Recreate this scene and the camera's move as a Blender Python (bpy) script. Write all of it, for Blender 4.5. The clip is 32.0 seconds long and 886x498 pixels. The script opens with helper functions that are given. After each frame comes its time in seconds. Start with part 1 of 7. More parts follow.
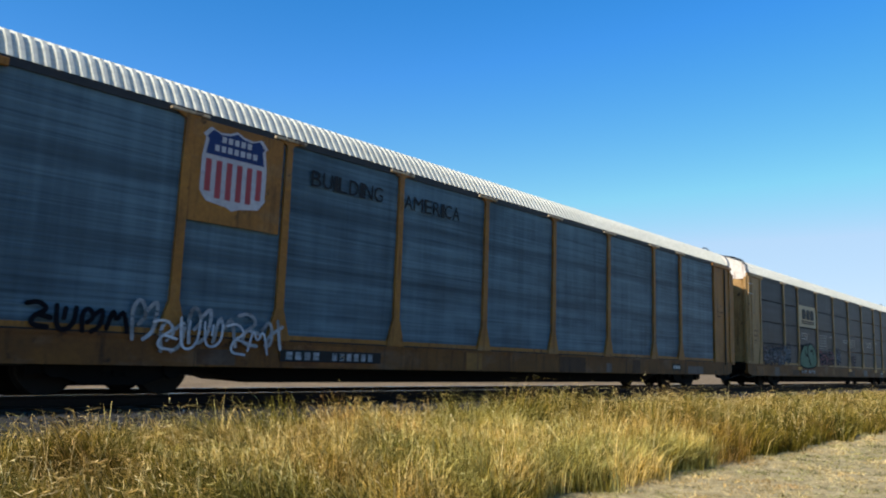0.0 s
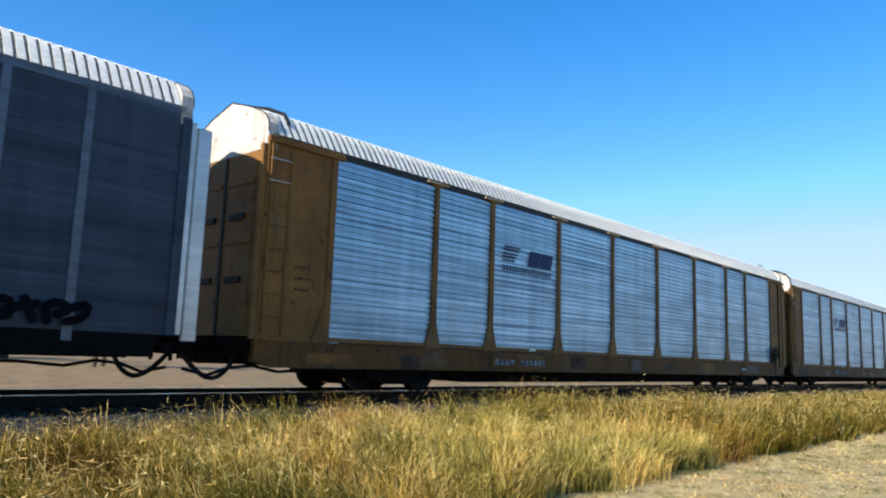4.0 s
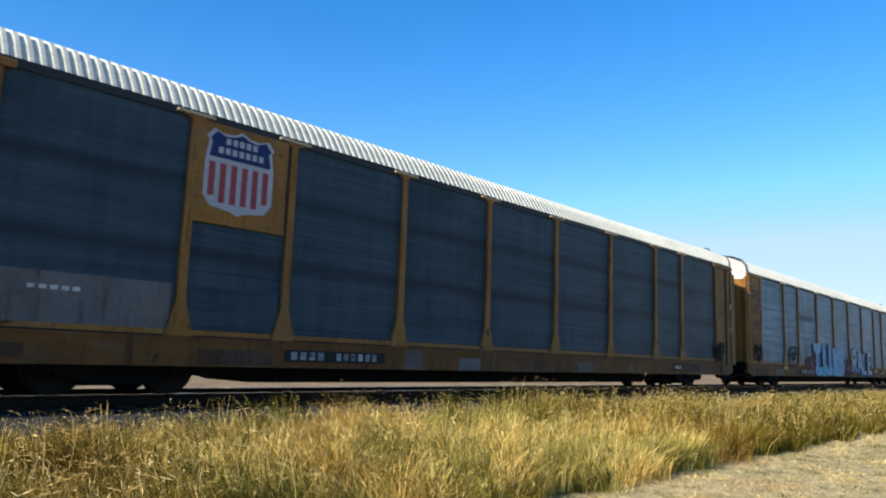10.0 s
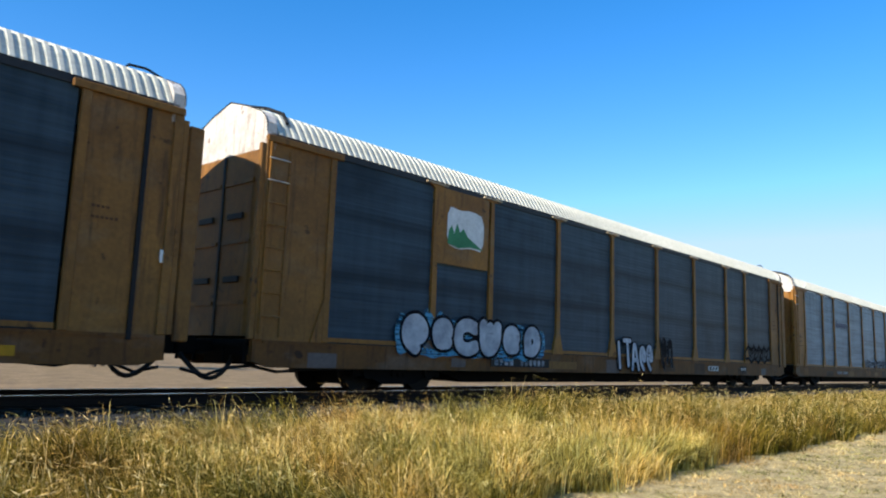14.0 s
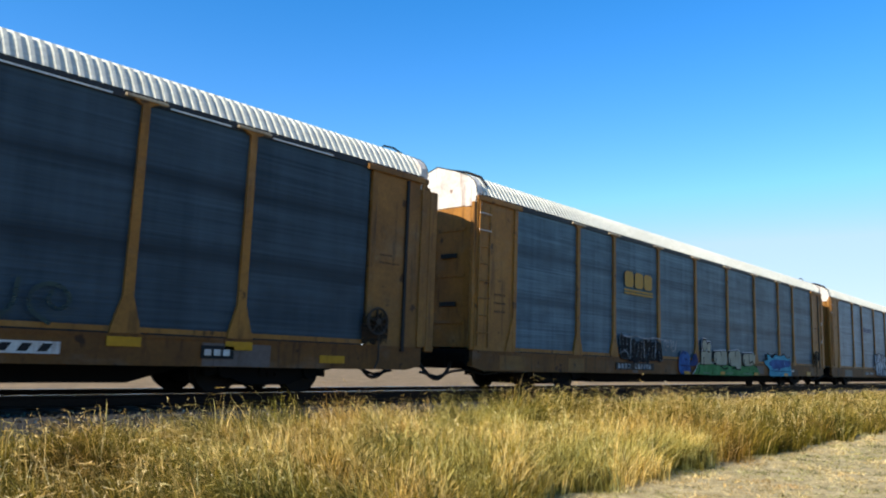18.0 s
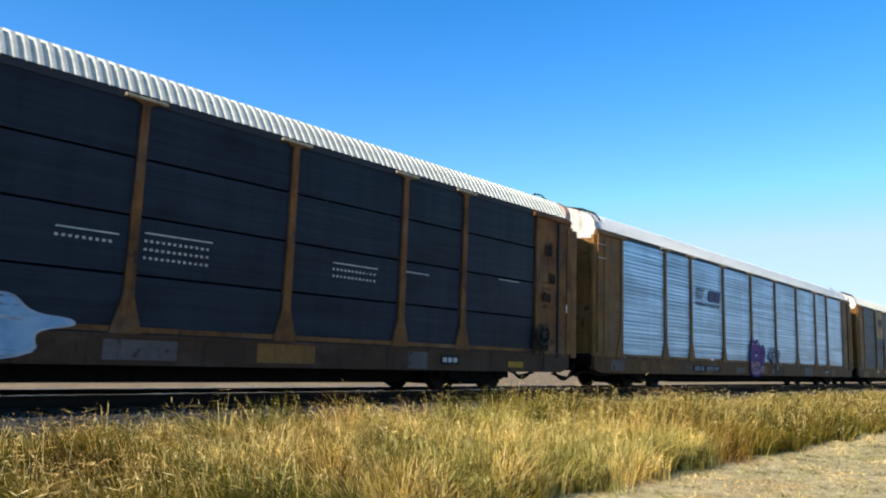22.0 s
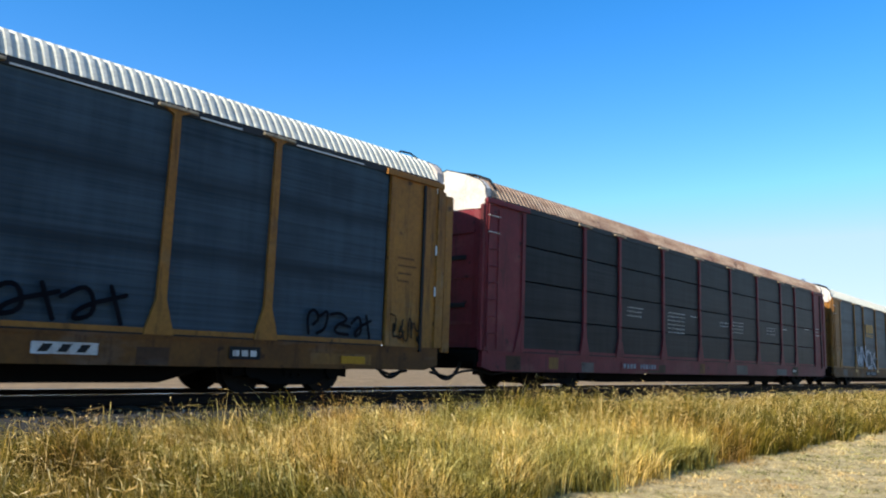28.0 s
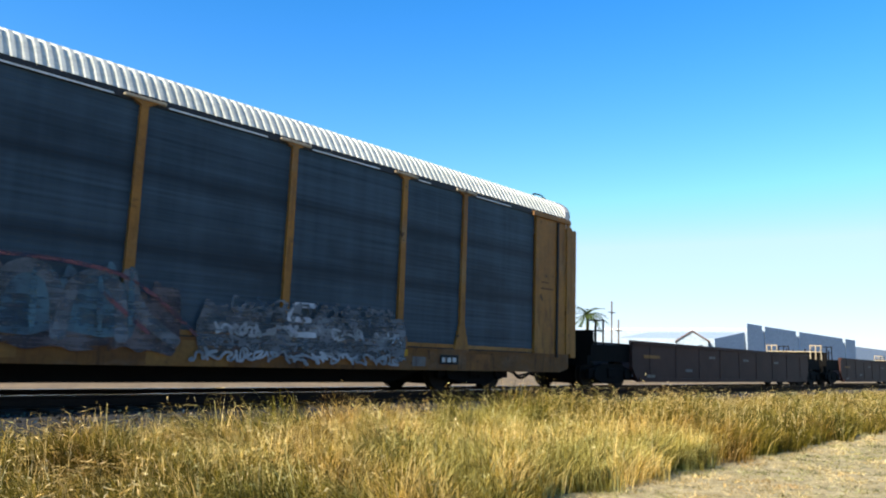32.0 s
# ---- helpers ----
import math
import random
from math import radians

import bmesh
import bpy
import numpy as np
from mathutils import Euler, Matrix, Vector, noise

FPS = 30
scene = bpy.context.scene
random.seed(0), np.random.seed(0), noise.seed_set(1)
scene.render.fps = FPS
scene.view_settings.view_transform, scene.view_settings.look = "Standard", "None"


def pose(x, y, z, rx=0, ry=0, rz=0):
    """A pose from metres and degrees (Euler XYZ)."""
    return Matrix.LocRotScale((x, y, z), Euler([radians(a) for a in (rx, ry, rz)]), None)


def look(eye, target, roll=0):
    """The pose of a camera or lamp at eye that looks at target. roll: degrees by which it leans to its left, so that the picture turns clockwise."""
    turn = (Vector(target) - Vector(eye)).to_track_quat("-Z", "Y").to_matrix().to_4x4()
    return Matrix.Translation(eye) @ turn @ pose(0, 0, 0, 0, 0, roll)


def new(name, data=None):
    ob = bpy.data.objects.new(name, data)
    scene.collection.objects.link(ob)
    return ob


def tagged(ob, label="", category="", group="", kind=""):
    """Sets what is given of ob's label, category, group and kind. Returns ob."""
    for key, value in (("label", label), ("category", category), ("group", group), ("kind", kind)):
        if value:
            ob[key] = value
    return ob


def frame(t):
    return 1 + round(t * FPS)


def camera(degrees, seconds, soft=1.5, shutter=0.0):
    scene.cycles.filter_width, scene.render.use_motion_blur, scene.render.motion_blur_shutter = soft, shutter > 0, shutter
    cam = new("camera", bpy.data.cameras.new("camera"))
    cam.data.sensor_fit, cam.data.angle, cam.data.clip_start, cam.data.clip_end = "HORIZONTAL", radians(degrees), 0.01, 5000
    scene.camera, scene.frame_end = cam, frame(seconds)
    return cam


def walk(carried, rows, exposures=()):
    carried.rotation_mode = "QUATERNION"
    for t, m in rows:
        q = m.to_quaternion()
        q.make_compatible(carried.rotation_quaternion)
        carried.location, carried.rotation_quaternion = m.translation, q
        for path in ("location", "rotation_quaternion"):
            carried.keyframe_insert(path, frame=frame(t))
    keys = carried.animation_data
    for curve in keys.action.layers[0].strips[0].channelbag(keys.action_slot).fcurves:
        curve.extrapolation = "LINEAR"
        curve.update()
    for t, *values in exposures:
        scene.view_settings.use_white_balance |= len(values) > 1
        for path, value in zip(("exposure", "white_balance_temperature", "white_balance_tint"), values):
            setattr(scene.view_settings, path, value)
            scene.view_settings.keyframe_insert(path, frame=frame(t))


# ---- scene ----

# World: x runs along the track, z up, ground at 0. The train goes towards -x.
RAIL = 0.60          # top of the rails
YC = 12.22           # centre line of the track
HALF = 1.3           # half the width of a car
BODY = 27.1          # body of a car
PITCH = 28.6         # coupler to coupler
EYE = Vector((0.0, 0.0, RAIL + 0.704))
AIM = Vector((math.cos(radians(42.51)) * math.cos(radians(8.35)), math.sin(radians(42.51)) * math.cos(radians(8.35)), math.sin(radians(8.35))))
cam = camera(62.02, 32.0, soft=2.05, shutter=0.035)
walk(cam, [(0.0, look(EYE, EYE + AIM, 2.04)), (32.0, look(EYE, EYE + AIM, 2.04))],
     exposures=[(0, 0.50), (2, 0.62), (3, 0.72), (4.5, 0.65), (6, 0.50), (7, 0.50), (8, 0.58), (10, 0.70), (12, 0.66), (14, 0.74), (15, 0.78), (18, 0.74),
                (20, 0.75), (23, 0.75), (24, 0.60), (25, 0.66), (28, 0.77), (30, 0.86), (32, 0.92)])

# Front of the second car (index 1) is at OFFSET - 20 t; offsets by the second.
SPEED = 20.0
OFFSETS = [(0, 30.03), (1, 29.97), (2, 29.89), (3, 29.96), (3.5, 29.98), (4.5, 30.1), (5.5, 30.21), (6, 30.11), (7, 30.1), (8, 29.95), (8.5, 29.86),
           (9, 29.77), (10, 29.83), (11, 29.8), (11.5, 29.76), (12, 29.72), (13, 29.84), (14, 29.84), (15, 29.7), (15.5, 29.68), (16.5, 29.82),
           (17.5, 29.94), (18, 29.87), (19, 29.65), (20, 29.72), (21, 29.56), (21.5, 29.48), (22, 29.39), (23, 29.53), (24, 29.36), (24.5, 29.40),
           (25, 29.45), (25.5, 29.93), (26.5, 30.02), (27.5, 30.06), (28, 29.97), (29, 29.99), (30, 30.04), (31, 29.32), (31.5, 29.16), (32, 29.02)]
# Slack in the couplings, car by car.
SLACK = [-0.17, 0.03, 0.03, 0.00, -0.29, -0.24, 0.01, -0.06, 0.04, -0.13, -0.05, 0.10, -0.24, -0.04, -0.05, 0.16, -0.02, -0.04, 0.27, -0.02, 0.00, 0.04, 0.30]

# ---- light ----
SUN = Vector((-0.84, 0.05, 0.56)).normalized()
world = bpy.data.worlds.new("sky")
scene.world = world
world.use_nodes = True
wn = world.node_tree.nodes
sky = wn.new("ShaderNodeTexSky")
sky.sky_type = "NISHITA"
sky.sun_disc = False
sky.sun_elevation = math.asin(SUN.z)
sky.sun_rotation = math.atan2(SUN.x, SUN.y)
sky.air_density, sky.dust_density, sky.ozone_density = 1.0, 0.03, 3.5
tone = wn.new("ShaderNodeHueSaturation")
tone.inputs["Saturation"].default_value = 1.36
soften = wn.new("ShaderNodeGamma")
soften.inputs["Gamma"].default_value = 1.0
world.node_tree.links.new(sky.outputs[0], soften.inputs["Color"])
world.node_tree.links.new(soften.outputs[0], tone.inputs["Color"])
tint = wn.new("ShaderNodeMix")
tint.data_type, tint.blend_type = "RGBA", "MULTIPLY"
tint.inputs[0].default_value = 1.0
tint.inputs[7].default_value = (1.34, 0.98, 1.0, 1)
world.node_tree.links.new(tone.outputs[0], tint.inputs[6])
pale = wn.new("ShaderNodeMix")
pale.data_type, pale.blend_type = "RGBA", "DARKEN"
pale.inputs[0].default_value = 0.85
pale.inputs[7].default_value = (2.3, 3.15, 4.0, 1)
world.node_tree.links.new(tint.outputs[2], pale.inputs[6])
world.node_tree.links.new(pale.outputs[2], wn["Background"].inputs[0])
wn["Background"].inputs[1].default_value = 0.15
sun = new("sun", bpy.data.lights.new("sun", "SUN"))
sun.data.energy, sun.data.angle, sun.data.color = 5.4, radians(0.5), (1.0, 0.91, 0.76)
sun.matrix_world = look(SUN * 50, (0, 0, 0))


# ---- materials ----
def nodes_of(name):
    m = bpy.data.materials.new(name)
    m.use_nodes = True
    nt = m.node_tree
    return m, nt, nt.nodes["Principled BSDF"]


def noise_node(nt, vec, scale, detail=4.0, rough=0.6):
    n = nt.nodes.new("ShaderNodeTexNoise")
    n.inputs["Scale"].default_value = scale
    n.inputs["Detail"].default_value = detail
    n.inputs["Roughness"].default_value = rough
    nt.links.new(vec, n.inputs["Vector"])
    return n.outputs["Fac"]


def ramp(nt, fac, stops):
    r = nt.nodes.new("ShaderNodeValToRGB")
    el = r.color_ramp.elements
    while len(el) < len(stops):
        el.new(0.5)
    for e, (pos, col) in zip(el, stops):
        e.position = pos
        e.color = (*col, 1) if len(col) == 3 else col
    nt.links.new(fac, r.inputs["Fac"])
    return r.outputs["Color"]


def mix(nt, fac, a, b, mode="MIX"):
    n = nt.nodes.new("ShaderNodeMix")
    n.data_type = "RGBA"
    n.blend_type = mode
    for sock, v in ((n.inputs[0], fac), (n.inputs[6], a), (n.inputs[7], b)):
        if isinstance(v, (int, float)):
            sock.default_value = v
        elif isinstance(v, tuple):
            sock.default_value = (*v, 1)
        else:
            nt.links.new(v, sock)
    return n.outputs[2]


def coords(nt, scale, shift=True, kind="Object"):
    tc = nt.nodes.new("ShaderNodeTexCoord")
    mp = nt.nodes.new("ShaderNodeMapping")
    mp.inputs["Scale"].default_value = scale
    nt.links.new(tc.outputs[kind], mp.inputs["Vector"])
    if shift:
        oi = nt.nodes.new("ShaderNodeObjectInfo")
        mul = nt.nodes.new("ShaderNodeMath")
        mul.operation = "MULTIPLY"
        mul.inputs[1].default_value = 37.0
        nt.links.new(oi.outputs["Random"], mul.inputs[0])
        nt.links.new(mul.outputs[0], mp.inputs["Location"])
    return mp.outputs["Vector"]


def bump(nt, bsdf, height, strength, dist=0.01):
    b = nt.nodes.new("ShaderNodeBump")
    b.inputs["Strength"].default_value = strength
    b.inputs["Distance"].default_value = dist
    nt.links.new(height, b.inputs["Height"])
    nt.links.new(b.outputs["Normal"], bsdf.inputs["Normal"])


def worn(name, base, second, rough=0.6, metal=0.0, amount=0.5, scale=(1, 1, 1), big=1.2, fine=14.0, bumpy=0.15, tint=0.25, gloss=0.2, soil=None):
    """Paint or metal with stains of a second colour, at two scales."""
    m, nt, b = nodes_of(name)
    v = coords(nt, scale)
    f = noise_node(nt, v, big, 6, 0.65)
    g = noise_node(nt, v, fine, 3)
    c = ramp(nt, f, [(0.5 - 0.25 + 0.3 * (0.5 - amount), (0, 0, 0)), (0.75 + 0.3 * (0.5 - amount), (1, 1, 1))])
    col = mix(nt, c, base, second)
    if soil:
        # dust in broad patches, rust running down in streaks, small dark scabs
        dust, drip = soil
        d = ramp(nt, noise_node(nt, coords(nt, (0.8, 1, 1.6)), 0.9, 5, 0.6), [(0.54, (0, 0, 0)), (0.74, (0.5,) * 3)])
        col = mix(nt, d, col, dust)
        r = ramp(nt, noise_node(nt, coords(nt, (5.0, 5.0, 0.5)), 1.3, 4, 0.65), [(0.54, (0, 0, 0)), (0.74, (0.8,) * 3)])
        col = mix(nt, r, col, drip)
        p = ramp(nt, noise_node(nt, coords(nt, (1, 1, 1)), 3.2, 3, 0.5), [(0.66, (0, 0, 0)), (0.72, (0.85,) * 3)])
        col = mix(nt, p, col, drip)
    shade = ramp(nt, g, [(0.3, (1 - tint,) * 3), (0.7, (1, 1, 1))])
    col = mix(nt, 1.0, col, shade, "MULTIPLY")
    nt.links.new(col, b.inputs["Base Color"])
    b.inputs["Metallic"].default_value = metal
    b.inputs["Specular IOR Level"].default_value = gloss
    rr = nt.nodes.new("ShaderNodeMapRange")
    rr.inputs["To Min"].default_value, rr.inputs["To Max"].default_value = rough - 0.12, min(1, rough + 0.12)
    nt.links.new(g, rr.inputs["Value"])
    nt.links.new(rr.outputs[0], b.inputs["Roughness"])
    bump(nt, b, g, bumpy)
    return m


def galvanised(name, light, dark, metal, rough, plaid, grime_and_shade=(0.05, 0.045, 0.04), bands=0.0, lines=0.4):
    """Zinc-coated sheet: streaks down and along, dirt near stains, deck-shadow bands on request."""
    m, nt, b = nodes_of(name)
    down = noise_node(nt, coords(nt, (2.6, 1, 0.14)), 1.6, 3)
    along = noise_node(nt, coords(nt, (0.32, 1, 4.2)), 1.5, 3)
    broad = noise_node(nt, coords(nt, (0.5, 1, 0.8)), 1.0, 3)
    fine = noise_node(nt, coords(nt, (0.10, 1, 16.0)), 1.3, 3)
    avg = mix(nt, lines, mix(nt, 0.52, down, along), fine)
    col = ramp(nt, avg, [(0.5 - plaid, dark), (0.5 + plaid, light)])
    stain = ramp(nt, broad, [(0.48, (0, 0, 0)), (0.8, (0.75, 0.75, 0.75))])
    col = mix(nt, stain, col, grime_and_shade)
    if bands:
        # shadows of the inner decks, and a darker foot, painted into the colour
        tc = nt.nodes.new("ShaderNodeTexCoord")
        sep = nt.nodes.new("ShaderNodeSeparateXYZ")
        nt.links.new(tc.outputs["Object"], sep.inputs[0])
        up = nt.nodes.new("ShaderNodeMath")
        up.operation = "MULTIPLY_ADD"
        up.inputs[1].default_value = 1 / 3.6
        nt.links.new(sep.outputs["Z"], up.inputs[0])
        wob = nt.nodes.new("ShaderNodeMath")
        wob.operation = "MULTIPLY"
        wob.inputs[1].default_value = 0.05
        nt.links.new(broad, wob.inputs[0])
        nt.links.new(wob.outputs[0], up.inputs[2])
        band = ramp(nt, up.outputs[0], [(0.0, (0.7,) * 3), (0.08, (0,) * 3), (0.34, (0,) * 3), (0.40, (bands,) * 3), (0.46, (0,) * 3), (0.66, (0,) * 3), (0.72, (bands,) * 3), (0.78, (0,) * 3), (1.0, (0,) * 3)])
        col = mix(nt, band, col, grime_and_shade)
    nt.links.new(col, b.inputs["Base Color"])
    b.inputs["Metallic"].default_value = metal
    b.inputs["Specular IOR Level"].default_value = 0.5 if metal > 0.6 else 0.1
    rr = nt.nodes.new("ShaderNodeMapRange")
    rr.inputs["To Min"].default_value, rr.inputs["To Max"].default_value = rough + 0.12, rough - 0.08
    nt.links.new(avg, rr.inputs["Value"])
    nt.links.new(rr.outputs[0], b.inputs["Roughness"])
    bump(nt, b, down, 0.2, 0.02)
    return m


def plain(name, col, rough=0.6, metal=0.0, tint=0.2):
    return worn(name, col, tuple(c * 0.75 for c in col), rough, metal, 0.45, big=2.0, tint=tint, bumpy=0.05)


def spray(name, base, second, cover=0.9, rough=0.6):
    """Sprayed paint: blotches of two tones, thin in streaks where the sheet below shows."""
    m, nt, b = nodes_of(name)
    v = coords(nt, (1, 1, 1))
    tone = ramp(nt, noise_node(nt, v, 1.9, 5, 0.62), [(0.36, (0, 0, 0)), (0.64, (1, 1, 1))])
    nt.links.new(mix(nt, tone, base, second), b.inputs["Base Color"])
    b.inputs["Roughness"].default_value = rough
    b.inputs["Specular IOR Level"].default_value = 0.04
    worn_off = mix(nt, 0.5, noise_node(nt, coords(nt, (0.5, 1, 9.0)), 1.6, 3, 0.6), noise_node(nt, v, 2.6, 5, 0.65))
    edge = 0.5 + 0.42 * (0.5 - cover)
    keep = ramp(nt, worn_off, [(edge - 0.09, (0, 0, 0)), (edge + 0.07, (1, 1, 1))])
    bare = nt.nodes.new("ShaderNodeBsdfTransparent")
    ms = nt.nodes.new("ShaderNodeMixShader")
    nt.links.new(keep, ms.inputs[0])
    nt.links.new(bare.outputs[0], ms.inputs[1])
    nt.links.new(b.outputs[0], ms.inputs[2])
    nt.links.new(ms.outputs[0], nt.nodes["Material Output"].inputs["Surface"])
    return m


MAT = {
    "zinc_bright": galvanised("zinc_bright", (0.44, 0.64, 0.82), (0.14, 0.25, 0.37), 0.62, 0.33, 0.10, (0.14, 0.21, 0.28), 0.0, 0.66),
    "zinc_blue": galvanised("zinc_blue", (0.168, 0.257, 0.336), (0.050, 0.085, 0.122), 0.3, 0.40, 0.14, (0.041, 0.057, 0.077)),
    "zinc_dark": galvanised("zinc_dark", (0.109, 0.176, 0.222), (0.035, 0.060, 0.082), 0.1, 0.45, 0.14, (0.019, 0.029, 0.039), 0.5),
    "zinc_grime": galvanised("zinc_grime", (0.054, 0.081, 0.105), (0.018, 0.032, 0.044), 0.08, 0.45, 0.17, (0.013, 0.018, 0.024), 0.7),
    "sheet_black": galvanised("sheet_black", (0.027, 0.035, 0.048), (0.010, 0.013, 0.019), 0.05, 0.45, 0.18, (0.008, 0.008, 0.010)),
    "sheet_tar": galvanised("sheet_tar", (0.021, 0.022, 0.026), (0.007, 0.007, 0.009), 0.0, 0.45, 0.15, (0.005, 0.005, 0.006)),
    "aluminium": galvanised("aluminium", (0.60, 0.61, 0.62), (0.42, 0.43, 0.44), 0.9, 0.4, 0.12, (0.28, 0.27, 0.26)),
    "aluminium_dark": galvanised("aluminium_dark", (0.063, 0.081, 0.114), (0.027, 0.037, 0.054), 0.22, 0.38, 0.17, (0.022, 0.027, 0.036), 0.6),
    "ochre": worn("ochre", (0.340, 0.153, 0.028), (0.181, 0.074, 0.017), 0.55, 0, 0.42, big=0.9, soil=((0.255, 0.181, 0.104), (0.042, 0.020, 0.010))),
    "ochre_pale": worn("ochre_pale", (0.38, 0.235, 0.095), (0.23, 0.13, 0.045), 0.55, 0, 0.4, big=0.9, soil=((0.26, 0.18, 0.11), (0.040, 0.018, 0.010))),
    "ochre_brown": worn("ochre_brown", (0.298, 0.138, 0.031), (0.124, 0.057, 0.017), 0.6, 0, 0.48, big=0.9, soil=((0.224, 0.159, 0.091), (0.038, 0.019, 0.012))),
    "ochre_rust": worn("ochre_rust", (0.34, 0.14, 0.03), (0.055, 0.020, 0.010), 0.65, 0, 0.55, big=1.3, soil=((0.27, 0.20, 0.14), (0.045, 0.020, 0.011))),
    "oxide_red": worn("oxide_red", (0.21, 0.030, 0.040), (0.10, 0.014, 0.018), 0.55, 0, 0.45, big=1.0, soil=((0.22, 0.08, 0.07), (0.035, 0.013, 0.011))),
    "roof_zinc": worn("roof_zinc", (0.56, 0.57, 0.52), (0.42, 0.43, 0.39), 0.55, 0.0, 0.45, scale=(0.5, 1, 1), big=0.8),
    "roof_bright": worn("roof_bright", (0.84, 0.84, 0.80), (0.74, 0.74, 0.70), 0.5, 0.0, 0.4, scale=(0.5, 1, 1), big=0.8),
    "roof_rust": worn("roof_rust", (0.46, 0.37, 0.28), (0.11, 0.038, 0.020), 0.6, 0.0, 0.68, scale=(0.45, 1.2, 2.2), big=1.3, soil=((0.5, 0.42, 0.33), (0.05, 0.018, 0.012))),
    "white": plain("white", (0.78, 0.78, 0.76), 0.5),
    "white_worn": worn("white_worn", (0.70, 0.68, 0.65), (0.42, 0.37, 0.33), 0.6, 0, 0.45, soil=((0.45, 0.33, 0.26), (0.16, 0.07, 0.04))),
    "rail_dark": plain("rail_dark", (0.035, 0.036, 0.04), 0.55, 0.1),
    # running gear near-black, the shade beneath the cars put into its base colour
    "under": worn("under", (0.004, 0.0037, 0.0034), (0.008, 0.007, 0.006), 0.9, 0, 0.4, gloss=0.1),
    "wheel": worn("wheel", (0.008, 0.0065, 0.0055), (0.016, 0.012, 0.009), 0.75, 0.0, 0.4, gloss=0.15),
    "black": plain("black", (0.012, 0.012, 0.014), 0.6),
    "rubber": plain("rubber", (0.018, 0.018, 0.018), 0.7),
    "navy": plain("navy", (0.012, 0.030, 0.125), 0.5),
    "shield_red": plain("shield_red", (0.34, 0.06, 0.07), 0.55),
    "cream": worn("cream", (0.52, 0.42, 0.27), (0.38, 0.29, 0.18), 0.6),
    "gold": plain("gold", (0.44, 0.24, 0.035), 0.55),
    "green": worn("green", (0.03, 0.17, 0.07), (0.08, 0.30, 0.14), 0.6),
    "reflector": plain("reflector", (0.50, 0.24, 0.008), 0.4),
    "sp_white": spray("sp_white", (0.52, 0.53, 0.56), (0.27, 0.28, 0.31), 0.84),
    "sp_faint": spray("sp_faint", (0.17, 0.18, 0.195), (0.06, 0.065, 0.07), 0.55),
    "sp_black": spray("sp_black", (0.003, 0.003, 0.005), (0.007, 0.007, 0.010), 0.95),
    "sp_blue": spray("sp_blue", (0.008, 0.028, 0.10), (0.02, 0.065, 0.17), 0.95),
    "sp_grease": spray("sp_grease", (0.020, 0.013, 0.009), (0.045, 0.028, 0.018), 0.62),
    "iron_greasy": worn("iron_greasy", (0.022, 0.017, 0.014), (0.05, 0.035, 0.026), 0.6),
    "sp_aqua": spray("sp_aqua", (0.035, 0.22, 0.33), (0.07, 0.30, 0.40), 0.86),
    "sp_cyan": spray("sp_cyan", (0.07, 0.38, 0.52), (0.25, 0.50, 0.60), 0.9),
    "sp_ice": spray("sp_ice", (0.19, 0.33, 0.47), (0.34, 0.45, 0.55), 0.80),
    "sp_green": spray("sp_green", (0.03, 0.22, 0.12), (0.10, 0.34, 0.22), 0.85),
    "sp_grass": spray("sp_grass", (0.035, 0.135, 0.045), (0.07, 0.21, 0.08), 0.86),
    "sp_sand": spray("sp_sand", (0.36, 0.335, 0.25), (0.26, 0.24, 0.18), 0.95),
    "sp_pink": spray("sp_pink", (0.40, 0.22, 0.24), (0.30, 0.18, 0.20), 0.7),
    "sp_purple": spray("sp_purple", (0.10, 0.07, 0.22), (0.24, 0.07, 0.20), 1.0),
    "sp_brown": spray("sp_brown", (0.22, 0.10, 0.07), (0.12, 0.07, 0.06), 0.8),
    "sp_navy": spray("sp_navy", (0.010, 0.020, 0.075), (0.018, 0.045, 0.15), 0.95),
    "sp_royal": spray("sp_royal", (0.012, 0.040, 0.15), (0.035, 0.11, 0.29), 0.92),
    "sp_lime": spray("sp_lime", (0.22, 0.26, 0.10), (0.30, 0.30, 0.14), 0.85),
    "sp_sage": spray("sp_sage", (0.085, 0.15, 0.10), (0.12, 0.19, 0.14), 0.92),
    "sp_olive": spray("sp_olive", (0.055, 0.075, 0.060), (0.03, 0.045, 0.05), 0.7),
    "sp_haze": spray("sp_haze", (0.06, 0.24, 0.36), (0.12, 0.30, 0.42), 0.5),
    "sp_ash": spray("sp_ash", (0.10, 0.115, 0.13), (0.05, 0.06, 0.075), 0.62),
    "sp_rose": spray("sp_rose", (0.22, 0.085, 0.09), (0.12, 0.06, 0.07), 0.55),
    "alu_post": galvanised("alu_post", (0.145, 0.170, 0.210), (0.085, 0.102, 0.130), 0.5, 0.42, 0.12, (0.05, 0.05, 0.05)),
    "sheet_rust": worn("sheet_rust", (0.58, 0.44, 0.37), (0.30, 0.16, 0.10), 0.6, 0, 0.45, soil=((0.62, 0.52, 0.45), (0.06, 0.022, 0.014))),
    "patch_grey": worn("patch_grey", (0.17, 0.16, 0.155), (0.10, 0.09, 0.085), 0.6, soil=((0.22, 0.18, 0.14), (0.04, 0.02, 0.014))),
    "sill_ochre": worn("sill_ochre", (0.19, 0.078, 0.016), (0.09, 0.038, 0.012), 0.65, 0, 0.5, big=1.2, soil=((0.20, 0.16, 0.13), (0.030, 0.014, 0.009))),
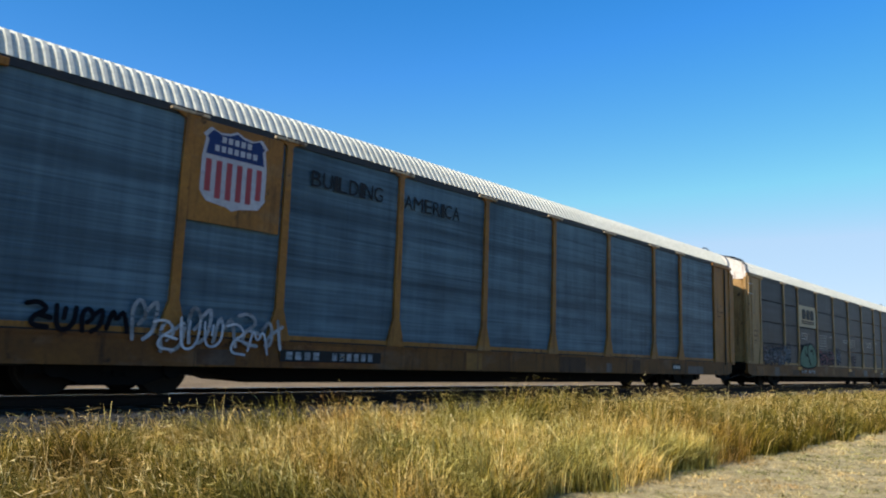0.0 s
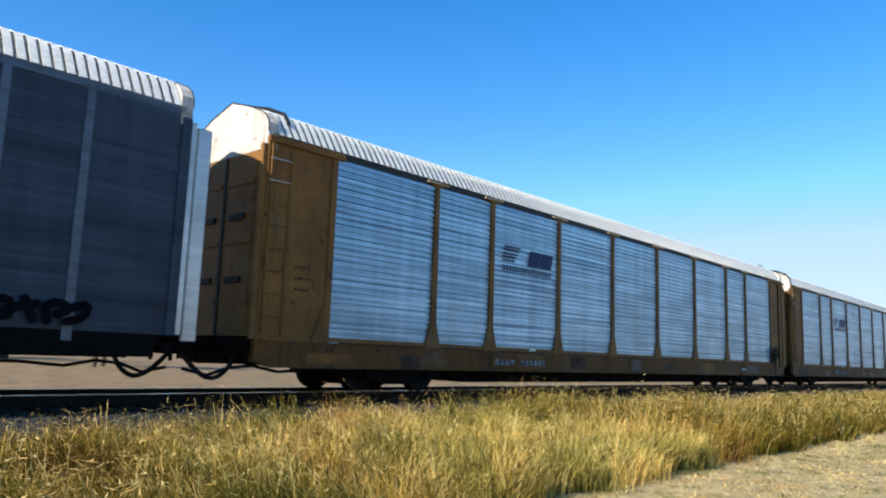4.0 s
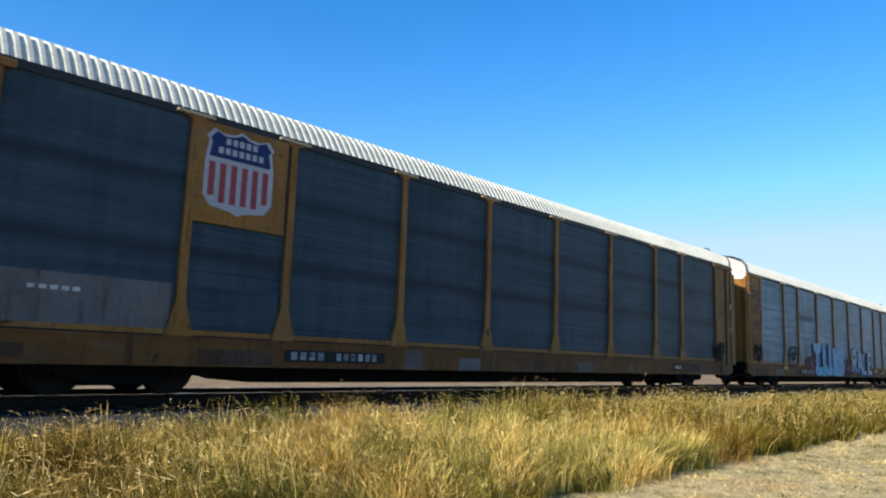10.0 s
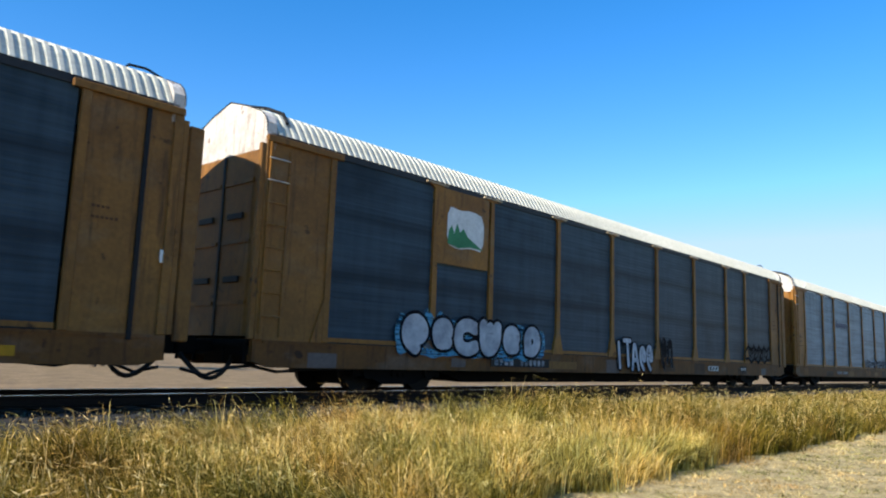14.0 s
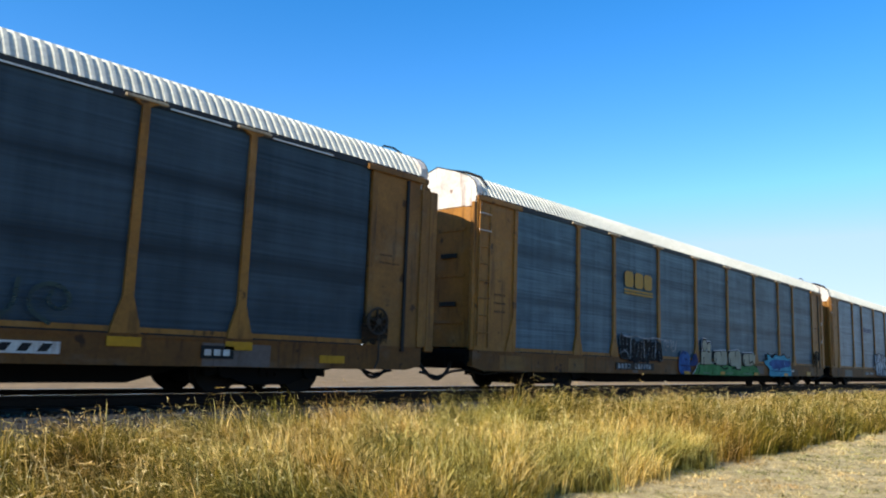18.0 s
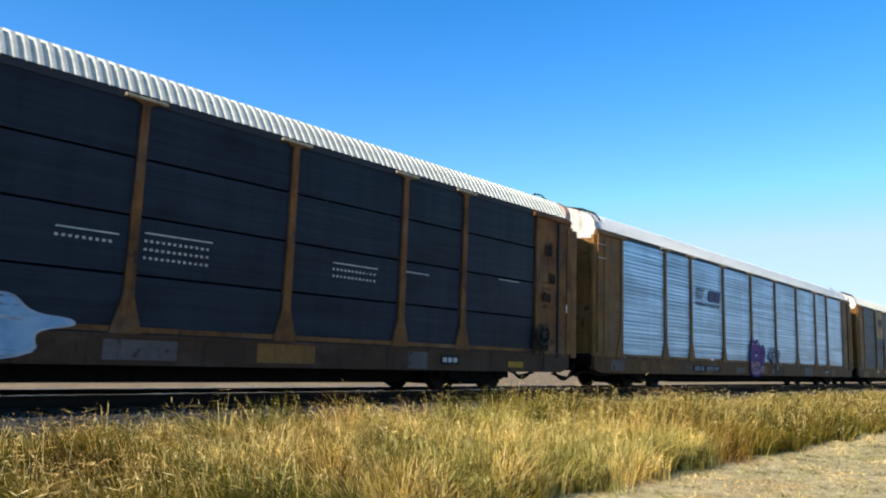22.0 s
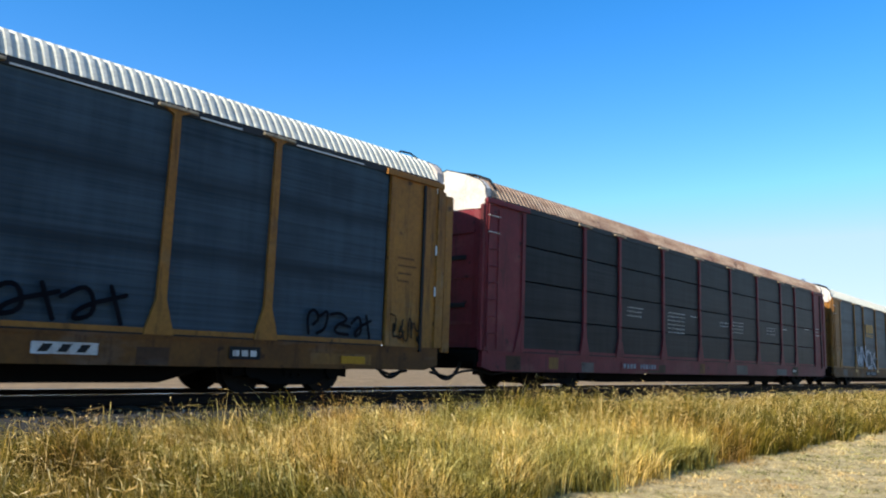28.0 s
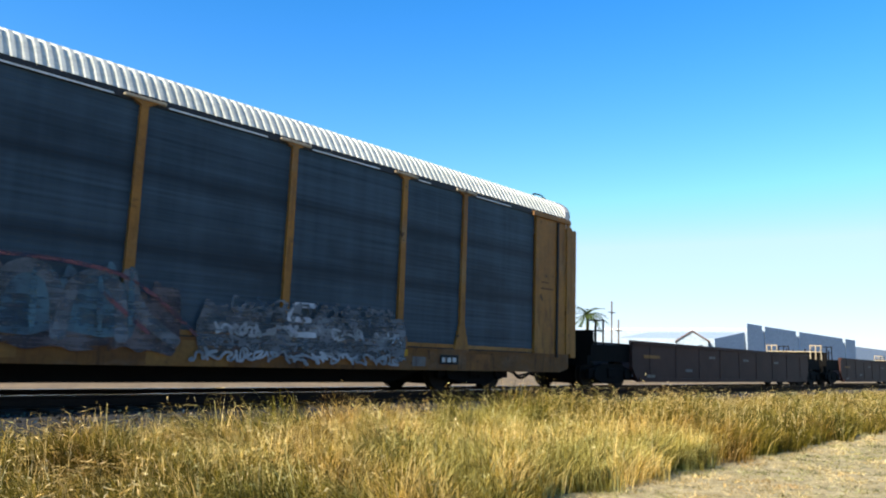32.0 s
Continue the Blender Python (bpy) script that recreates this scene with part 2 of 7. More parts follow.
    "sill_dark": worn("sill_dark", (0.10, 0.048, 0.022), (0.045, 0.022, 0.012), 0.65, 0, 0.5, big=1.2, soil=((0.14, 0.11, 0.09), (0.020, 0.010, 0.007))),
    "ochre_dark": worn("ochre_dark", (0.13, 0.058, 0.022), (0.045, 0.020, 0.010), 0.65, 0, 0.55, big=1.2, soil=((0.12, 0.085, 0.06), (0.020, 0.010, 0.007))),
    "shield_white": worn("shield_white", (0.46, 0.46, 0.50), (0.34, 0.33, 0.36), 0.6, 0, 0.4),
    "sp_mid": spray("sp_mid", (0.36, 0.37, 0.39), (0.12, 0.125, 0.13), 0.72),
    "sp_mauve": spray("sp_mauve", (0.13, 0.11, 0.11), (0.055, 0.045, 0.05), 0.6),
    "sp_teal": spray("sp_teal", (0.10, 0.17, 0.20), (0.05, 0.07, 0.09), 0.62),
    "cap_pale": worn("cap_pale", (0.50, 0.42, 0.30), (0.30, 0.22, 0.13), 0.6, soil=((0.4, 0.33, 0.25), (0.06, 0.03, 0.02))),
    "patch_lilac": worn("patch_lilac", (0.16, 0.125, 0.11), (0.10, 0.075, 0.065), 0.6, soil=((0.2, 0.14, 0.11), (0.04, 0.02, 0.014))),
}


# ---- builders ----
MESHES = {}


def mesh_of(key, build, smooth=False):
    """Mesh data made once for each key and shared."""
    if key not in MESHES:
        bm = bmesh.new()
        build(bm)
        bmesh.ops.recalc_face_normals(bm, faces=bm.faces)
        me = bpy.data.meshes.new(str(key[0] if isinstance(key, tuple) else key))
        bm.to_mesh(me)
        bm.free()
        me.materials.append(None)
        if smooth:
            for p in me.polygons:
                p.use_smooth = True
        MESHES[key] = me
    return MESHES[key]


def part(name, me, material, parent, at=(0, 0, 0), label="", turn=(0, 0, 0)):
    ob = new(name, me)
    ob.parent = parent
    ob.location = at
    ob.rotation_euler = [radians(a) for a in turn]
    ob.material_slots[0].link = "OBJECT"
    ob.material_slots[0].material = MAT[material] if isinstance(material, str) else material
    if label:
        ob["label"] = label
    return ob


def thing(name, at, label, category, group="", kind=""):
    ob = new(name)
    ob.location = at
    ob.empty_display_size = 0.2
    return tagged(ob, label, category, group, kind)


def single(name, me, material, label, category, group="", kind="", at=(0, 0, 0)):
    ob = part(name, me, material, None, at)
    return tagged(ob, label, category, group, kind)


def box(bm, x0, x1, y0, y1, z0, z1, bevel=0.0):
    r = bmesh.ops.create_cube(bm, size=1, matrix=Matrix.LocRotScale(((x0 + x1) / 2, (y0 + y1) / 2, (z0 + z1) / 2), None, (x1 - x0, y1 - y0, z1 - z0)))
    if bevel:
        edges = list({e for v in r["verts"] for e in v.link_edges})
        bmesh.ops.bevel(bm, geom=edges, offset=bevel, segments=1, affect="EDGES")


def prism(bm, pts, y0, y1):
    """A polygon in x and z, given depth in y."""
    a = [bm.verts.new((x, y0, z)) for x, z in pts]
    b = [bm.verts.new((x, y1, z)) for x, z in pts]
    bm.faces.new(a)
    bm.faces.new(b[::-1])
    for i in range(len(pts)):
        j = (i + 1) % len(pts)
        bm.faces.new((a[i], b[i], b[j], a[j]))


def tube(bm, path, r, sides=6):
    rings = []
    for i, p in enumerate(path):
        p = Vector(p)
        d = (Vector(path[min(i + 1, len(path) - 1)]) - Vector(path[max(i - 1, 0)])).normalized()
        side = d.cross(Vector((0.31, 0.2, 0.93))).normalized()
        up = side.cross(d)
        rings.append([bm.verts.new(p + (side * math.cos(a) + up * math.sin(a)) * r) for a in (2 * math.pi * k / sides for k in range(sides))])
    for u, w in zip(rings, rings[1:]):
        for k in range(sides):
            bm.faces.new((u[k], u[(k + 1) % sides], w[(k + 1) % sides], w[k]))
    bm.faces.new(rings[0][::-1])
    bm.faces.new(rings[-1])


def disc(bm, x, y0, y1, z, r, sides=24):
    prism(bm, [(x + r * math.cos(2 * math.pi * k / sides), z + r * math.sin(2 * math.pi * k / sides)) for k in range(sides)], y0, y1)


# ---- car carriers ----
POSTS = [1.62, 4.44, 6.42, 9.29, 12.15, 15.02, 17.88, 20.74, 22.69, 25.46]
Z_SILL, Z_DECK, Z_EAVE = 0.41, 0.89, 4.57
ROOF = [(-1.29, 4.55), (-1.19, 4.71), (-1.08, 4.89), (-0.97, 5.02), (-0.6, 5.165), (0, 5.37)]
ROOF = ROOF + [(-y, z) for y, z in ROOF[-2::-1]]
GABLE = [(-1.3, 4.58), (-1.28, 4.76), (-1.2, 4.89), (-1.06, 5.0), (-0.6, 5.19), (0, 5.37)]
GABLE = GABLE + [(-y, z) for y, z in GABLE[-2::-1]]


def roof_mesh(bm, lo=0.16, hi=BODY - 0.16, pitch=0.165, deep=0.034, gap=0.50):
    n = int((hi - lo) / pitch)
    xs = []
    for i in range(n):
        x = lo + i * pitch
        xs += [(x, 0), (x + pitch * gap, 0), (x + pitch * (gap + 0.05), deep), (x + pitch * 0.95, deep)]
    xs.append((lo + n * pitch, 0))
    rows = []
    for x, d in xs:
        row = []
        for i, (y, z) in enumerate(ROOF):
            a, c = ROOF[max(i - 1, 0)], ROOF[min(i + 1, len(ROOF) - 1)]
            ny, nz = -(c[1] - a[1]), c[0] - a[0]
            ln = math.hypot(ny, nz)
            row.append(bm.verts.new((x, y + ny / ln * d, z + nz / ln * d)))
        rows.append(row)
    for u, w in zip(rows, rows[1:]):
        for i in range(len(ROOF) - 1):
            bm.faces.new((u[i], u[i + 1], w[i + 1], w[i]))


def seam_mesh(bm, lo=0.16, hi=BODY - 0.16, pitch=0.165):
    """Dark joints between the bands of a standing-seam roof."""
    for i in range(int((hi - lo) / pitch)):
        x = lo + (i + 0.06) * pitch
        rows = [[bm.verts.new((x + d, y * 1.032, z + 0.012 + 0.012 * (1 - abs(y) / 1.3))) for y, z in ROOF] for d in (0, 0.027)]
        for j in range(len(ROOF) - 1):
            bm.faces.new((rows[0][j], rows[0][j + 1], rows[1][j + 1], rows[1][j]))


def gable_mesh(bm):
    pts = [(-1.3, 4.28)] + GABLE + [(1.3, 4.28)]
    a = [bm.verts.new((0.0, y, z)) for y, z in pts]
    b = [bm.verts.new((0.2, y, z)) for y, z in pts]
    bm.faces.new(a)
    bm.faces.new(b[::-1])
    for i in range(len(pts)):
        j = (i + 1) % len(pts)
        bm.faces.new((a[i], b[i], b[j], a[j]))


def door_leaf(bm):
    """One radial end door: flat, with its outer edge rolled round to the side."""
    prof = [(0.0, 0.02), (0.0, 0.95), (0.03, 1.08), (0.10, 1.18), (0.2, 1.24)]
    back = [(x + 0.06, y - 0.012) for x, y in prof]
    ring = prof + back[::-1]
    lo = [bm.verts.new((x, y, 0.95)) for x, y in ring]
    hi = [bm.verts.new((x, y, 4.3)) for x, y in ring]
    n = len(ring)
    bm.faces.new(lo)
    bm.faces.new(hi[::-1])
    for i in range(n):
        j = (i + 1) % n
        bm.faces.new((lo[i], hi[i], hi[j], lo[j]))


def post_mesh(bm):
    prism(bm, [(-0.24, 0.89), (0.24, 0.89), (0.22, 0.98), (0.08, 1.45), (0.06, 4.40), (0.22, 4.475), (-0.22, 4.475), (-0.06, 4.40), (-0.08, 1.45), (-0.22, 0.98)], -1.335, -1.25)


def thin_post_mesh(bm):
    prism(bm, [(-0.07, 0.75), (0.07, 0.75), (0.06, 4.5), (-0.06, 4.5)], -1.305, -1.25)


def ribbed(w, pitch, deep, h=3.6):
    def build(bm):
        rows = []
        n = int(h / pitch)
        for i in range(n):
            z = i * pitch
            for f, d in ((0.0, 0), (0.45, 0), (0.55, deep), (0.92, deep)):
                rows.append((z + f * pitch, -d))
        rows.append((h, 0))
        vs = [(bm.verts.new((0, y, z)), bm.verts.new((w, y, z))) for z, y in rows]
        for a, b in zip(vs, vs[1:]):
            bm.faces.new((a[0], a[1], b[1], b[0]))
        box(bm, 0, w, 0.012, 0.03, 0, h)
    return build


def flat_sheet(w, h):
    def build(bm):
        box(bm, 0.01, w - 0.01, -0.012, 0.02, 0.015, h - 0.015, 0.008)
    return build


END_PIECES = [
    ("end_panel", lambda bm: box(bm, 0.0, 1.6, -1.3, -1.26, 0.89, 4.5)),
    ("corner_post", lambda bm: box(bm, 0.0, 0.16, -1.335, -1.3, 0.89, 4.4, 0.01)),
    ("stiffener", lambda bm: box(bm, 0.5, 0.56, -1.325, -1.3, 0.95, 4.3, 0.01)),
    ("door_post", lambda bm: box(bm, 1.46, 1.6, -1.335, -1.3, 0.89, 4.4, 0.01)),
    ("top_strip", lambda bm: box(bm, 0.0, 1.75, -1.36, -1.3, 4.40, 4.52, 0.01)),
    ("gusset", lambda bm: prism(bm, [(1.2, 0.89), (1.46, 0.89), (1.46, 1.7)], -1.33, -1.3)),
]


def sill_mesh(bm):
    prism(bm, [(0.0, 0.52), (0.4, 0.42), (26.7, 0.42), (27.1, 0.52), (27.1, 0.89), (0.0, 0.89)], -1.3, -1.16)
    box(bm, 0.2, 26.9, -1.32, -1.3, 0.84, 0.885)


def side_sill_low(bm):
    box(bm, 0.3, 26.8, -1.3, -1.16, 0.55, 0.9)


def centre_sill_mesh(bm):
    prism(bm, [(0.3, 0.45), (0.3, 0.75), (26.8, 0.75), (26.8, 0.45), (22.2, 0.45), (21.1, 0.14), (6.2, 0.14), (5.05, 0.45)], -0.75, 0.75)
    box(bm, 0.1, 27.0, -1.25, 1.25, 0.6, 0.86)


def wheel_mesh(bm):
    disc(bm, 0, -0.06, 0.07, 0, 0.42)
    disc(bm, 0, -0.09, -0.06, 0, 0.45)
    disc(bm, 0, 0.07, 0.11, 0, 0.12, 12)


def frame_mesh(bm):
    prism(bm, [(-1.25, 0.30), (-1.25, 0.56), (-0.9, 0.62), (-0.5, 0.72), (0.5, 0.72), (0.9, 0.62), (1.25, 0.56), (1.25, 0.30), (0.95, 0.34), (0.45, 0.16), (-0.45, 0.16), (-0.95, 0.34)], -0.06, 0.06)
    for x in (-0.875, 0.875):
        disc(bm, x, -0.12, 0.08, 0.42, 0.16, 12)
    for x in (-0.16, 0, 0.16):
        disc(bm, x, -0.1, -0.06, 0.36, 0.06, 8)


def bolster_mesh(bm):
    box(bm, -0.95, 0.95, -0.62, 0.62, 0.13, 0.66, 0.02)
    box(bm, -0.22, 0.22, -1.1, 1.1, 0.36, 0.6, 0.02)


def axle_mesh(bm):
    disc(bm, 0, -0.95, 0.95, 0.42, 0.08, 10)


def coupler_mesh(bm):
    box(bm, -0.72, 0.5, -0.12, 0.12, 0.66, 0.86, 0.02)
    box(bm, -0.76, -0.4, -0.17, 0.2, 0.6, 0.92, 0.03)
    box(bm, -0.05, 0.12, -1.2, 1.2, 0.62, 0.9)


def hose_mesh(bm):
    path = [(0.12 - 0.9 * u, -0.55 + 0.25 * u, 0.62 - 0.42 * math.sin(math.pi * u ** 0.8)) for u in (i / 10 for i in range(11))]
    tube(bm, path, 0.042)


def pipe_mesh(bm):
    path = [(3.0, -1.0, 0.42), (1.4, -1.05, 0.40), (0.7, -1.05, 0.34), (0.2, -1.0, 0.44), (-0.2, -0.9, 0.40), (-0.5, -0.7, 0.26), (-0.8, -0.4, 0.36)]
    tube(bm, path, 0.03)


def platform_mesh(bm):
    box(bm, -0.1, 0.16, -1.2, 1.2, 0.78, 0.83)
    for y in (-1.15, -0.5, 0.5, 1.15):
        box(bm, -0.08, -0.03, y - 0.02, y + 0.02, 0.5, 0.8)


def hoop_mesh(bm):
    path = [(0.2, 0, 5.1), (0.35, 0, 5.27), (0.65, 0, 5.29), (0.92, 0, 5.21), (1.08, 0, 5.05), (1.14, 0, 4.85), (1.14, 0, 4.62)]
    tube(bm, path, 0.022)


def stile_mesh(bm):
    box(bm, 0.0, 0.03, -1.375, -1.345, 1.0, 4.4)


def rung_mesh(bm):
    tube(bm, [(-0.02, -1.37, 0), (0.42, -1.37, 0)], 0.013)


def text_mesh(body, width, height, grow=0.0, shear=0.0):
    """Letters of the built-in font, stood upright and fitted to a width and height."""
    key = ("text", body, width, height, grow, shear)
    if key not in MESHES:
        cu = bpy.data.curves.new("letters", "FONT")
        cu.body = body
        cu.extrude = 0.004
        cu.offset = grow
        cu.resolution_u = 3
        cu.shear = shear
        ob = bpy.data.objects.new("letters", cu)
        scene.collection.objects.link(ob)
        me = bpy.data.meshes.new_from_object(ob.evaluated_get(bpy.context.evaluated_depsgraph_get()))
        bpy.data.objects.remove(ob)
        co = np.array([v.co[:] for v in me.vertices])
        lo, hi = co.min(0), co.max(0)
        for v in me.vertices:
            v.co = ((v.co.x - lo[0]) / (hi[0] - lo[0]) * width, -v.co.z, (v.co.y - lo[1]) / (hi[1] - lo[1]) * height)
        me.materials.clear()
        me.materials.append(None)
        MESHES[key] = me
    return MESHES[key]


def rounded(pts, times=2):
    """Corners cut twice: a soft sprayed edge."""
    for _ in range(times):
        pts = [((a[0] * u + b[0] * (1 - u)), (a[1] * u + b[1] * (1 - u))) for a, b in zip(pts, pts[1:] + pts[:1]) for u in (0.78, 0.22)]
    return pts


def cloud(rng, w, h, n):
    """One sprayed piece as a single shape: spiked and notched along its top, uneven below; returns its outline for a margin."""
    top, low = [], []
    unit = w / n
    for i in range(n):
        peak, dip = rng.uniform(0.82, 1.06), rng.uniform(0.6, 0.82)
        lean = rng.uniform(-0.12, 0.2)
        top += [((i + 0.06) * unit, dip * h), ((i + 0.16 + lean * 0.3) * unit, peak * h), ((i + 0.34 + lean * 0.3) * unit, (peak - 0.06) * h),
                ((i + 0.52) * unit, rng.uniform(0.66, 0.9) * h), ((i + 0.76 + lean) * unit, (peak - rng.uniform(0, 0.12)) * h), ((i + 0.92) * unit, (peak - 0.12) * h)]
        low += [((i + 0.1) * unit, rng.uniform(0.0, 0.1) * h), ((i + 0.5) * unit, rng.uniform(0.0, 0.16) * h), ((i + 0.9) * unit, rng.uniform(-0.04, 0.1) * h)]

    def outline(m):
        pts = [(x + (m if x > w * 0.8 else -m if x < w * 0.2 else 0), z - m) for x, z in low]
        pts += [(w + m + 0.04 * w / n, 0.35 * h), (w + m, 0.6 * h)]
        pts += [(x + (m if x > w * 0.8 else -m if x < w * 0.2 else 0), z + m) for x, z in reversed(top)]
        pts += [(-m - 0.05 * w / n, 0.55 * h), (-m, 0.3 * h)]
        return rounded([(x - w / 2, z - h / 2) for x, z in pts], 2)
    return outline


def ribbon(bm, pts, thick, times=2, round_ends=False):
    """One sprayed line of even width along smoothed points, its ends rounded or cut narrower."""
    for _ in range(times):
        pts = [pts[0]] + [((p[0] * u + q[0] * (1 - u)), (p[1] * u + q[1] * (1 - u))) for p, q in zip(pts, pts[1:]) for u in (0.75, 0.25)] + [pts[-1]]
    spots = []
    n = len(pts)
    for i, (x, z) in enumerate(pts):
        a, b = pts[max(0, i - 1)], pts[min(n - 1, i + 1)]
        d = Vector((b[0] - a[0], b[1] - a[1]))
        d = d.normalized() if d.length > 1e-6 else Vector((1, 0))
        w = thick / 2 * (0.55 if i in (0, n - 1) and not round_ends else 1.0)
        y = -0.002 - 0.002 * i / n
        cap = [(x + d.x * g * w * math.sin(radians(t)), y, z + d.y * g * w * math.sin(radians(t)), d, w * math.cos(radians(t)))
               for g, t in ([(-1, 80), (-1, 55), (-1, 30)] if i == 0 else [(1, 30), (1, 55), (1, 80)] if i == n - 1 else [])] if round_ends else []
        spots += cap + [(x, y, z, d, w)] if i == 0 else [(x, y, z, d, w)] + cap
    rows = [[bm.verts.new((x - d.y * w * m, y * k, z + d.x * w * m)) for k in (1, 0) for m in (-1, 1)] for x, y, z, d, w in spots]
    for u, v in zip(rows, rows[1:]):
        for p, q in ((0, 1), (1, 3), (3, 2), (2, 0)):
            bm.faces.new((u[p], u[q], v[q], v[p]))


GLYPHS = {
    "A": [[(0, 0), (0.4, 1), (0.6, 1), (1, 0)], [(0.2, 0.36), (0.8, 0.36)]],
    "B": [[(0, 0), (0, 1), (0.7, 1), (0.9, 0.78), (0.6, 0.54), (0, 0.52)], [(0.5, 0.54), (1, 0.4), (0.9, 0.06), (0.6, 0), (0, 0)]],
    "C": [[(0.95, 0.85), (0.5, 1), (0, 0.8), (0, 0.2), (0.5, 0), (0.95, 0.15)]],
    "E": [[(0.9, 1), (0.05, 1), (0.05, 0), (0.95, 0)], [(0.05, 0.5), (0.75, 0.5)]],
    "H": [[(0, 0), (0, 1)], [(0.9, 0), (0.9, 1)], [(0, 0.5), (0.9, 0.5)]],
    "I": [[(0.5, 0), (0.5, 1)]],
    "i": [[(0.5, 0), (0.5, 0.72)], [(0.5, 0.98), (0.5, 1.0)]],
    "K": [[(0, 0), (0, 1)], [(0.95, 1), (0.15, 0.48), (0.3, 0.5), (1, 0)]],
    "L": [[(0, 1), (0, 0), (0.9, 0)]],
    "N": [[(0, 0), (0, 1), (0.12, 0.95), (0.85, 0.05), (0.95, 0), (0.95, 1)]],
    "R": [[(0, 0), (0, 1), (0.7, 1), (0.95, 0.75), (0.65, 0.5), (0, 0.48)], [(0.4, 0.5), (0.95, 0)]],
    "S": [[(0.95, 0.86), (0.5, 1), (0.05, 0.8), (0.15, 0.55), (0.85, 0.44), (0.95, 0.2), (0.5, 0), (0.02, 0.14)]],
    "T": [[(0, 1), (1, 1)], [(0.5, 1), (0.5, 0)]],
    "V": [[(0, 1), (0.45, 0), (0.6, 0), (1, 1)]],
    "W": [[(0, 1), (0.22, 0), (0.3, 0.02), (0.48, 0.7), (0.54, 0.7), (0.75, 0), (0.82, 0.02), (1, 1)]],
}
# shapes that are no letters: hooks, loops and slabs
SQUIGGLES = [
    [[(0.1, 0), (0, 0.7), (0.3, 1), (0.6, 0.6), (0.3, 0.35)], [(0.6, 0.7), (1, 1), (0.9, 0.2), (0.5, 0)]],
    [[(0, 0.9), (0.5, 1), (0.9, 0.7), (0.3, 0.45), (0.2, 0.1), (0.9, 0.05)], [(0.5, 0.5), (1, 0.4)]],
    [[(0, 0.1), (0.25, 1), (0.45, 0.4), (0.75, 1), (1, 0)]],
    [[(0.5, 0), (0.05, 0.3), (0.1, 0.85), (0.6, 1), (0.95, 0.6), (0.7, 0.3), (0.4, 0.5), (0.5, 0.75)]],
    [[(0.05, 1), (0.1, 0.1), (0.5, 0), (0.85, 0.3), (0.9, 0.95)], [(0.4, 0.5), (0.45, 0.9)]],
    [[(0, 0.6), (0.4, 1), (0.55, 0.2), (0.15, 0), (0.3, 0.4), (1, 0.75)], [(0.75, 0.95), (0.95, 0)]],
]


def ink(name, lines, thick, material, parent, at=(0, 0, 0), times=1, label="", round_ends=False):
    """Sprayed lines, each a stroke of its own; the first is returned."""
    strokes_made = [part(name, mesh_of(("ink", len(MESHES)), lambda bm: ribbon(bm, line, thick, times, round_ends)), material, parent, (at[0], at[1] - 0.0016 * j, at[2]), label) for j, line in enumerate(lines)]
    return strokes_made[0]


def letters(car, shapes, s0, s1, z0, z1, thick, fill, edge="", rim=0.06, shine="", shadow="", drop=(0.16, -0.1), seed=0, times=1, jump=0.06, y=-1.346, label="", round_ends=True, lean=0.0):
    """A row of fat sprayed characters, each with its rim, fill and highlights."""
    rng = random.Random(seed)
    unit = (s1 - s0) / len(shapes)
    h, pad = z1 - z0, thick / 2
    for i, glyph in enumerate(shapes):
        lift, grow = rng.uniform(-jump, jump) * h, rng.uniform(1 - jump, 1 + jump)
        x0, w = s0 + i * unit + pad * 0.75, max(0.05, unit - pad * 1.5)
        lines = [[(x0 + px * w + lean * pz * h, z0 + pad + lift + pz * (h - 2 * pad) * grow) for px, pz in line] for line in glyph]
        at = (0, y - 0.014 * (i % 2), 0)
        if shadow:
            ink("graffiti_shadow", lines, thick + 0.5 * rim, shadow, car, (drop[0], y + 0.009, drop[1]), times, round_ends=round_ends)
        base = ink("graffiti", lines, thick + 2 * rim if edge else thick, edge or fill, car, at, times, label, round_ends)
        if edge:
            ink("graffiti_fill", lines, thick, fill, base, (0, -0.0062, 0), times, round_ends=round_ends)
        if shine:
            ink("graffiti_shine", [[(px - 0.12 * thick, pz + 0.2 * thick) for px, pz in line[:3]] for line in lines[:1]], thick * 0.13, shine, base, (0, -0.0125, 0), times)


def squiggles(n, seed):
    rng = random.Random(seed)
    return [SQUIGGLES[rng.randrange(len(SQUIGGLES))] for _ in range(n)]


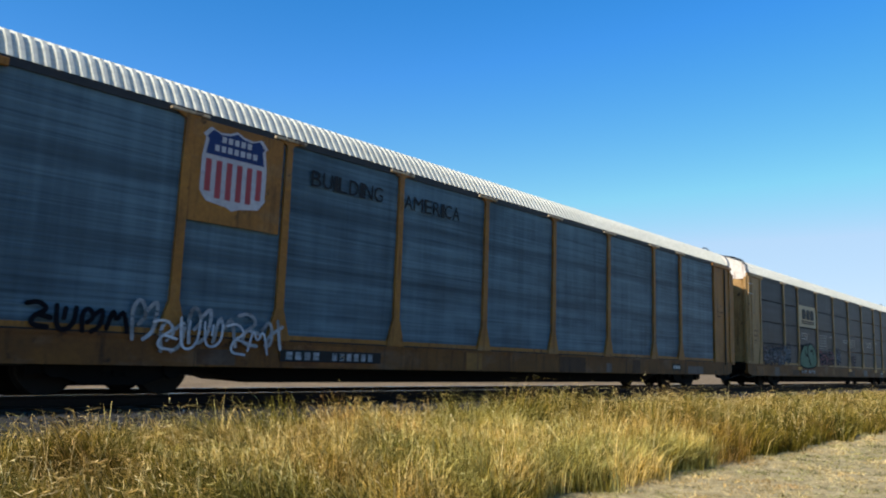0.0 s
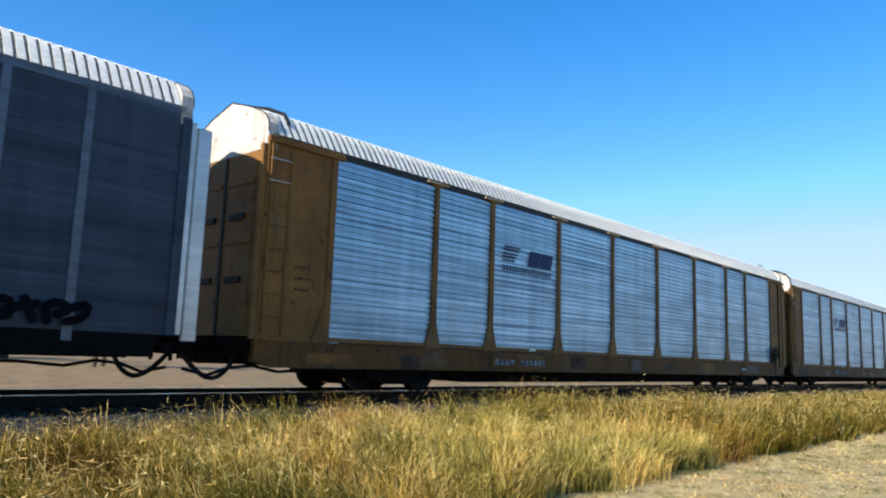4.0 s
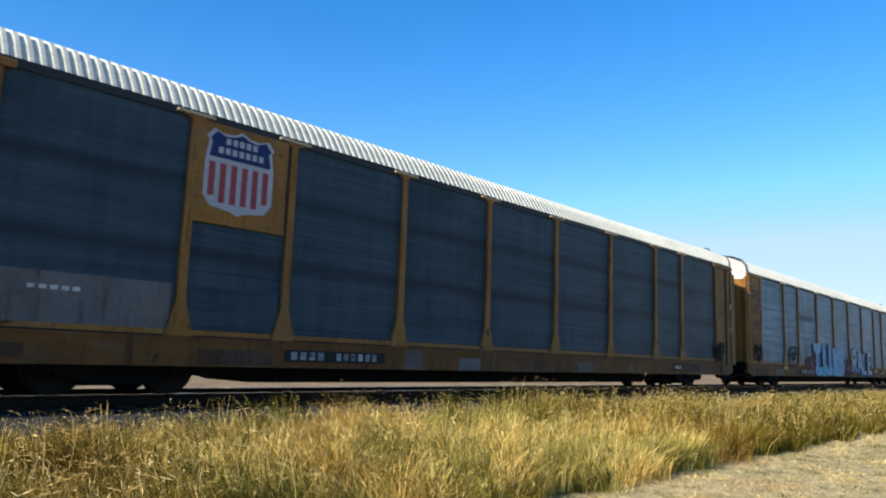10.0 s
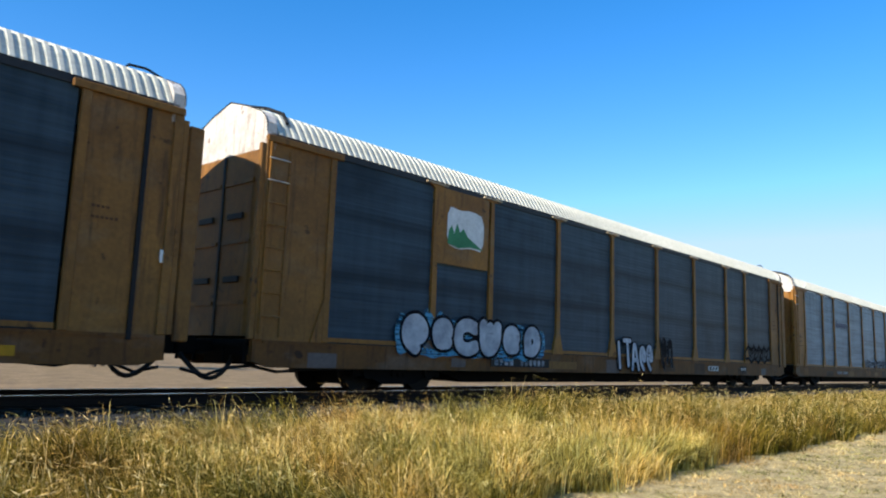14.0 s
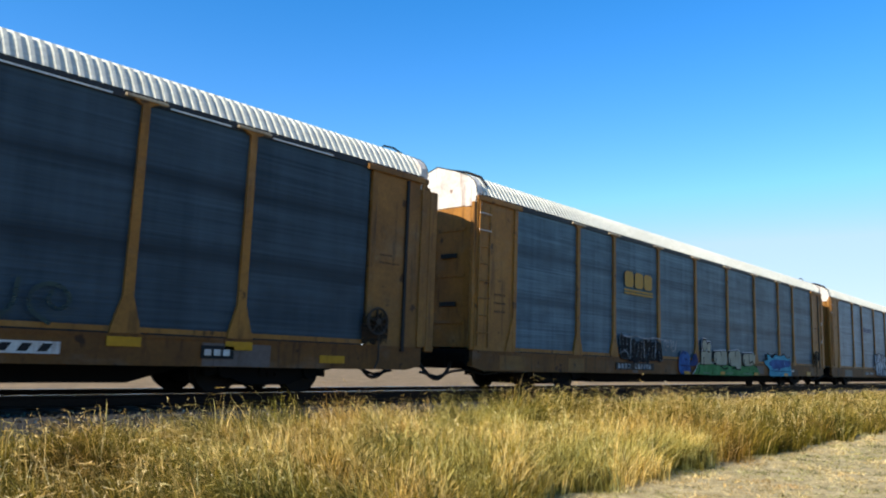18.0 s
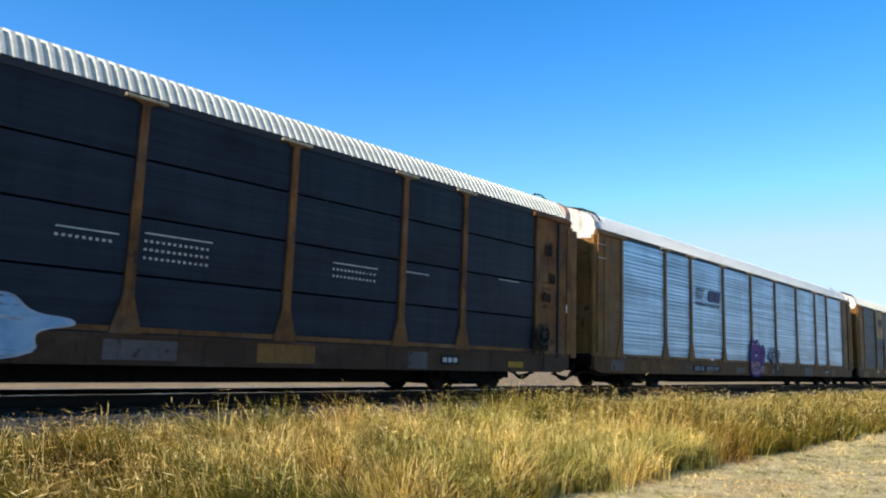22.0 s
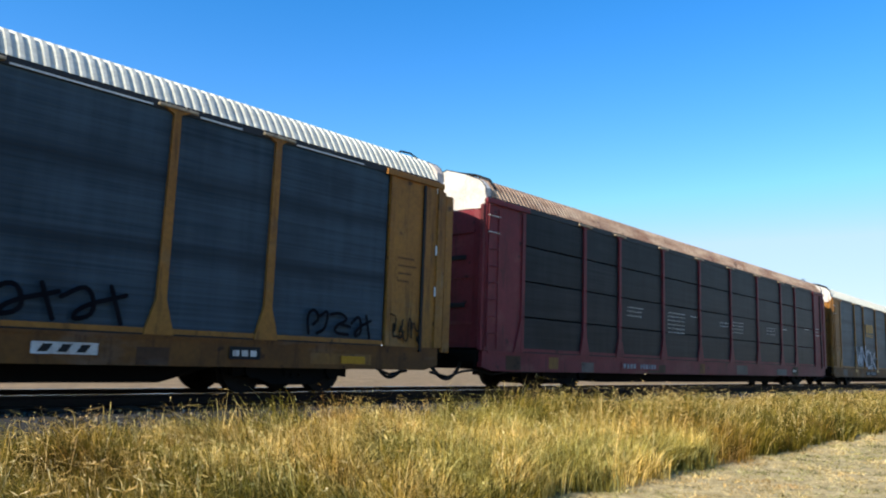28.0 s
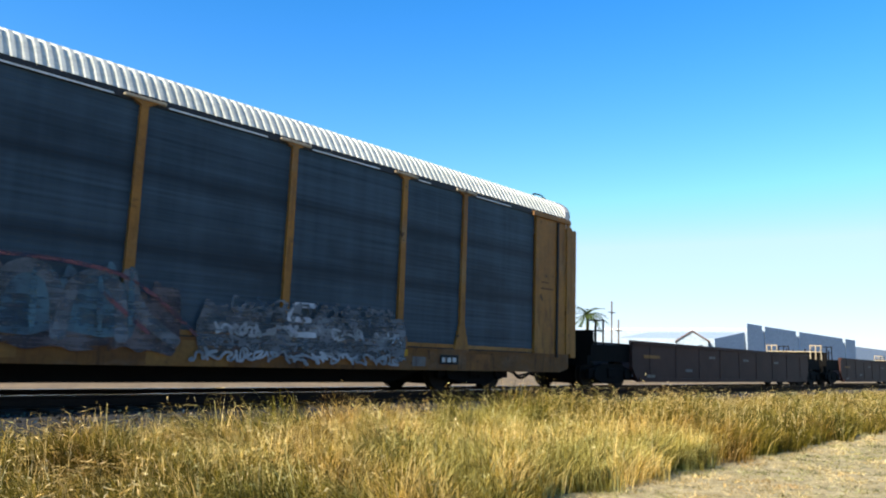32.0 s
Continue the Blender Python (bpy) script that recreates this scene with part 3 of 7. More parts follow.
def wild(car, s0, s1, z0, z1, n, body, thick, fill, edge, seed, shine="", shadow="", extra=""):
    """A tangled piece: a notched body of paint under interlocked strokes."""
    rng = random.Random(seed)
    wide, h = s1 - s0, z1 - z0
    if body:
        shape = cloud(rng, wide, h, n)
        part("graffiti_body", mesh_of(("wild", car.name, seed), lambda bm: prism(bm, shape(0.0), -0.003, 0)), body, car, ((s0 + s1) / 2, -1.341, (z0 + z1) / 2), "sprayed graffiti piece")
    letters(car, squiggles(n, seed), s0, s1, z0 + 0.04 * h, z1 - 0.04 * h, thick, fill, edge, 0.035, shine, shadow, (0.12, -0.07), seed, 1, 0.1, -1.347)
    if extra:
        for i in range(n):
            x, z = s0 + wide * rng.random() * 0.9, z0 + h * rng.uniform(0.1, 0.8)
            line = [(x, z), (x + rng.uniform(0.1, 0.5), z + rng.uniform(-0.25, 0.3)), (x + rng.uniform(0.3, 0.8), z + rng.uniform(-0.2, 0.25))]
            ink("graffiti_lick", [line], rng.uniform(0.03, 0.09), extra, car, (0, -1.378 - 0.004 * (i % 3), 0), 2)


def patch(car, s0, s1, z0, z1, material, seed, n=5, y=-1.339):
    """A soft-edged patch of paint."""
    shape = cloud(random.Random(seed), s1 - s0, z1 - z0, n)
    part("paint_patch", mesh_of(("patch", car.name, seed), lambda bm: prism(bm, shape(0.0), -0.003, 0)), material, car, ((s0 + s1) / 2, y, (z0 + z1) / 2))


def towers(car, s0, z0):
    """A dark blue piece with flaring tower tops, edged in white and black, pale licks inside."""
    top = [(0.0, 1.4), (0.25, 1.42), (0.42, 1.3), (0.36, 1.62), (1.1, 1.66), (1.05, 1.3), (1.25, 1.4), (1.6, 1.45), (1.68, 1.75), (1.9, 1.77), (1.98, 1.5), (2.2, 1.42), (2.5, 1.56),
           (2.8, 1.56), (3.1, 1.42), (3.4, 1.4), (3.48, 1.7), (4.15, 1.74), (4.05, 1.3), (4.1, 0.9), (4.4, 0.64), (4.9, 0.6), (5.55, 0.72), (5.7, 0.66), (5.3, 0.46), (4.7, 0.3), (4.2, 0.05), (3.0, 0.0), (0.0, 0.0)]
    edge = top[:23]

    def sheet(bm):
        prism(bm, rounded(top, 1), -0.003, 0)
    piece = part("graffiti", mesh_of("towers", sheet), "sp_royal", car, (s0, -1.352, z0), "dark blue sprayed piece with tower-like tops")
    part("graffiti_edge", mesh_of("towers_white", lambda bm: ribbon(bm, [(x, z - 0.03) for x, z in edge], 0.05, 1)), "sp_white", piece, (0, -0.005, 0))
    part("graffiti_edge", mesh_of("towers_black", lambda bm: ribbon(bm, [(x, z + 0.03) for x, z in edge], 0.05, 1)), "sp_black", piece, (0, -0.010, 0))
    # darker shafts, pale wedges with white rims and a washed-out foot
    shafts = [[(0.5, 1.55), (0.6, 0.9), (0.45, 0.3)], [(1.8, 1.65), (1.75, 1.1), (1.5, 0.7)], [(2.6, 1.45), (2.3, 1.1), (2.2, 0.6)], [(3.8, 1.6), (3.7, 1.0), (3.3, 0.5)]]
    for i, line in enumerate(shafts):
        ink("graffiti_shaft", [line], 0.42, "sp_navy", piece, (0, -0.0155 - 0.002 * i, 0), 2)
    wedges = [[(0.0, 0.7), (0.5, 0.95), (0.55, 0.75), (0.9, 0.66), (0.3, 0.5)], [(0.05, 0.35), (0.6, 0.5), (1.1, 0.4), (0.7, 0.25)], [(1.0, 0.95), (1.35, 1.15), (1.6, 1.05), (1.3, 0.8)],
              [(1.8, 0.55), (2.1, 0.75), (2.5, 0.6), (2.2, 0.42)], [(2.35, 0.85), (2.45, 1.15), (2.75, 1.12), (2.8, 0.8), (2.6, 0.95)], [(2.9, 0.45), (3.3, 0.9), (3.45, 0.7), (3.2, 0.4)],
              [(3.4, 0.55), (3.9, 0.85), (4.15, 0.75), (3.8, 0.45)], [(4.2, 0.5), (5.0, 0.55), (5.6, 0.72), (5.1, 0.42), (4.6, 0.3)]]
    for i, line in enumerate(wedges):
        part("graffiti_wedge", mesh_of(("tower_wedge", i), lambda bm: prism(bm, rounded(line, 1), -0.003, 0)), ("sp_ice", "sp_mid", "sp_haze")[i % 3], piece, (0, -0.026, 0))
        ink("graffiti_edge", [line[:3]], 0.035, "sp_white", piece, (0, -0.031, 0), 1)
    for i, (line, thick, paint) in enumerate((([(0.0, 0.14), (1.4, 0.22), (2.6, 0.1), (3.9, 0.2)], 0.16, "sp_faint"), ([(1.05, 0.5), (1.3, 0.2), (1.7, 0.3), (1.6, 0.55)], 0.07, "sp_navy"), ([(1.2, 1.3), (1.9, 1.2), (2.6, 1.3), (3.3, 1.25)], 0.03, "sp_ice"))):
        ink("graffiti_lick", [line], thick, paint, piece, (0, -0.0365, 0), 2)


def strokes(car, s0, s1, z0, z1, letters, material, seed, thick=0.07):
    """Loose spray-can handwriting, unreadable: one looping line after another."""
    rng = random.Random(seed)
    words = max(1, round(letters / 5))
    span = (s1 - s0) / words
    for i in range(words):
        x0, loops = s0 + i * span, max(2, round(letters / words))
        pts, a = [], rng.uniform(0, 6)
        mid, amp = (z0 + z1) / 2, (z1 - z0) / 2
        for j in range(loops * 6):
            u = j / (loops * 6 - 1)
            if j % 6 == 0:
                ra, rz = rng.uniform(0.25, 0.7), rng.uniform(0.45, 1.0)
            a += rng.uniform(0.4, 2.3)
            if z1 - z0 < 0.75:
                pts.append((x0 + span * u + rng.gauss(0, 0.5) * span / loops, mid + amp * rng.uniform(-1.2, 1.2)))
                continue
            pts.append((x0 + 0.92 * span * u + ra * span / loops * math.sin(a), mid + amp * rz * rng.uniform(0.6, 1.0) * math.cos(a)))
        part("graffiti_stroke", mesh_of(("stroke", car.name, seed, i), lambda bm: ribbon(bm, pts, thick * 0.8, 2)), material, car, (0, -1.346 - 0.004 * (i % 2), 0))


def word(car, name, text, s0, z0, w, h, material, y, grow=0.0, shear=0.0, label=""):
    """A word set letter by letter."""
    wide = [{"I": 0.42, "i": 0.4, "l": 0.4, "W": 1.35, "w": 1.25, "M": 1.25, " ": 0.5, "r": 0.65}.get(c, 1.0) for c in text]
    unit = w / sum(wide)
    x = s0
    small = any(c.islower() for c in text)
    for c, f in zip(text, wide):
        if c != " ":
            tall = h if not small or c.isupper() or c in "ldi" else h * 0.72
            part(name, text_mesh(c, unit * f * 0.86, tall, grow, shear), material, car, (x, y, z0), label)
        x += unit * f


def bars(car, s, z, count, w, h, gap, material, y=-1.326, name="lettering"):
    """Lettering that cannot be read, bar by bar."""
    me = mesh_of(("bar", w, h), lambda bm: box(bm, 0, w, -0.004, 0, 0, h))
    for i in range(count):
        part(name, me, material, car, (s + i * (w + gap), y, z))


def plate(car, name, s0, s1, z0, z1, material, y=-1.3, label="", deep=0.006):
    def build(bm):
        box(bm, 0, s1 - s0, -deep, 0, 0, z1 - z0)
    return part(name, mesh_of(("plate", round(s1 - s0, 3), round(z1 - z0, 3), deep), build), material, car, (s0, y, z0), label)


SHIELD = [(0.0, 0.62), (0.04, 0.86), (0.0, 0.9), (0.1, 1.0), (0.24, 0.955), (0.38, 0.97), (0.5, 1.02), (0.62, 0.97), (0.76, 0.955), (0.9, 1.0), (1.0, 0.9), (0.96, 0.86), (1.0, 0.62), (1.0, 0.2), (0.9, 0.08), (0.6, 0.04), (0.5, 0.0), (0.4, 0.04), (0.1, 0.08), (0.0, 0.2)]


def shield(car, s0, s1, z0, z1, field="navy", backing="ochre"):
    """Heraldic railway shield: dark upper field, striped lower one, on a painted board."""
    if backing:
        plate(car, "logo_board", 4.5, 6.28, 2.75, 4.45, backing, -1.312, "painted steel board behind the shield", 0.012)
    w, h = s1 - s0, z1 - z0
    base = part("shield", mesh_of(("shield", round(w, 2)), lambda bm: prism(bm, [(x * w, z * h) for x, z in SHIELD], -0.004, 0)), "shield_white", car, (s0, -1.326, z0), "white-edged shield with dark top and red stripes")
    top = [(0.05 + 0.9 * x, 0.03 + 0.94 * z) for x, z in SHIELD[:13]]
    part("shield_field", mesh_of(("shield_field", round(w, 2)), lambda bm: prism(bm, [(x * w, max(z, 0.66) * h) for x, z in top], -0.004, 0)), field, base, (0, -0.005, 0))

    for i in range(6):
        foot = 0.20 if i in (0, 5) else 0.13
        part("shield_stripe", mesh_of(("shield_stripe", round(w, 2), round(h, 2), foot), lambda bm: box(bm, 0, 0.085 * w, -0.004, 0, foot * h, 0.6 * h)), "shield_red", base, ((0.06 + i * 0.156) * w, -0.005, 0))
    for z, n in ((0.715, 7), (0.835, 5)):
        for i in range(n):
            part("shield_bar", mesh_of(("shield_bar", round(w, 2), round(h, 2)), lambda bm: box(bm, 0, 0.066 * w, -0.004, 0, 0, 0.075 * h)), "shield_white", base, ((0.5 + (i - n / 2) * 0.098 + 0.016) * w, -0.011, z * h))


def horse_mark(car, s0, z0):
    """Dark striped mark with two slanted blocks and a rule below."""
    def build(bm):
        for i in range(5):
            prism(bm, [(0.1 - 0.02 * i, 0.62 - i * 0.085), (0.78 - 0.06 * i, 0.62 - i * 0.085), (0.74 - 0.06 * i, 0.575 - i * 0.085), (0.08 - 0.02 * i, 0.575 - i * 0.085)], -0.004, 0)
        for x in (1.12, 1.66):
            prism(bm, [(x - 0.04, 0.2), (x + 0.44, 0.2), (x + 0.54, 0.6), (x + 0.06, 0.6)], -0.004, 0)
        box(bm, 0.0, 2.2, -0.004, 0, 0.10, 0.13)
        for i in range(16):
            box(bm, 0.05 + i * 0.13, 0.13 + i * 0.13, -0.004, 0, 0.0, 0.07)
    part("logo", mesh_of("horse_mark", build), "navy", car, (s0, -1.315, z0), "dark blue striped railway mark")


def block_mark(car, s0, s1, z0, z1, material, rules=2):
    """Three heavy blocks over ruled lines, in the colour of the railway's mark."""
    w, h = s1 - s0, z1 - z0

    def build(bm):
        for x in (0.0, 0.36, 0.70):
            prism(bm, [(p * w, q * h) for p, q in ((x, 0.42), (x + 0.05, 0.32), (x + 0.25, 0.32), (x + 0.30, 0.42), (x + 0.30, 0.90), (x + 0.25, 1.0), (x + 0.05, 1.0), (x, 0.90))], -0.005, 0)
        for i in range(rules):
            box(bm, -0.02 * w, 1.03 * w, -0.005, 0, (0.14 - 0.13 * i) * h, (0.22 - 0.13 * i) * h)
    part("logo", mesh_of(("block_mark", round(w, 2), rules), build), material, car, (s0, -1.322, z0), "blocky railway mark over ruled lines")


def word_bars(car, s0, z0, w, h, material="navy"):
    """A line of lettering as plain bars of its size."""
    for i in range(8):
        tall = h if i == 0 else 0.72 * h
        part("lettering", mesh_of(("word_bar", round(w, 2), i == 0), lambda bm: box(bm, 0, w / 8 * 0.6, -0.004, 0, 0, tall)), material, car, (s0 + i * w / 8, -1.315, z0))


def round_mark(car, s, z, r=0.34):
    base = part("logo", mesh_of("round_mark", lambda bm: disc(bm, 0, -0.005, 0, 0, r)), "navy", car, (s, -1.33, z), "round dark blue mark with a pale cross")

    def cross(bm):
        box(bm, -0.05, 0.05, -0.004, 0, -r * 0.82, r * 0.82)
        box(bm, -r * 0.7, r * 0.7, -0.004, 0, -0.05, 0.05)
    part("logo_cross", mesh_of("round_cross", cross), "sp_ice", base, (0, -0.006, 0))


# panel, frame, roof and end of each car in order
SPECS = [
    ("fine", "zinc_dark", "ochre", "blue-grey ribbed car carrier with ochre posts, shield and slogan"),
    ("rows", "sheet_black", "ochre_pale", "dark flat-panelled car carrier with pale ochre posts and cream logo board"),
    ("alu", "aluminium_dark", "aluminium", "grey aluminium car carrier with close vertical posts and white graffiti"),
    ("rib", "zinc_bright", "ochre_brown", "bright ribbed zinc car carrier with brown posts"),
    ("rib", "zinc_bright", "ochre_brown", "bright ribbed zinc car carrier with brown posts and dark striped mark"),
    ("fine", "zinc_dark", "ochre", "dark blue-grey car carrier with large blue graffiti"),
    ("fine", "zinc_grime", "ochre", "dark grey car carrier with shield and green, pink and black graffiti"),
    ("fine", "zinc_grime", "ochre", "dark grey car carrier with shield and pale lower patch"),
    ("fine", "zinc_blue", "ochre", "blue-grey ribbed car carrier with white and ice-blue block graffiti"),
    ("fine", "zinc_grime", "ochre_brown", "dark grimy car carrier with slogan, shield and blue and white graffiti"),
    ("fine", "zinc_grime", "ochre", "dark grey car carrier with green and white mark and white graffiti"),
    ("fine", "zinc_blue", "ochre", "weathered blue-grey car carrier with faded lower graffiti"),
    ("fine", "zinc_grime", "ochre", "plain dark grey car carrier with ochre posts"),
    ("fine", "zinc_dark", "ochre", "dark blue car carrier with gold mark and cartoon-coloured graffiti"),
    ("fine", "zinc_blue", "ochre", "blue-grey ribbed car carrier with big silver lettered graffiti"),
    ("rows", "sheet_black", "ochre_rust", "rusty dark flat-panelled car carrier with faded shield"),
    ("rib", "zinc_bright", "ochre_brown", "bright ribbed zinc car carrier with purple graffiti"),
    ("fine", "zinc_grime", "ochre_brown", "rust-streaked dark car carrier with cream logo board and white graffiti"),
    ("fine", "zinc_grime", "ochre", "dark car carrier with round blue mark on ochre end"),
    ("fine", "zinc_grime", "ochre", "plain dark car carrier with ochre posts and dirty sill"),
    ("rows", "sheet_tar", "oxide_red", "black-panelled car carrier with oxide-red frame and rusty roof"),
    ("fine", "zinc_grime", "ochre", "dark car carrier with gold mark and large white scrawl"),
    ("fine", "zinc_grime", "ochre", "dark car carrier with round blue mark and a faded graffiti band"),
]


def brake_wheel(car, s, z):
    """Hand-brake wheel on the end panel: rim, hub, spokes and a hanging chain, with a greasy stain."""
    patch(car, s - 0.34, s + 0.36, z - 0.46, z + 0.30, "sp_grease", 7, 4, -1.338)
    ring = [(0.26 * math.cos(a), -0.09, 0.26 * math.sin(a)) for a in (i * math.pi / 8 for i in range(17))]
    wheel = part("brake_wheel", mesh_of("brake_rim", lambda bm: tube(bm, ring, 0.026)), "iron_greasy", car, (s, -1.335, z), "dark iron hand-brake wheel")
    part("hub", mesh_of("brake_hub", lambda bm: disc(bm, 0, -0.12, 0.0, 0, 0.07, 12)), "iron_greasy", wheel)
    for i in range(5):
        a = i * math.tau / 5 + 0.4
        part("spoke", mesh_of(("brake_spoke", i), lambda bm: tube(bm, [(0, -0.10, 0), (0.26 * math.cos(a), -0.09, 0.26 * math.sin(a))], 0.016)), "iron_greasy", wheel)
    part("chain", mesh_of("brake_chain", lambda bm: tube(bm, [(0.03, -0.05, -0.05), (0.08, -0.05, -0.35), (0.10, -0.04, -0.75), (0.02, -0.03, -0.92)], 0.02)), "iron_greasy", wheel)


def bogie(car, s):
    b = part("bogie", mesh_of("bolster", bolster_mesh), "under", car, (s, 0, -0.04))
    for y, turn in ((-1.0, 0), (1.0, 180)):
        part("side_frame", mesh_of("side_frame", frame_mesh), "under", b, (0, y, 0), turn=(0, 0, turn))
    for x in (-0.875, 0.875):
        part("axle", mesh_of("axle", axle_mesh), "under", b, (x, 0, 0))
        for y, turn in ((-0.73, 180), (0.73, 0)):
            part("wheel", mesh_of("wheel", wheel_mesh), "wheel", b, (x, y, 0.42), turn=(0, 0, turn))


def carrier(k):
    """A closed car carrier, its front lower middle at the Empty, rail top at 0."""
    style, skin, paint, label = SPECS[k]
    car = thing("car_carrier", (0, YC, RAIL), label, "railcar", "cars of the train")
    rng = random.Random(100 + k)
    post_paint = paint
    sill_paint = {"oxide_red": "oxide_red", "aluminium": "under", "ochre": "sill_ochre", "ochre_pale": "sill_ochre", "ochre_brown": "sill_ochre"}.get(paint, "sill_dark")
    end_paint = "ochre_brown" if k in (5, 7, 10, 12, 18) else paint
    roof = "roof_rust" if k == 20 else "roof_bright" if k in (2, 3, 4, 16) else "roof_zinc"
    part("roof", mesh_of("roof", roof_mesh) if roof != "roof_bright" else mesh_of("roof_deep", lambda bm: roof_mesh(bm, deep=0.035, gap=0.26)), roof, car, label="corrugated sheet roof")
    if roof == "roof_bright":
        part("roof_seam", mesh_of("roof_seam", seam_mesh), "rail_dark", car, label="dark joints of the roof sheets")
    for x, turn in ((0, 0), (BODY, 180)):
        cap = "white_worn" if k != 15 else "sheet_rust"
        part("end_cap", mesh_of("gable", gable_mesh), cap, car, (x, 0, 0), turn=(0, 0, turn), label="pale sheet gable")
    for side in (0, 180):
        off = 0 if side == 0 else BODY
        part("side_sill", mesh_of("sill", sill_mesh) if style != "alu" else mesh_of("sill_low", side_sill_low), sill_paint, car, (off, 0, 0), turn=(0, 0, side))
        part("eave_rail", mesh_of("eave_rail", lambda bm: box(bm, 0.1, 27.0, -1.3, -1.2, 4.44, 4.575)), "rail_dark" if style != "alu" else "alu_post", car, (off, 0, 0), turn=(0, 0, side))
        for mirror in (0, 1):
            for piece, make in END_PIECES:
                def endp(bm, make=make, mirror=mirror):
                    make(bm)
                    if mirror:
                        bmesh.ops.transform(bm, matrix=Matrix.Translation((BODY, 0, 0)) @ Matrix.Diagonal((-1, 1, 1, 1)), verts=bm.verts)
                if style != "alu" or piece in ("end_panel", "corner_post"):
                    part(piece, mesh_of((piece, mirror), endp), end_paint if style != "alu" else "aluminium_dark", car, (off, 0, 0), turn=(0, 0, side))
        if style == "alu":
            xs = [1.6 + i * 1.138 for i in range(22)]
        else:
            xs = POSTS
        pm = mesh_of("thin_post", thin_post_mesh) if style == "alu" else mesh_of("post", post_mesh)
        for x in xs if style == "alu" else xs[1:-1]:
            part("post", pm, post_paint if style != "alu" else "alu_post", car, (x if side == 0 else BODY - x, 0, 0), turn=(0, 0, side))
        if style != "alu":
            for x in xs[1:-1]:
                part("post_cap", mesh_of("post_cap", lambda bm: box(bm, -0.34, 0.34, -1.36, -1.25, 4.475, 4.525, 0.008)), "cap_pale", car, (x if side == 0 else BODY - x, 0, 0), turn=(0, 0, side))
            part("panel_foot", mesh_of("panel_foot", lambda bm: box(bm, 1.62, 25.46, -1.312, -1.284, 0.91, 0.99)), post_paint, car, (off, 0, 0), turn=(0, 0, side))
            # black strips stand for the shadow line below the panel foot
            for a, b in zip(xs, xs[1:]):
                w = round(b - a - 0.5, 3)
                part("foot_joint", mesh_of(("foot_joint", w), lambda bm: box(bm, 0, w, -1.324, -1.28, 0.884, 0.908)), "black", car, (a + 0.25 if side == 0 else BODY - a - 0.25, 0, 0), turn=(0, 0, side))
        for a, b in zip(xs, xs[1:]):
            w = round(b - a, 3)
            at = (a, -1.27, 0.87) if side == 0 else (BODY - a, 1.27, 0.87)
            if style == "rows":
                for r in range(4):
                    part("panel", mesh_of(("flat", w), flat_sheet(w, 0.9)), skin, car, (at[0], at[1], at[2] + 0.9 * r), turn=(0, 0, side))
            elif style == "rib":
                part("panel", mesh_of(("rib", w), ribbed(w, 0.118, 0.030)), skin, car, at, turn=(0, 0, side))
            elif style == "alu":
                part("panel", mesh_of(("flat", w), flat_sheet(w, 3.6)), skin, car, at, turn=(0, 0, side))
            else:
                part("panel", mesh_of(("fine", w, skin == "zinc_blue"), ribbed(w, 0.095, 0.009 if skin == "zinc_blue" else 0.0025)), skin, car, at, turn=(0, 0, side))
    if style == "alu":
        part("centre_sill", mesh_of("plain_sill", lambda bm: (box(bm, 0.3, 26.8, -0.4, 0.4, 0.52, 0.8), box(bm, 0.1, 27.0, -1.2, 1.2, 0.72, 0.88))), "under", car)
        part("truss_rod", mesh_of("truss_rod", lambda bm: tube(bm, [(3.6, -0.9, 0.5), (8.2, -0.9, 0.22), (18.9, -0.9, 0.22), (23.5, -0.9, 0.5)], 0.025)), "under", car)
        for x in (8.2, 13.5, 18.9):
            part("rod_hanger", mesh_of("rod_hanger", lambda bm: box(bm, -0.08, 0.08, -0.95, -0.85, 0.2, 0.6)), "ochre_brown", car, (x, 0, 0))
    else:
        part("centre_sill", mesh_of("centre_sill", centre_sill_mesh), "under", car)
    for x, turn in ((0, 0), (BODY, 180)):
        leaf = end_paint
        other = mesh_of("door_leaf_other", lambda bm: (door_leaf(bm), bmesh.ops.transform(bm, matrix=Matrix.Diagonal((1, -1, 1, 1)), verts=bm.verts)))
        for me, y0, skin_of in ((mesh_of("door_leaf", door_leaf), 0.08, leaf), (other, -1.0, leaf)):
            door = part("end_door", me, "white_worn" if k in (4, 5, 11, 17, 18) and (me is not other) == (x == 0) else skin_of, car, (x, 0, 0), turn=(0, 0, turn))
            for z in (1.9, 3.05):
                part("door_lock", mesh_of("door_lock", lambda bm: box(bm, -0.05, 0.0, 0.25, 0.75, 0, 0.11, 0.01)), "black", door, (0, 0 if me is not other else -1.0, z))
            for z in (1.5, 2.6, 3.7):
                part("door_batten", mesh_of("batten", lambda bm: box(bm, -0.03, 0.0, 0, 0.92, 0, 0.07)), skin_of, door, (0, y0, z))
        for y in (-1.27, 1.27):
            part("end_post", mesh_of("end_post", lambda bm: box(bm, -0.1, 0.0, -0.05, 0.05, 0.9, 4.35, 0.01)), leaf, car, (x, y, 0), turn=(0, 0, turn))
        if x and style != "alu":
            part("door_gap", mesh_of("door_gap", lambda bm: box(bm, 0, 0.07, -1.34, -1.3, 0.80, 4.38)), "black", car, (BODY - 0.62, 0, 0))
        if x:
            part("door_guide", mesh_of("door_guide", lambda bm: box(bm, -0.40, -0.14, -0.05, 0.03, 0.80, 4.30, 0.02)), end_paint, car, (x, -1.25, 0), turn=(0, 0, turn))
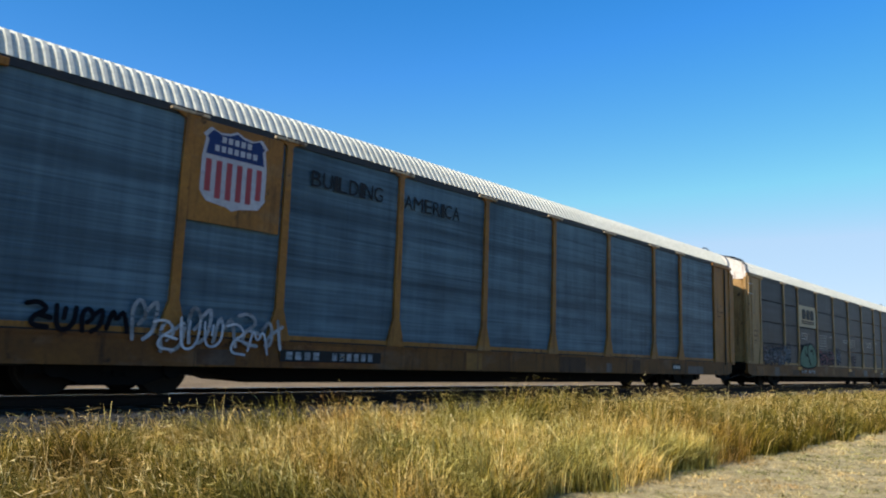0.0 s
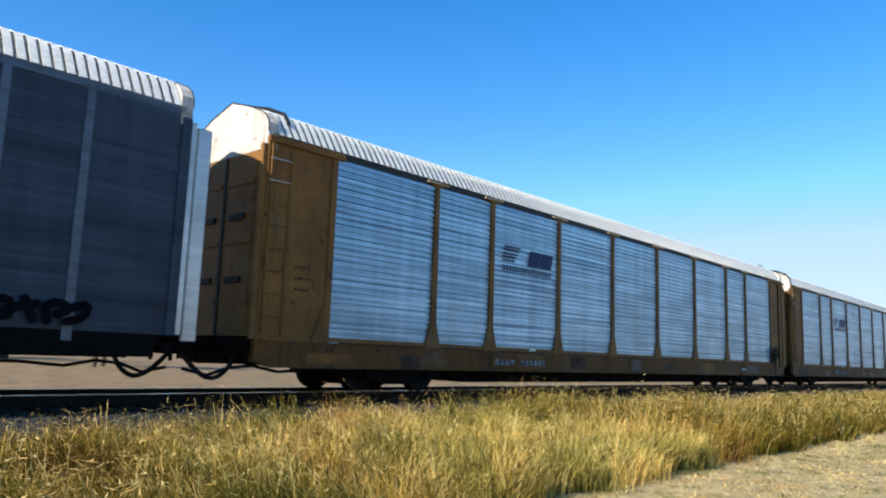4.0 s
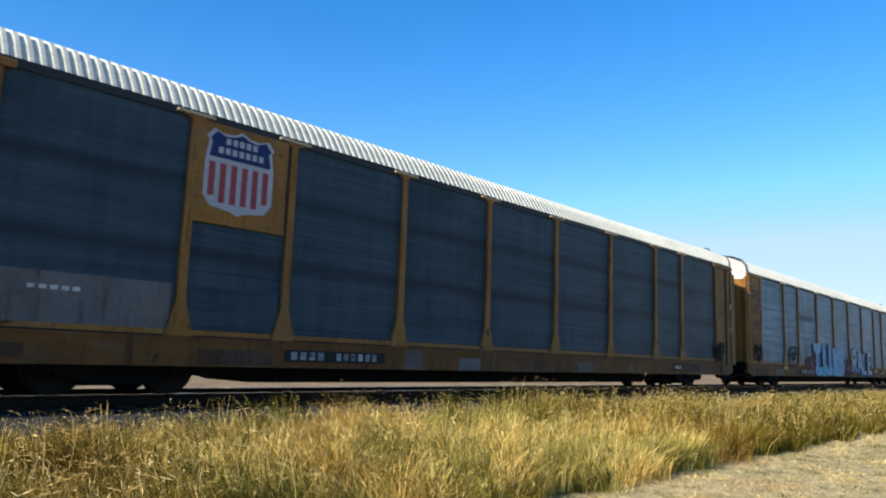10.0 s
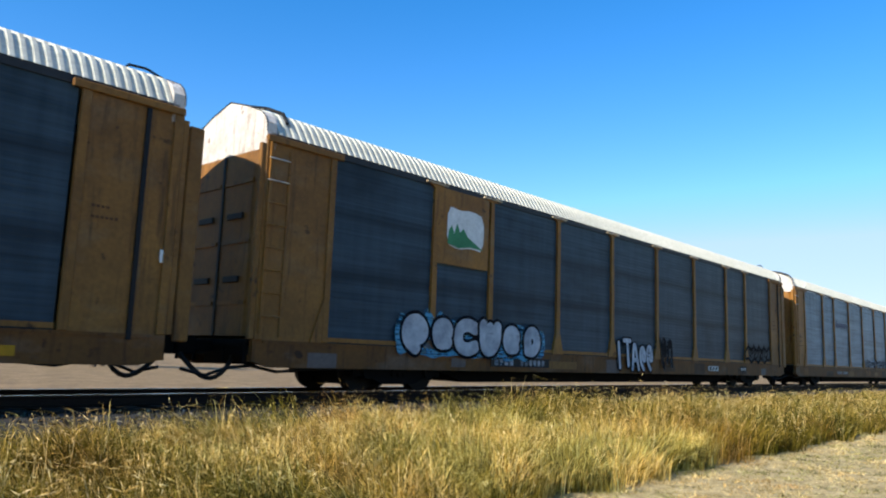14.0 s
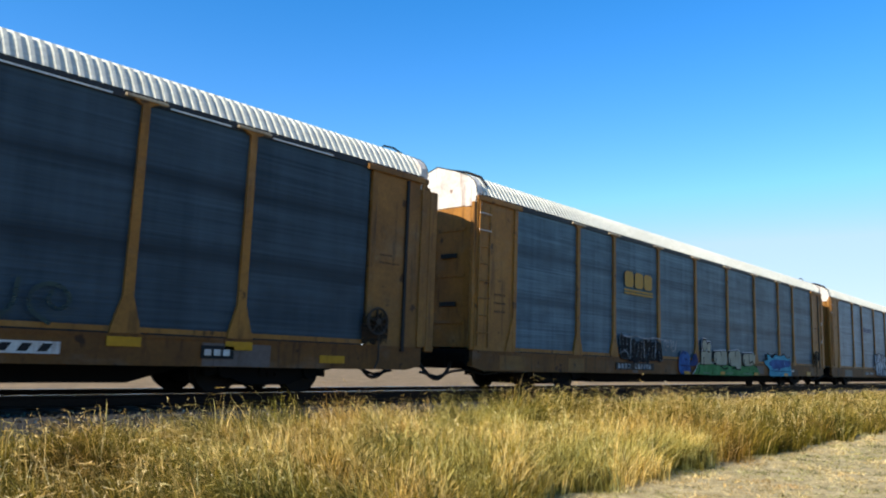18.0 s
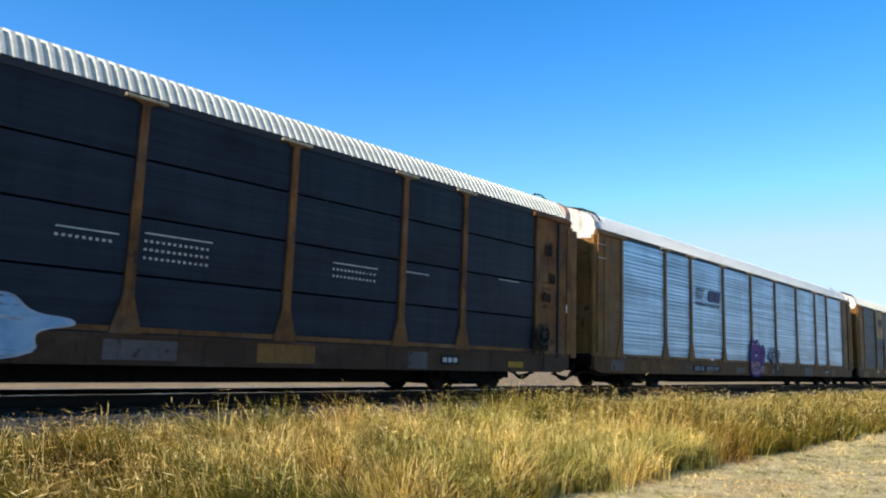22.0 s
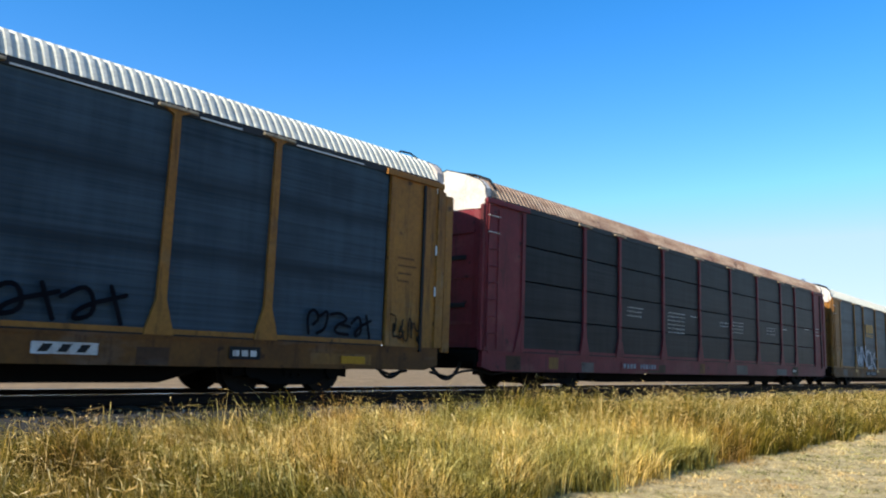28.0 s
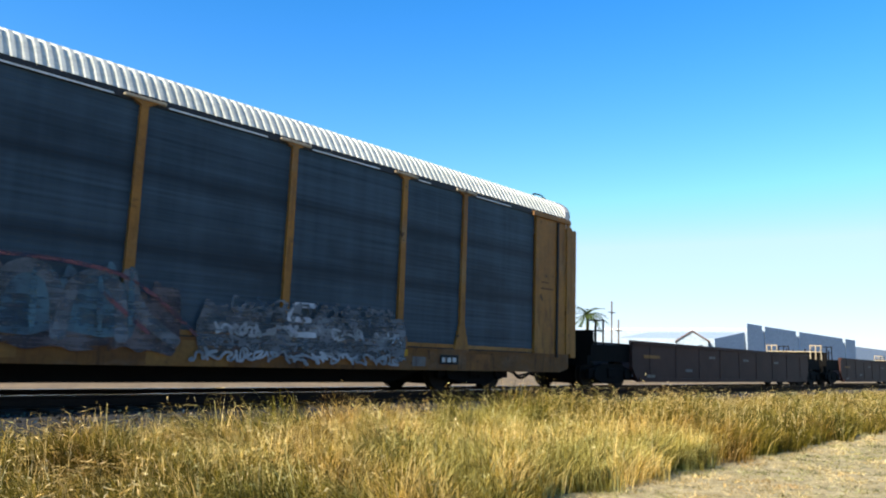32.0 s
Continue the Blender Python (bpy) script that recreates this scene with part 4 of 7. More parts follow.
        part("door_seal", mesh_of("door_seal", lambda bm: box(bm, -0.02, 0.05, -0.035, 0.035, 0.95, 4.28)), "black", car, (x, 0, 0), turn=(0, 0, turn))
        part("brake_pipe", mesh_of("brake_pipe", pipe_mesh), "rubber", car, (x, 0, 0), turn=(0, 0, turn))
        part("gable_trim", mesh_of("gable_trim", lambda bm: tube(bm, [(-0.005, y, z + 0.004) for y, z in GABLE], 0.012)), "rail_dark", car, (x, 0, 0), turn=(0, 0, turn))
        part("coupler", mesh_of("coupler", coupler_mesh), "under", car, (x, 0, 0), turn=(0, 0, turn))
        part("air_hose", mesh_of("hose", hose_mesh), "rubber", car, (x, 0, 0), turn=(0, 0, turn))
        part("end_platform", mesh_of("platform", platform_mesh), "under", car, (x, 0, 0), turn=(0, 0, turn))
    for s in (3.75, BODY - 3.6):
        bogie(car, s)
    for s in (0.06,):
        lad = part("ladder", mesh_of("stile", stile_mesh), paint, car, (s, 0, 0))
        for z in (1.3, 1.7, 2.1, 2.5, 2.9, 3.3, 3.7, 4.1):
            part("rung", mesh_of("rung", rung_mesh), "white_worn" if z > 3.4 else paint, lad, (0, 0, z))
    if k != 2:
        part("roof_hoop", mesh_of("hoop", hoop_mesh), "black", car, (BODY - 1.0, -0.55, 0))
        part("roof_hoop", mesh_of("hoop_low", lambda bm: tube(bm, [(0.12, -0.30, 5.27), (0.42, -0.62, 5.24), (0.55, -0.95, 5.10), (0.50, -1.16, 4.86)], 0.035)), "black", car)
    # white plates stand in for sky showing through slits beside the door
    if k in (5, 7, 9, 13, 15, 17, 19):
        for z in (2.0, 2.9)[: 1 + k % 3]:
            part("latch_plate", mesh_of("latch_plate", lambda bm: box(bm, 0, 0.05, -0.006, 0, 0, 0.2)), "white", car, (BODY - 0.22, -1.336, z), "small bright latch plate")
    if k in (3, 5, 6, 7, 12, 13, 14, 15, 21):
        brake_wheel(car, 25.72, 1.36)
    if k in (1, 9, 12, 14, 15, 17, 19, 21):
        plate(car, "reflector", 24.4, 25.0, 0.52, 0.66, "reflector", -1.322)
    # small marks: number board, reflectors, data blocks
    if style != "alu":
        plate(car, "number_board", 6.5, 8.9, 0.53, 0.74, "black" if k in (0, 2, 4, 7, 9, 10, 13, 16, 17, 21, 22) else sill_paint, -1.321)
        bars(car, 6.62, 0.565, 4, 0.13, 0.14, 0.07, "sp_mid", -1.329)
        bars(car, 7.66, 0.565, 6, 0.11, 0.14, 0.07, "sp_mid", -1.329)
        for x in POSTS[1:-1]:
            if rng.random() < 0.55 and k in (1, 8, 9, 12, 15, 17, 18, 21, 22):
                plate(car, "reflector", x - 0.26, x + 0.26, 0.70, 0.84, "reflector", -1.321)
        plate(car, "data_board", 22.0, 22.6, 0.55, 0.76, "black", -1.321)
        bars(car, 22.06, 0.6, 3, 0.12, 0.1, 0.05, "white_worn", -1.329)
    else:
        for i in range(0, 21, 3):
            plate(car, "number_board", 1.9 + i * 1.138, 2.6 + i * 1.138, 0.62, 0.74, "white_worn", -1.31)
    if style != "alu":
        x = rng.uniform(0.6, 2.0)
        while x < 25:
            w = rng.uniform(0.3, 1.5)
            plate(car, "repainted_patch", x, x + w, rng.choice((0.43, 0.45, 0.5)), rng.choice((0.7, 0.8, 0.83)), rng.choice(("patch_grey", "sill_dark", "ochre_brown", "ochre_rust", "patch_lilac", "sill_dark")), -1.3, "", 0.003)
            x += w + rng.uniform(0.8, 3.5)
    # striped builder's plate on the sill
    if k in (6, 10, 12, 14, 19, 21):
        board = plate(car, "builder_plate", 18.95, 19.85, 0.56, 0.73, "white_worn", -1.321)
        for i in range(3):
            part("plate_bar", mesh_of("plate_bar", lambda bm: prism(bm, [(0, 0), (0.13, 0), (0.2, 0.11), (0.07, 0.11)], -0.003, 0)), "black", board, (0.08 + 0.26 * i, -0.007, 0.03))
    # stencilled lines on the end panels
    if style != "alu":
        ink = "white_worn" if paint == "oxide_red" else "ochre_dark"
        for i in range(rng.randint(2, 5)):
            bars(car, 25.8, 2.7 - 0.16 * i, rng.randint(4, 8), 0.045, 0.04, 0.025, ink, -1.303, "stencil")
        if k % 2:
            for i in range(3):
                bars(car, 0.75, 2.2 - 0.2 * i, rng.randint(3, 5), 0.06, 0.05, 0.03, ink, -1.303, "stencil")
        if k in (19, 8, 4):
            strokes(car, 25.6, 26.5, 0.95, 1.5, 5, "sp_grease", 900 + k, 0.05)
    # white strips painted for the daylight slits under the eave
    if k in (11, 12, 19, 22):
        for a, b in zip(POSTS, POSTS[1:]):
            plate(car, "eave_flash", a + 0.4, b - 0.4 - 0.8 * rng.random(), 4.455, 4.48, "white", -1.3, "", 0.012)
    if style == "rows":
        # white specks and bars stand in for light seen through perforations
        for x, w, z, rows in ((9.65, 1.35, 2.42, 5), (11.4, 0.55, 2.4, 0), (13.9, 0.9, 2.34, 1), (15.2, 1.15, 2.42, 3), (18.9, 1.15, 2.40, 2), (20.7, 0.85, 2.44, 0), (24.0, 0.8, 2.6, 0), (6.9, 1.0, 2.40, 2)):
            def lit_holes(bm):
                box(bm, 0, w, -0.006, 0, 0, 0.022)
                for row in range(rows):
                    for j in range(int(w / 0.095)):
                        box(bm, j * 0.095, j * 0.095 + 0.045, -0.006, 0, -0.13 - row * 0.13, -0.09 - row * 0.13)
            part("vent_grille", mesh_of(("vent", w, rows), lit_holes), "white_worn", car, (x, -1.289, z), "rows of pale perforations")
    return car


def decorate(k, car):
    of = lambda text: [GLYPHS[c] for c in text]
    row = lambda *a, **b: letters(car, *a, **b)
    if k == 0:
        shield(car, 4.7, 5.95, 3.0, 4.36)
        word(car, "letter", "BUILDING", 6.95, 3.78, 1.85, 0.3, "black", -1.31)
        word(car, "letter", "AMERICA", 9.4, 3.78, 1.8, 0.3, "black", -1.31)
        row(squiggles(4, 1), 2.3, 3.75, 0.86, 1.28, 0.07, "sp_black", times=2)
        row(squiggles(6, 2), 3.75, 6.5, 0.7, 1.32, 0.06, "sp_mid", times=2, jump=0.15, seed=2)
        row(squiggles(5, 3), 4.1, 6.2, 0.68, 1.2, 0.04, "sp_white", times=2, jump=0.2, seed=3, y=-1.375)
    elif k == 1:
        plate(car, "logo_board", 6.55, 9.1, 2.72, 3.72, "cream", -1.3, "cream board", 0.012)
        block_mark(car, 6.95, 8.75, 2.86, 3.55, "black")
        patch(car, 1.7, 4.3, 0.85, 1.85, "sp_mauve", 3, 6)
        patch(car, 4.2, 5.1, 0.92, 2.0, "sp_faint", 4, 2)
        row(squiggles(5, 7), 1.8, 4.4, 0.95, 1.65, 0.1, "sp_faint", seed=7)
        # round pale green throw-up edged in black
        body = [(0, 0.1), (0.05, 0.55), (0.3, 0.72), (0.55, 0.95), (1.0, 1.0), (1.2, 0.85), (1.35, 1.05), (1.8, 1.08), (2.3, 0.8), (2.5, 0.4), (2.35, 0.05), (1.2, -0.03), (0.5, 0.0)]
        edge = part("graffiti", mesh_of("frog_edge", lambda bm: prism(bm, rounded([(1.25 + (x - 1.25) * 1.06, 0.5 + (z - 0.5) * 1.14) for x, z in body]), -0.003, 0)), "sp_black", car, (6.4, -1.345, 0.85), "pale green bubble shape edged in black")
        part("graffiti_fill", mesh_of("frog", lambda bm: prism(bm, rounded(body), -0.003, 0)), "sp_sage", edge, (0, -0.005, 0))
        ink("graffiti_line", [[(0.75, 0.78), (0.8, 0.5), (1.15, 0.55), (1.1, 0.9)], [(1.15, 0.55), (1.45, 0.15), (1.6, 0.1)], [(1.5, 0.75), (1.85, 0.8), (1.95, 0.6)]], 0.09, "sp_black", edge, (0, -0.0115, 0), 2)
        patch(car, 9.4, 12.0, 0.92, 1.75, "sp_mauve", 5, 5)
        row(squiggles(5, 8), 9.4, 11.9, 0.95, 1.7, 0.09, "sp_rose", seed=8)
        patch(car, 12.3, 13.2, 1.0, 2.0, "sp_faint", 9, 2)
        patch(car, 15.4, 16.2, 1.0, 1.7, "sp_mauve", 10, 2)
    elif k == 2:
        row(squiggles(7, 11), 7.0, 10.4, 0.72, 1.9, 0.24, "sp_white", "sp_mid", 0.03, "sp_mid", "sp_navy", seed=11, jump=0.2, times=0, round_ends=False)
        patch(car, 7.15, 10.3, 0.8, 1.55, "sp_white", 12, 6, -1.343)
        row(squiggles(4, 13), 12.4, 14.5, 0.78, 1.75, 0.30, "sp_teal", "sp_mid", 0.05, seed=13, jump=0.12)
        row(squiggles(3, 14), 14.6, 16.3, 0.9, 1.75, 0.28, "sp_mid", "sp_faint", 0.05, seed=14, jump=0.1)
        row([[[(0.25, 0.15), (0.2, 0.85), (0.75, 0.85), (0.75, 0.15)]]] * 5, 16.7, 19.2, 0.55, 1.62, 0.24, "sp_white", "sp_mid", 0.03, "", "sp_black", (0.1, 0.1), seed=15, times=2, jump=0.1)
        patch(car, 16.6, 19.3, 0.5, 1.0, "sp_white", 16, 5, -1.343)
        row([[[(0.25, 0.15), (0.2, 0.85), (0.75, 0.85), (0.75, 0.15)]]] * 5, 19.8, 22.9, 0.55, 1.55, 0.24, "sp_white", "sp_mid", 0.03, "", "sp_black", (0.1, 0.1), seed=17, times=2, jump=0.1)
        patch(car, 19.7, 23.0, 0.5, 1.0, "sp_white", 18, 5, -1.343)
        row(squiggles(2, 19), 24.4, 25.8, 0.95, 1.35, 0.12, "sp_black", seed=19)
        row(squiggles(4, 20), 2.6, 5.4, 1.0, 1.6, 0.04, "sp_faint", times=2, seed=20)
        bars(car, 1.75, 2.4, 5, 0.09, 0.16, 0.06, "sp_navy", -1.302)
        bars(car, 1.8, 1.75, 6, 0.09, 0.14, 0.05, "sp_navy", -1.302)
    elif k in (3, 4, 16):
        horse_mark(car, 6.8, 2.85)
        plate(car, "paper_scrap", 8.0, 8.26, 0.93, 0.99, "white", -1.32)
        if k == 16:
            # a sitting purple shape with two pointed tips, a curled tail and a pale companion
            sheet = lambda name, pts, material, y, parent=car: part(name, mesh_of(("sheet16", name, pts[0], pts[1]), lambda bm: prism(bm, rounded(pts), -0.003, 0)), material, parent, (0, y, 0))
            body = [(11.88, 0.5), (11.84, 1.1), (11.95, 1.55), (12.1, 1.86), (12.28, 1.76), (12.48, 1.76), (12.66, 1.87), (12.86, 1.55), (12.95, 1.12), (13.08, 0.62), (12.9, 0.44), (12.3, 0.4)]
            tail = [(13.04, 0.95), (12.96, 1.37), (13.15, 1.66), (13.42, 1.62), (13.55, 1.3), (13.38, 0.98), (13.2, 0.85)]
            foot = [(12.98, 0.8), (13.06, 0.52), (13.24, 0.5), (13.36, 0.7), (13.22, 0.86)]
            for shape in (body, tail, foot):
                cx, cz = sum(p[0] for p in shape) / len(shape), sum(p[1] for p in shape) / len(shape)
                rim = sheet("graffiti", [(cx + (x - cx) * 1.1, cz + (z - cz) * 1.08) for x, z in shape], "sp_navy", -1.345)
                sheet("graffiti_fill", shape, "sp_pink" if shape is foot else "sp_purple", -0.005, rim)
            sheet("graffiti_fill", [(11.88, 0.5), (11.9, 0.95), (12.2, 1.05), (12.35, 0.9), (12.6, 1.05), (12.92, 0.95), (13.0, 0.6), (12.6, 0.45)], "sp_pink", -1.356)
            ink("graffiti_line", [[(12.0, 1.72), (12.28, 1.74), (12.55, 1.74)], [(12.2, 1.3), (12.46, 1.36), (12.7, 1.3)], [(11.9, 0.75), (12.2, 0.55), (12.35, 0.85)], [(12.5, 0.85), (12.75, 0.6), (12.95, 0.9)], [(11.9, 1.0), (12.3, 1.03), (12.9, 1.0)], [(13.08, 1.3), (13.2, 1.38), (13.3, 1.3)]], 0.04, "sp_navy", car, (0, -1.362, 0), 2)
            for x, z, w, h in ((12.33, 1.18, 0.24, 0.09), (12.04, 1.64, 0.14, 0.12), (12.54, 1.64, 0.16, 0.14)):
                sheet("graffiti_spot", [(x, z), (x + w, z), (x + 0.85 * w, z + h), (x + 0.15 * w, z + h)], "sp_white", -1.361)
            for shape in ([(13.95, 1.14), (13.95, 1.3), (14.16, 1.42), (14.37, 1.36), (14.36, 1.18), (14.1, 1.1)], [(14.2, 1.15), (14.45, 1.3), (14.8, 1.2), (14.8, 1.05), (14.57, 0.86), (14.35, 0.92)], [(14.34, 1.4), (14.4, 1.6), (14.56, 1.62), (14.62, 1.42), (14.5, 1.32)], [(15.0, 1.1), (15.05, 1.5), (15.26, 1.5), (15.28, 1.26), (15.1, 1.05)], [(14.9, 0.72), (14.92, 0.86), (15.06, 0.86), (15.06, 0.7)], [(14.33, 0.5), (14.34, 0.72), (14.48, 0.72), (14.48, 0.5)]):
                rim = sheet("graffiti", shape, "sp_mid", -1.345)
                ink("graffiti_line", [shape[:-1] if shape[0][1] < 1.0 else shape + shape[:1]], 0.04, "sp_navy", rim, (0, -0.005, 0), 1)
            ink("graffiti_line", [[(14.62, 1.5), (14.85, 1.35), (14.84, 1.1)], [(14.95, 0.95), (15.05, 1.1)], [(14.4, 1.2), (14.5, 1.1)]], 0.045, "sp_navy", car, (0, -1.356, 0), 1)
            ink("graffiti_line", [[(14.93, 0.7), (15.05, 0.69)], [(14.38, 0.62), (14.4, 0.52)]], 0.05, "sp_white", car, (0, -1.356, 0), 0)
    elif k == 5:
        for x, w in ((1.84, 0.46), (2.36, 0.47), (5.37, 0.42), (7.85, 0.5), (9.43, 0.5)):
            plate(car, "reflector", x, x + w, 0.82, 0.92, "reflector", -1.322)
        for z in (1.90, 1.77):
            plate(car, "data_board", 0.94, 1.24, z, z + 0.06, "black", -1.322)
        patch(car, 10.3, 11.3, 0.85, 1.62, "sp_royal", 21, 2)
        patch(car, 10.9, 16.4, 0.45, 1.25, "sp_olive", 22, 8)
        row(squiggles(6, 23), 11.2, 15.0, 0.6, 2.05, 0.30, "sp_olive", "sp_faint", 0.03, "sp_lime", seed=23, jump=0.14)
        row(squiggles(4, 24), 11.4, 14.6, 0.5, 1.2, 0.16, "sp_sage", "sp_black", 0.05, seed=24, y=-1.38)
        patch(car, 15.3, 18.2, 0.42, 1.7, "sp_blue", 25, 4)
        row(squiggles(4, 26), 15.6, 17.4, 0.8, 1.75, 0.12, "sp_white", "sp_cyan", 0.04, seed=26, jump=0.2)
        patch(car, 17.3, 19.4, 0.42, 1.0, "sp_green", 27, 3)
        towers(car, 19.0, 0.42)
        wild(car, 23.0, 24.7, 0.5, 1.55, 3, "sp_green", 0.08, "sp_mid", "sp_sage", 28)
        ink("graffiti", [[(23.7, 2.3), (23.85, 1.8), (24.0, 1.75)], [(23.75, 2.0), (23.9, 1.75)]], 0.05, "sp_mid", car, (0, -1.35, 0), 2)
    elif k == 6:
        shield(car, 4.74, 5.94, 2.95, 4.33)
        wild(car, 1.8, 6.2, 0.95, 2.15, 7, "sp_green", 0.12, "sp_teal", "sp_ice", 30, "sp_white", "", "sp_ice")
        row(squiggles(3, 31), 0.7, 1.2, 1.2, 2.5, 0.04, "sp_mid", times=2, seed=31)
        body = [[[(0.2, 0.2), (0.2, 0.8), (0.8, 0.8), (0.75, 0.2)]]]
        row(body * 2 + squiggles(1, 32), 7.1, 9.0, 0.85, 1.9, 0.42, "sp_pink", "sp_black", 0.06, "sp_white", "sp_mid", (0.0, 0.12), seed=32, times=2, jump=0.1)
        row(body, 8.5, 9.2, 0.95, 1.7, 0.36, "sp_teal", "sp_black", 0.06, "sp_white", seed=33, times=2, y=-1.385)
        ink("graffiti", [[(9.2, 1.5), (9.7, 1.35), (9.85, 1.5), (9.7, 1.65), (9.55, 1.5)]], 0.09, "sp_rose", car, (0, -1.36, 0), 2)
        row(squiggles(4, 34), 10.0, 11.5, 1.05, 1.5, 0.04, "sp_mid", times=2, seed=34)
        # a heavy black throw-up with a stovepipe top, a shaded link and a black slab, edged in white
        sheet = lambda name, pts, material, y, soften=1: part(name, mesh_of(("sheet", name, pts[0]), lambda bm: prism(bm, rounded(pts, soften), -0.003, 0)), material, car, (0, y, 0))
        sheet("graffiti_shade", [(14.1, 1.85), (14.9, 1.72), (15.4, 1.28), (15.6, 0.91), (14.2, 0.92)], "sp_ash", -1.3415)
        sheet("graffiti_shade", [(16.2, 1.9), (17.05, 1.74), (17.25, 0.98), (16.5, 0.92)], "sp_ash", -1.3415)
        sheet("graffiti", [(12.22, 0.92), (12.2, 1.27), (12.46, 1.63), (12.94, 1.62), (12.9, 2.0), (13.34, 2.04), (13.36, 1.66), (13.44, 1.93), (13.93, 2.02), (14.14, 1.77), (14.22, 0.95)], "sp_black", -1.347)
        sheet("graffiti_gap", [(12.65, 0.91), (12.64, 1.16), (12.73, 1.31), (12.88, 1.17), (12.93, 0.91)], "sp_ash", -1.352)
        sheet("graffiti_gap", [(13.66, 1.6), (13.87, 1.31), (13.74, 1.18), (13.72, 0.93), (13.62, 0.95), (13.68, 1.25)], "sp_ash", -1.352)
        ink("graffiti_edge", [[(12.18, 1.25), (12.45, 1.64), (12.9, 1.66), (12.9, 2.01), (13.36, 2.06), (13.41, 1.66)], [(13.39, 1.92), (13.92, 2.03), (14.04, 1.78)], [(14.03, 2.07), (14.5, 1.92), (15.34, 1.72)],
                              [(15.25, 1.28), (14.84, 1.25), (15.26, 1.16)], [(14.18, 1.47), (14.43, 1.49), (14.3, 1.34)]], 0.04, "sp_white", car, (0, -1.356, 0), 1)
        ink("graffiti_line", [[(14.3, 1.3), (14.85, 1.75)], [(14.75, 1.7), (15.3, 1.62)]], 0.1, "sp_black", car, (0, -1.352, 0), 0)
        sheet("graffiti_slab", [(15.27, 1.94), (16.21, 1.97), (16.3, 1.25), (16.53, 1.22), (16.56, 0.91), (15.57, 0.91), (15.33, 1.54)], "sp_black", -1.347, 0)
        ink("graffiti_edge", [[(15.71, 1.59), (16.15, 1.62), (16.21, 1.27), (15.68, 1.23)], [(15.77, 1.44), (16.14, 1.46)], [(15.25, 1.95), (16.13, 1.98), (16.24, 2.06)]], 0.05, "sp_white", car, (0, -1.353, 0), 0)
        ink("graffiti_edge", [[(16.33, 1.95), (16.86, 1.86), (17.42, 2.03), (17.43, 1.86), (17.05, 1.74)], [(16.65, 1.73), (16.74, 1.28)], [(16.85, 1.7), (16.92, 1.3)], [(17.13, 1.46), (17.25, 1.21)]], 0.045, "sp_mid", car, (0, -1.353, 0), 1)
        for x, z in ((17.39, 1.53), (17.39, 1.16), (12.52, 1.77), (12.77, 1.94)):
            part("graffiti_spot", mesh_of("white_spot", lambda bm: disc(bm, 0, -0.003, 0, 0, 0.05, 10)), "sp_white", car, (x, -1.346, z))
        patch(car, 18.3, 21.6, 0.9, 1.4, "sp_faint", 35, 6)
        ink("graffiti", [[(19.6, 0.55), (19.75, 1.5), (20.1, 1.6), (20.3, 0.9), (20.25, 0.5)], [(20.5, 0.5), (20.6, 1.3), (20.85, 0.6)]], 0.2, "sp_black", car, (0, -1.35, 0), 1)
        ink("graffiti_line", [[(22.8, 1.45), (23.4, 1.45)], [(23.1, 1.45), (23.1, 1.0)], [(23.6, 0.98), (23.65, 1.5), (24.0, 1.4), (23.7, 1.22), (24.05, 0.98)], [(24.3, 1.0), (24.3, 1.45)], [(24.55, 1.45), (24.6, 1.0), (25.0, 1.05), (25.05, 1.45)]], 0.05, "sp_mid", car, (0, -1.346, 0), 0)
    elif k == 7:
        shield(car, 4.65, 5.98, 2.93, 4.36)
        plate(car, "paint_patch", 1.75, 4.28, 0.99, 1.7, "patch_grey", -1.292, "pale grey painted-out patch")
        plate(car, "paint_patch", 4.5, 6.28, 0.99, 1.7, "zinc_grime", -1.292)
        bars(car, 2.2, 1.45, 5, 0.1, 0.06, 0.05, "white_worn", -1.3)
    elif k == 8:
        word_bars(car, 6.6, 3.0, 2.1, 0.34)
        ring = [[(0.5, 0.1), (0.1, 0.3), (0.15, 0.85), (0.7, 0.95), (0.9, 0.55), (0.5, 0.4), (0.2, 0.6)]]
        row([ring, ring[::-1], ring], 4.75, 6.0, 0.9, 1.7, 0.09, "sp_black", times=2, seed=40, jump=0.12)
        ink("graffiti", [[(4.7, 0.9), (4.75, 1.65), (5.9, 1.75), (6.05, 1.0), (5.4, 0.82), (4.7, 0.9)]], 0.04, "sp_black", car, (0, -1.35, 0), 1)
        patch(car, 7.4, 9.0, 0.75, 1.45, "sp_rose", 41, 3)
        row(of("TIIN") + [GLYPHS["S"]], 8.5, 13.8, 0.5, 2.0, 0.36, "sp_ice", "sp_white", 0.05, "", "sp_royal", (0.22, -0.05), seed=42, times=0, jump=0.05)
        patch(car, 8.7, 13.6, 0.44, 1.0, "sp_cyan", 43, 6, -1.3435)
        patch(car, 14.1, 15.4, 0.5, 1.6, "sp_rose", 44, 3)
        row(of("RALE"), 15.3, 19.75, 0.5, 2.0, 0.42, "sp_white", "sp_black", 0.035, "", "sp_royal", (0.34, -0.08), seed=45, times=0, jump=0.04, label="white and blue block-letter graffiti", round_ends=False)
        row(squiggles(5, 46), 0.6, 1.5, 1.0, 1.7, 0.09, "sp_black", seed=46)
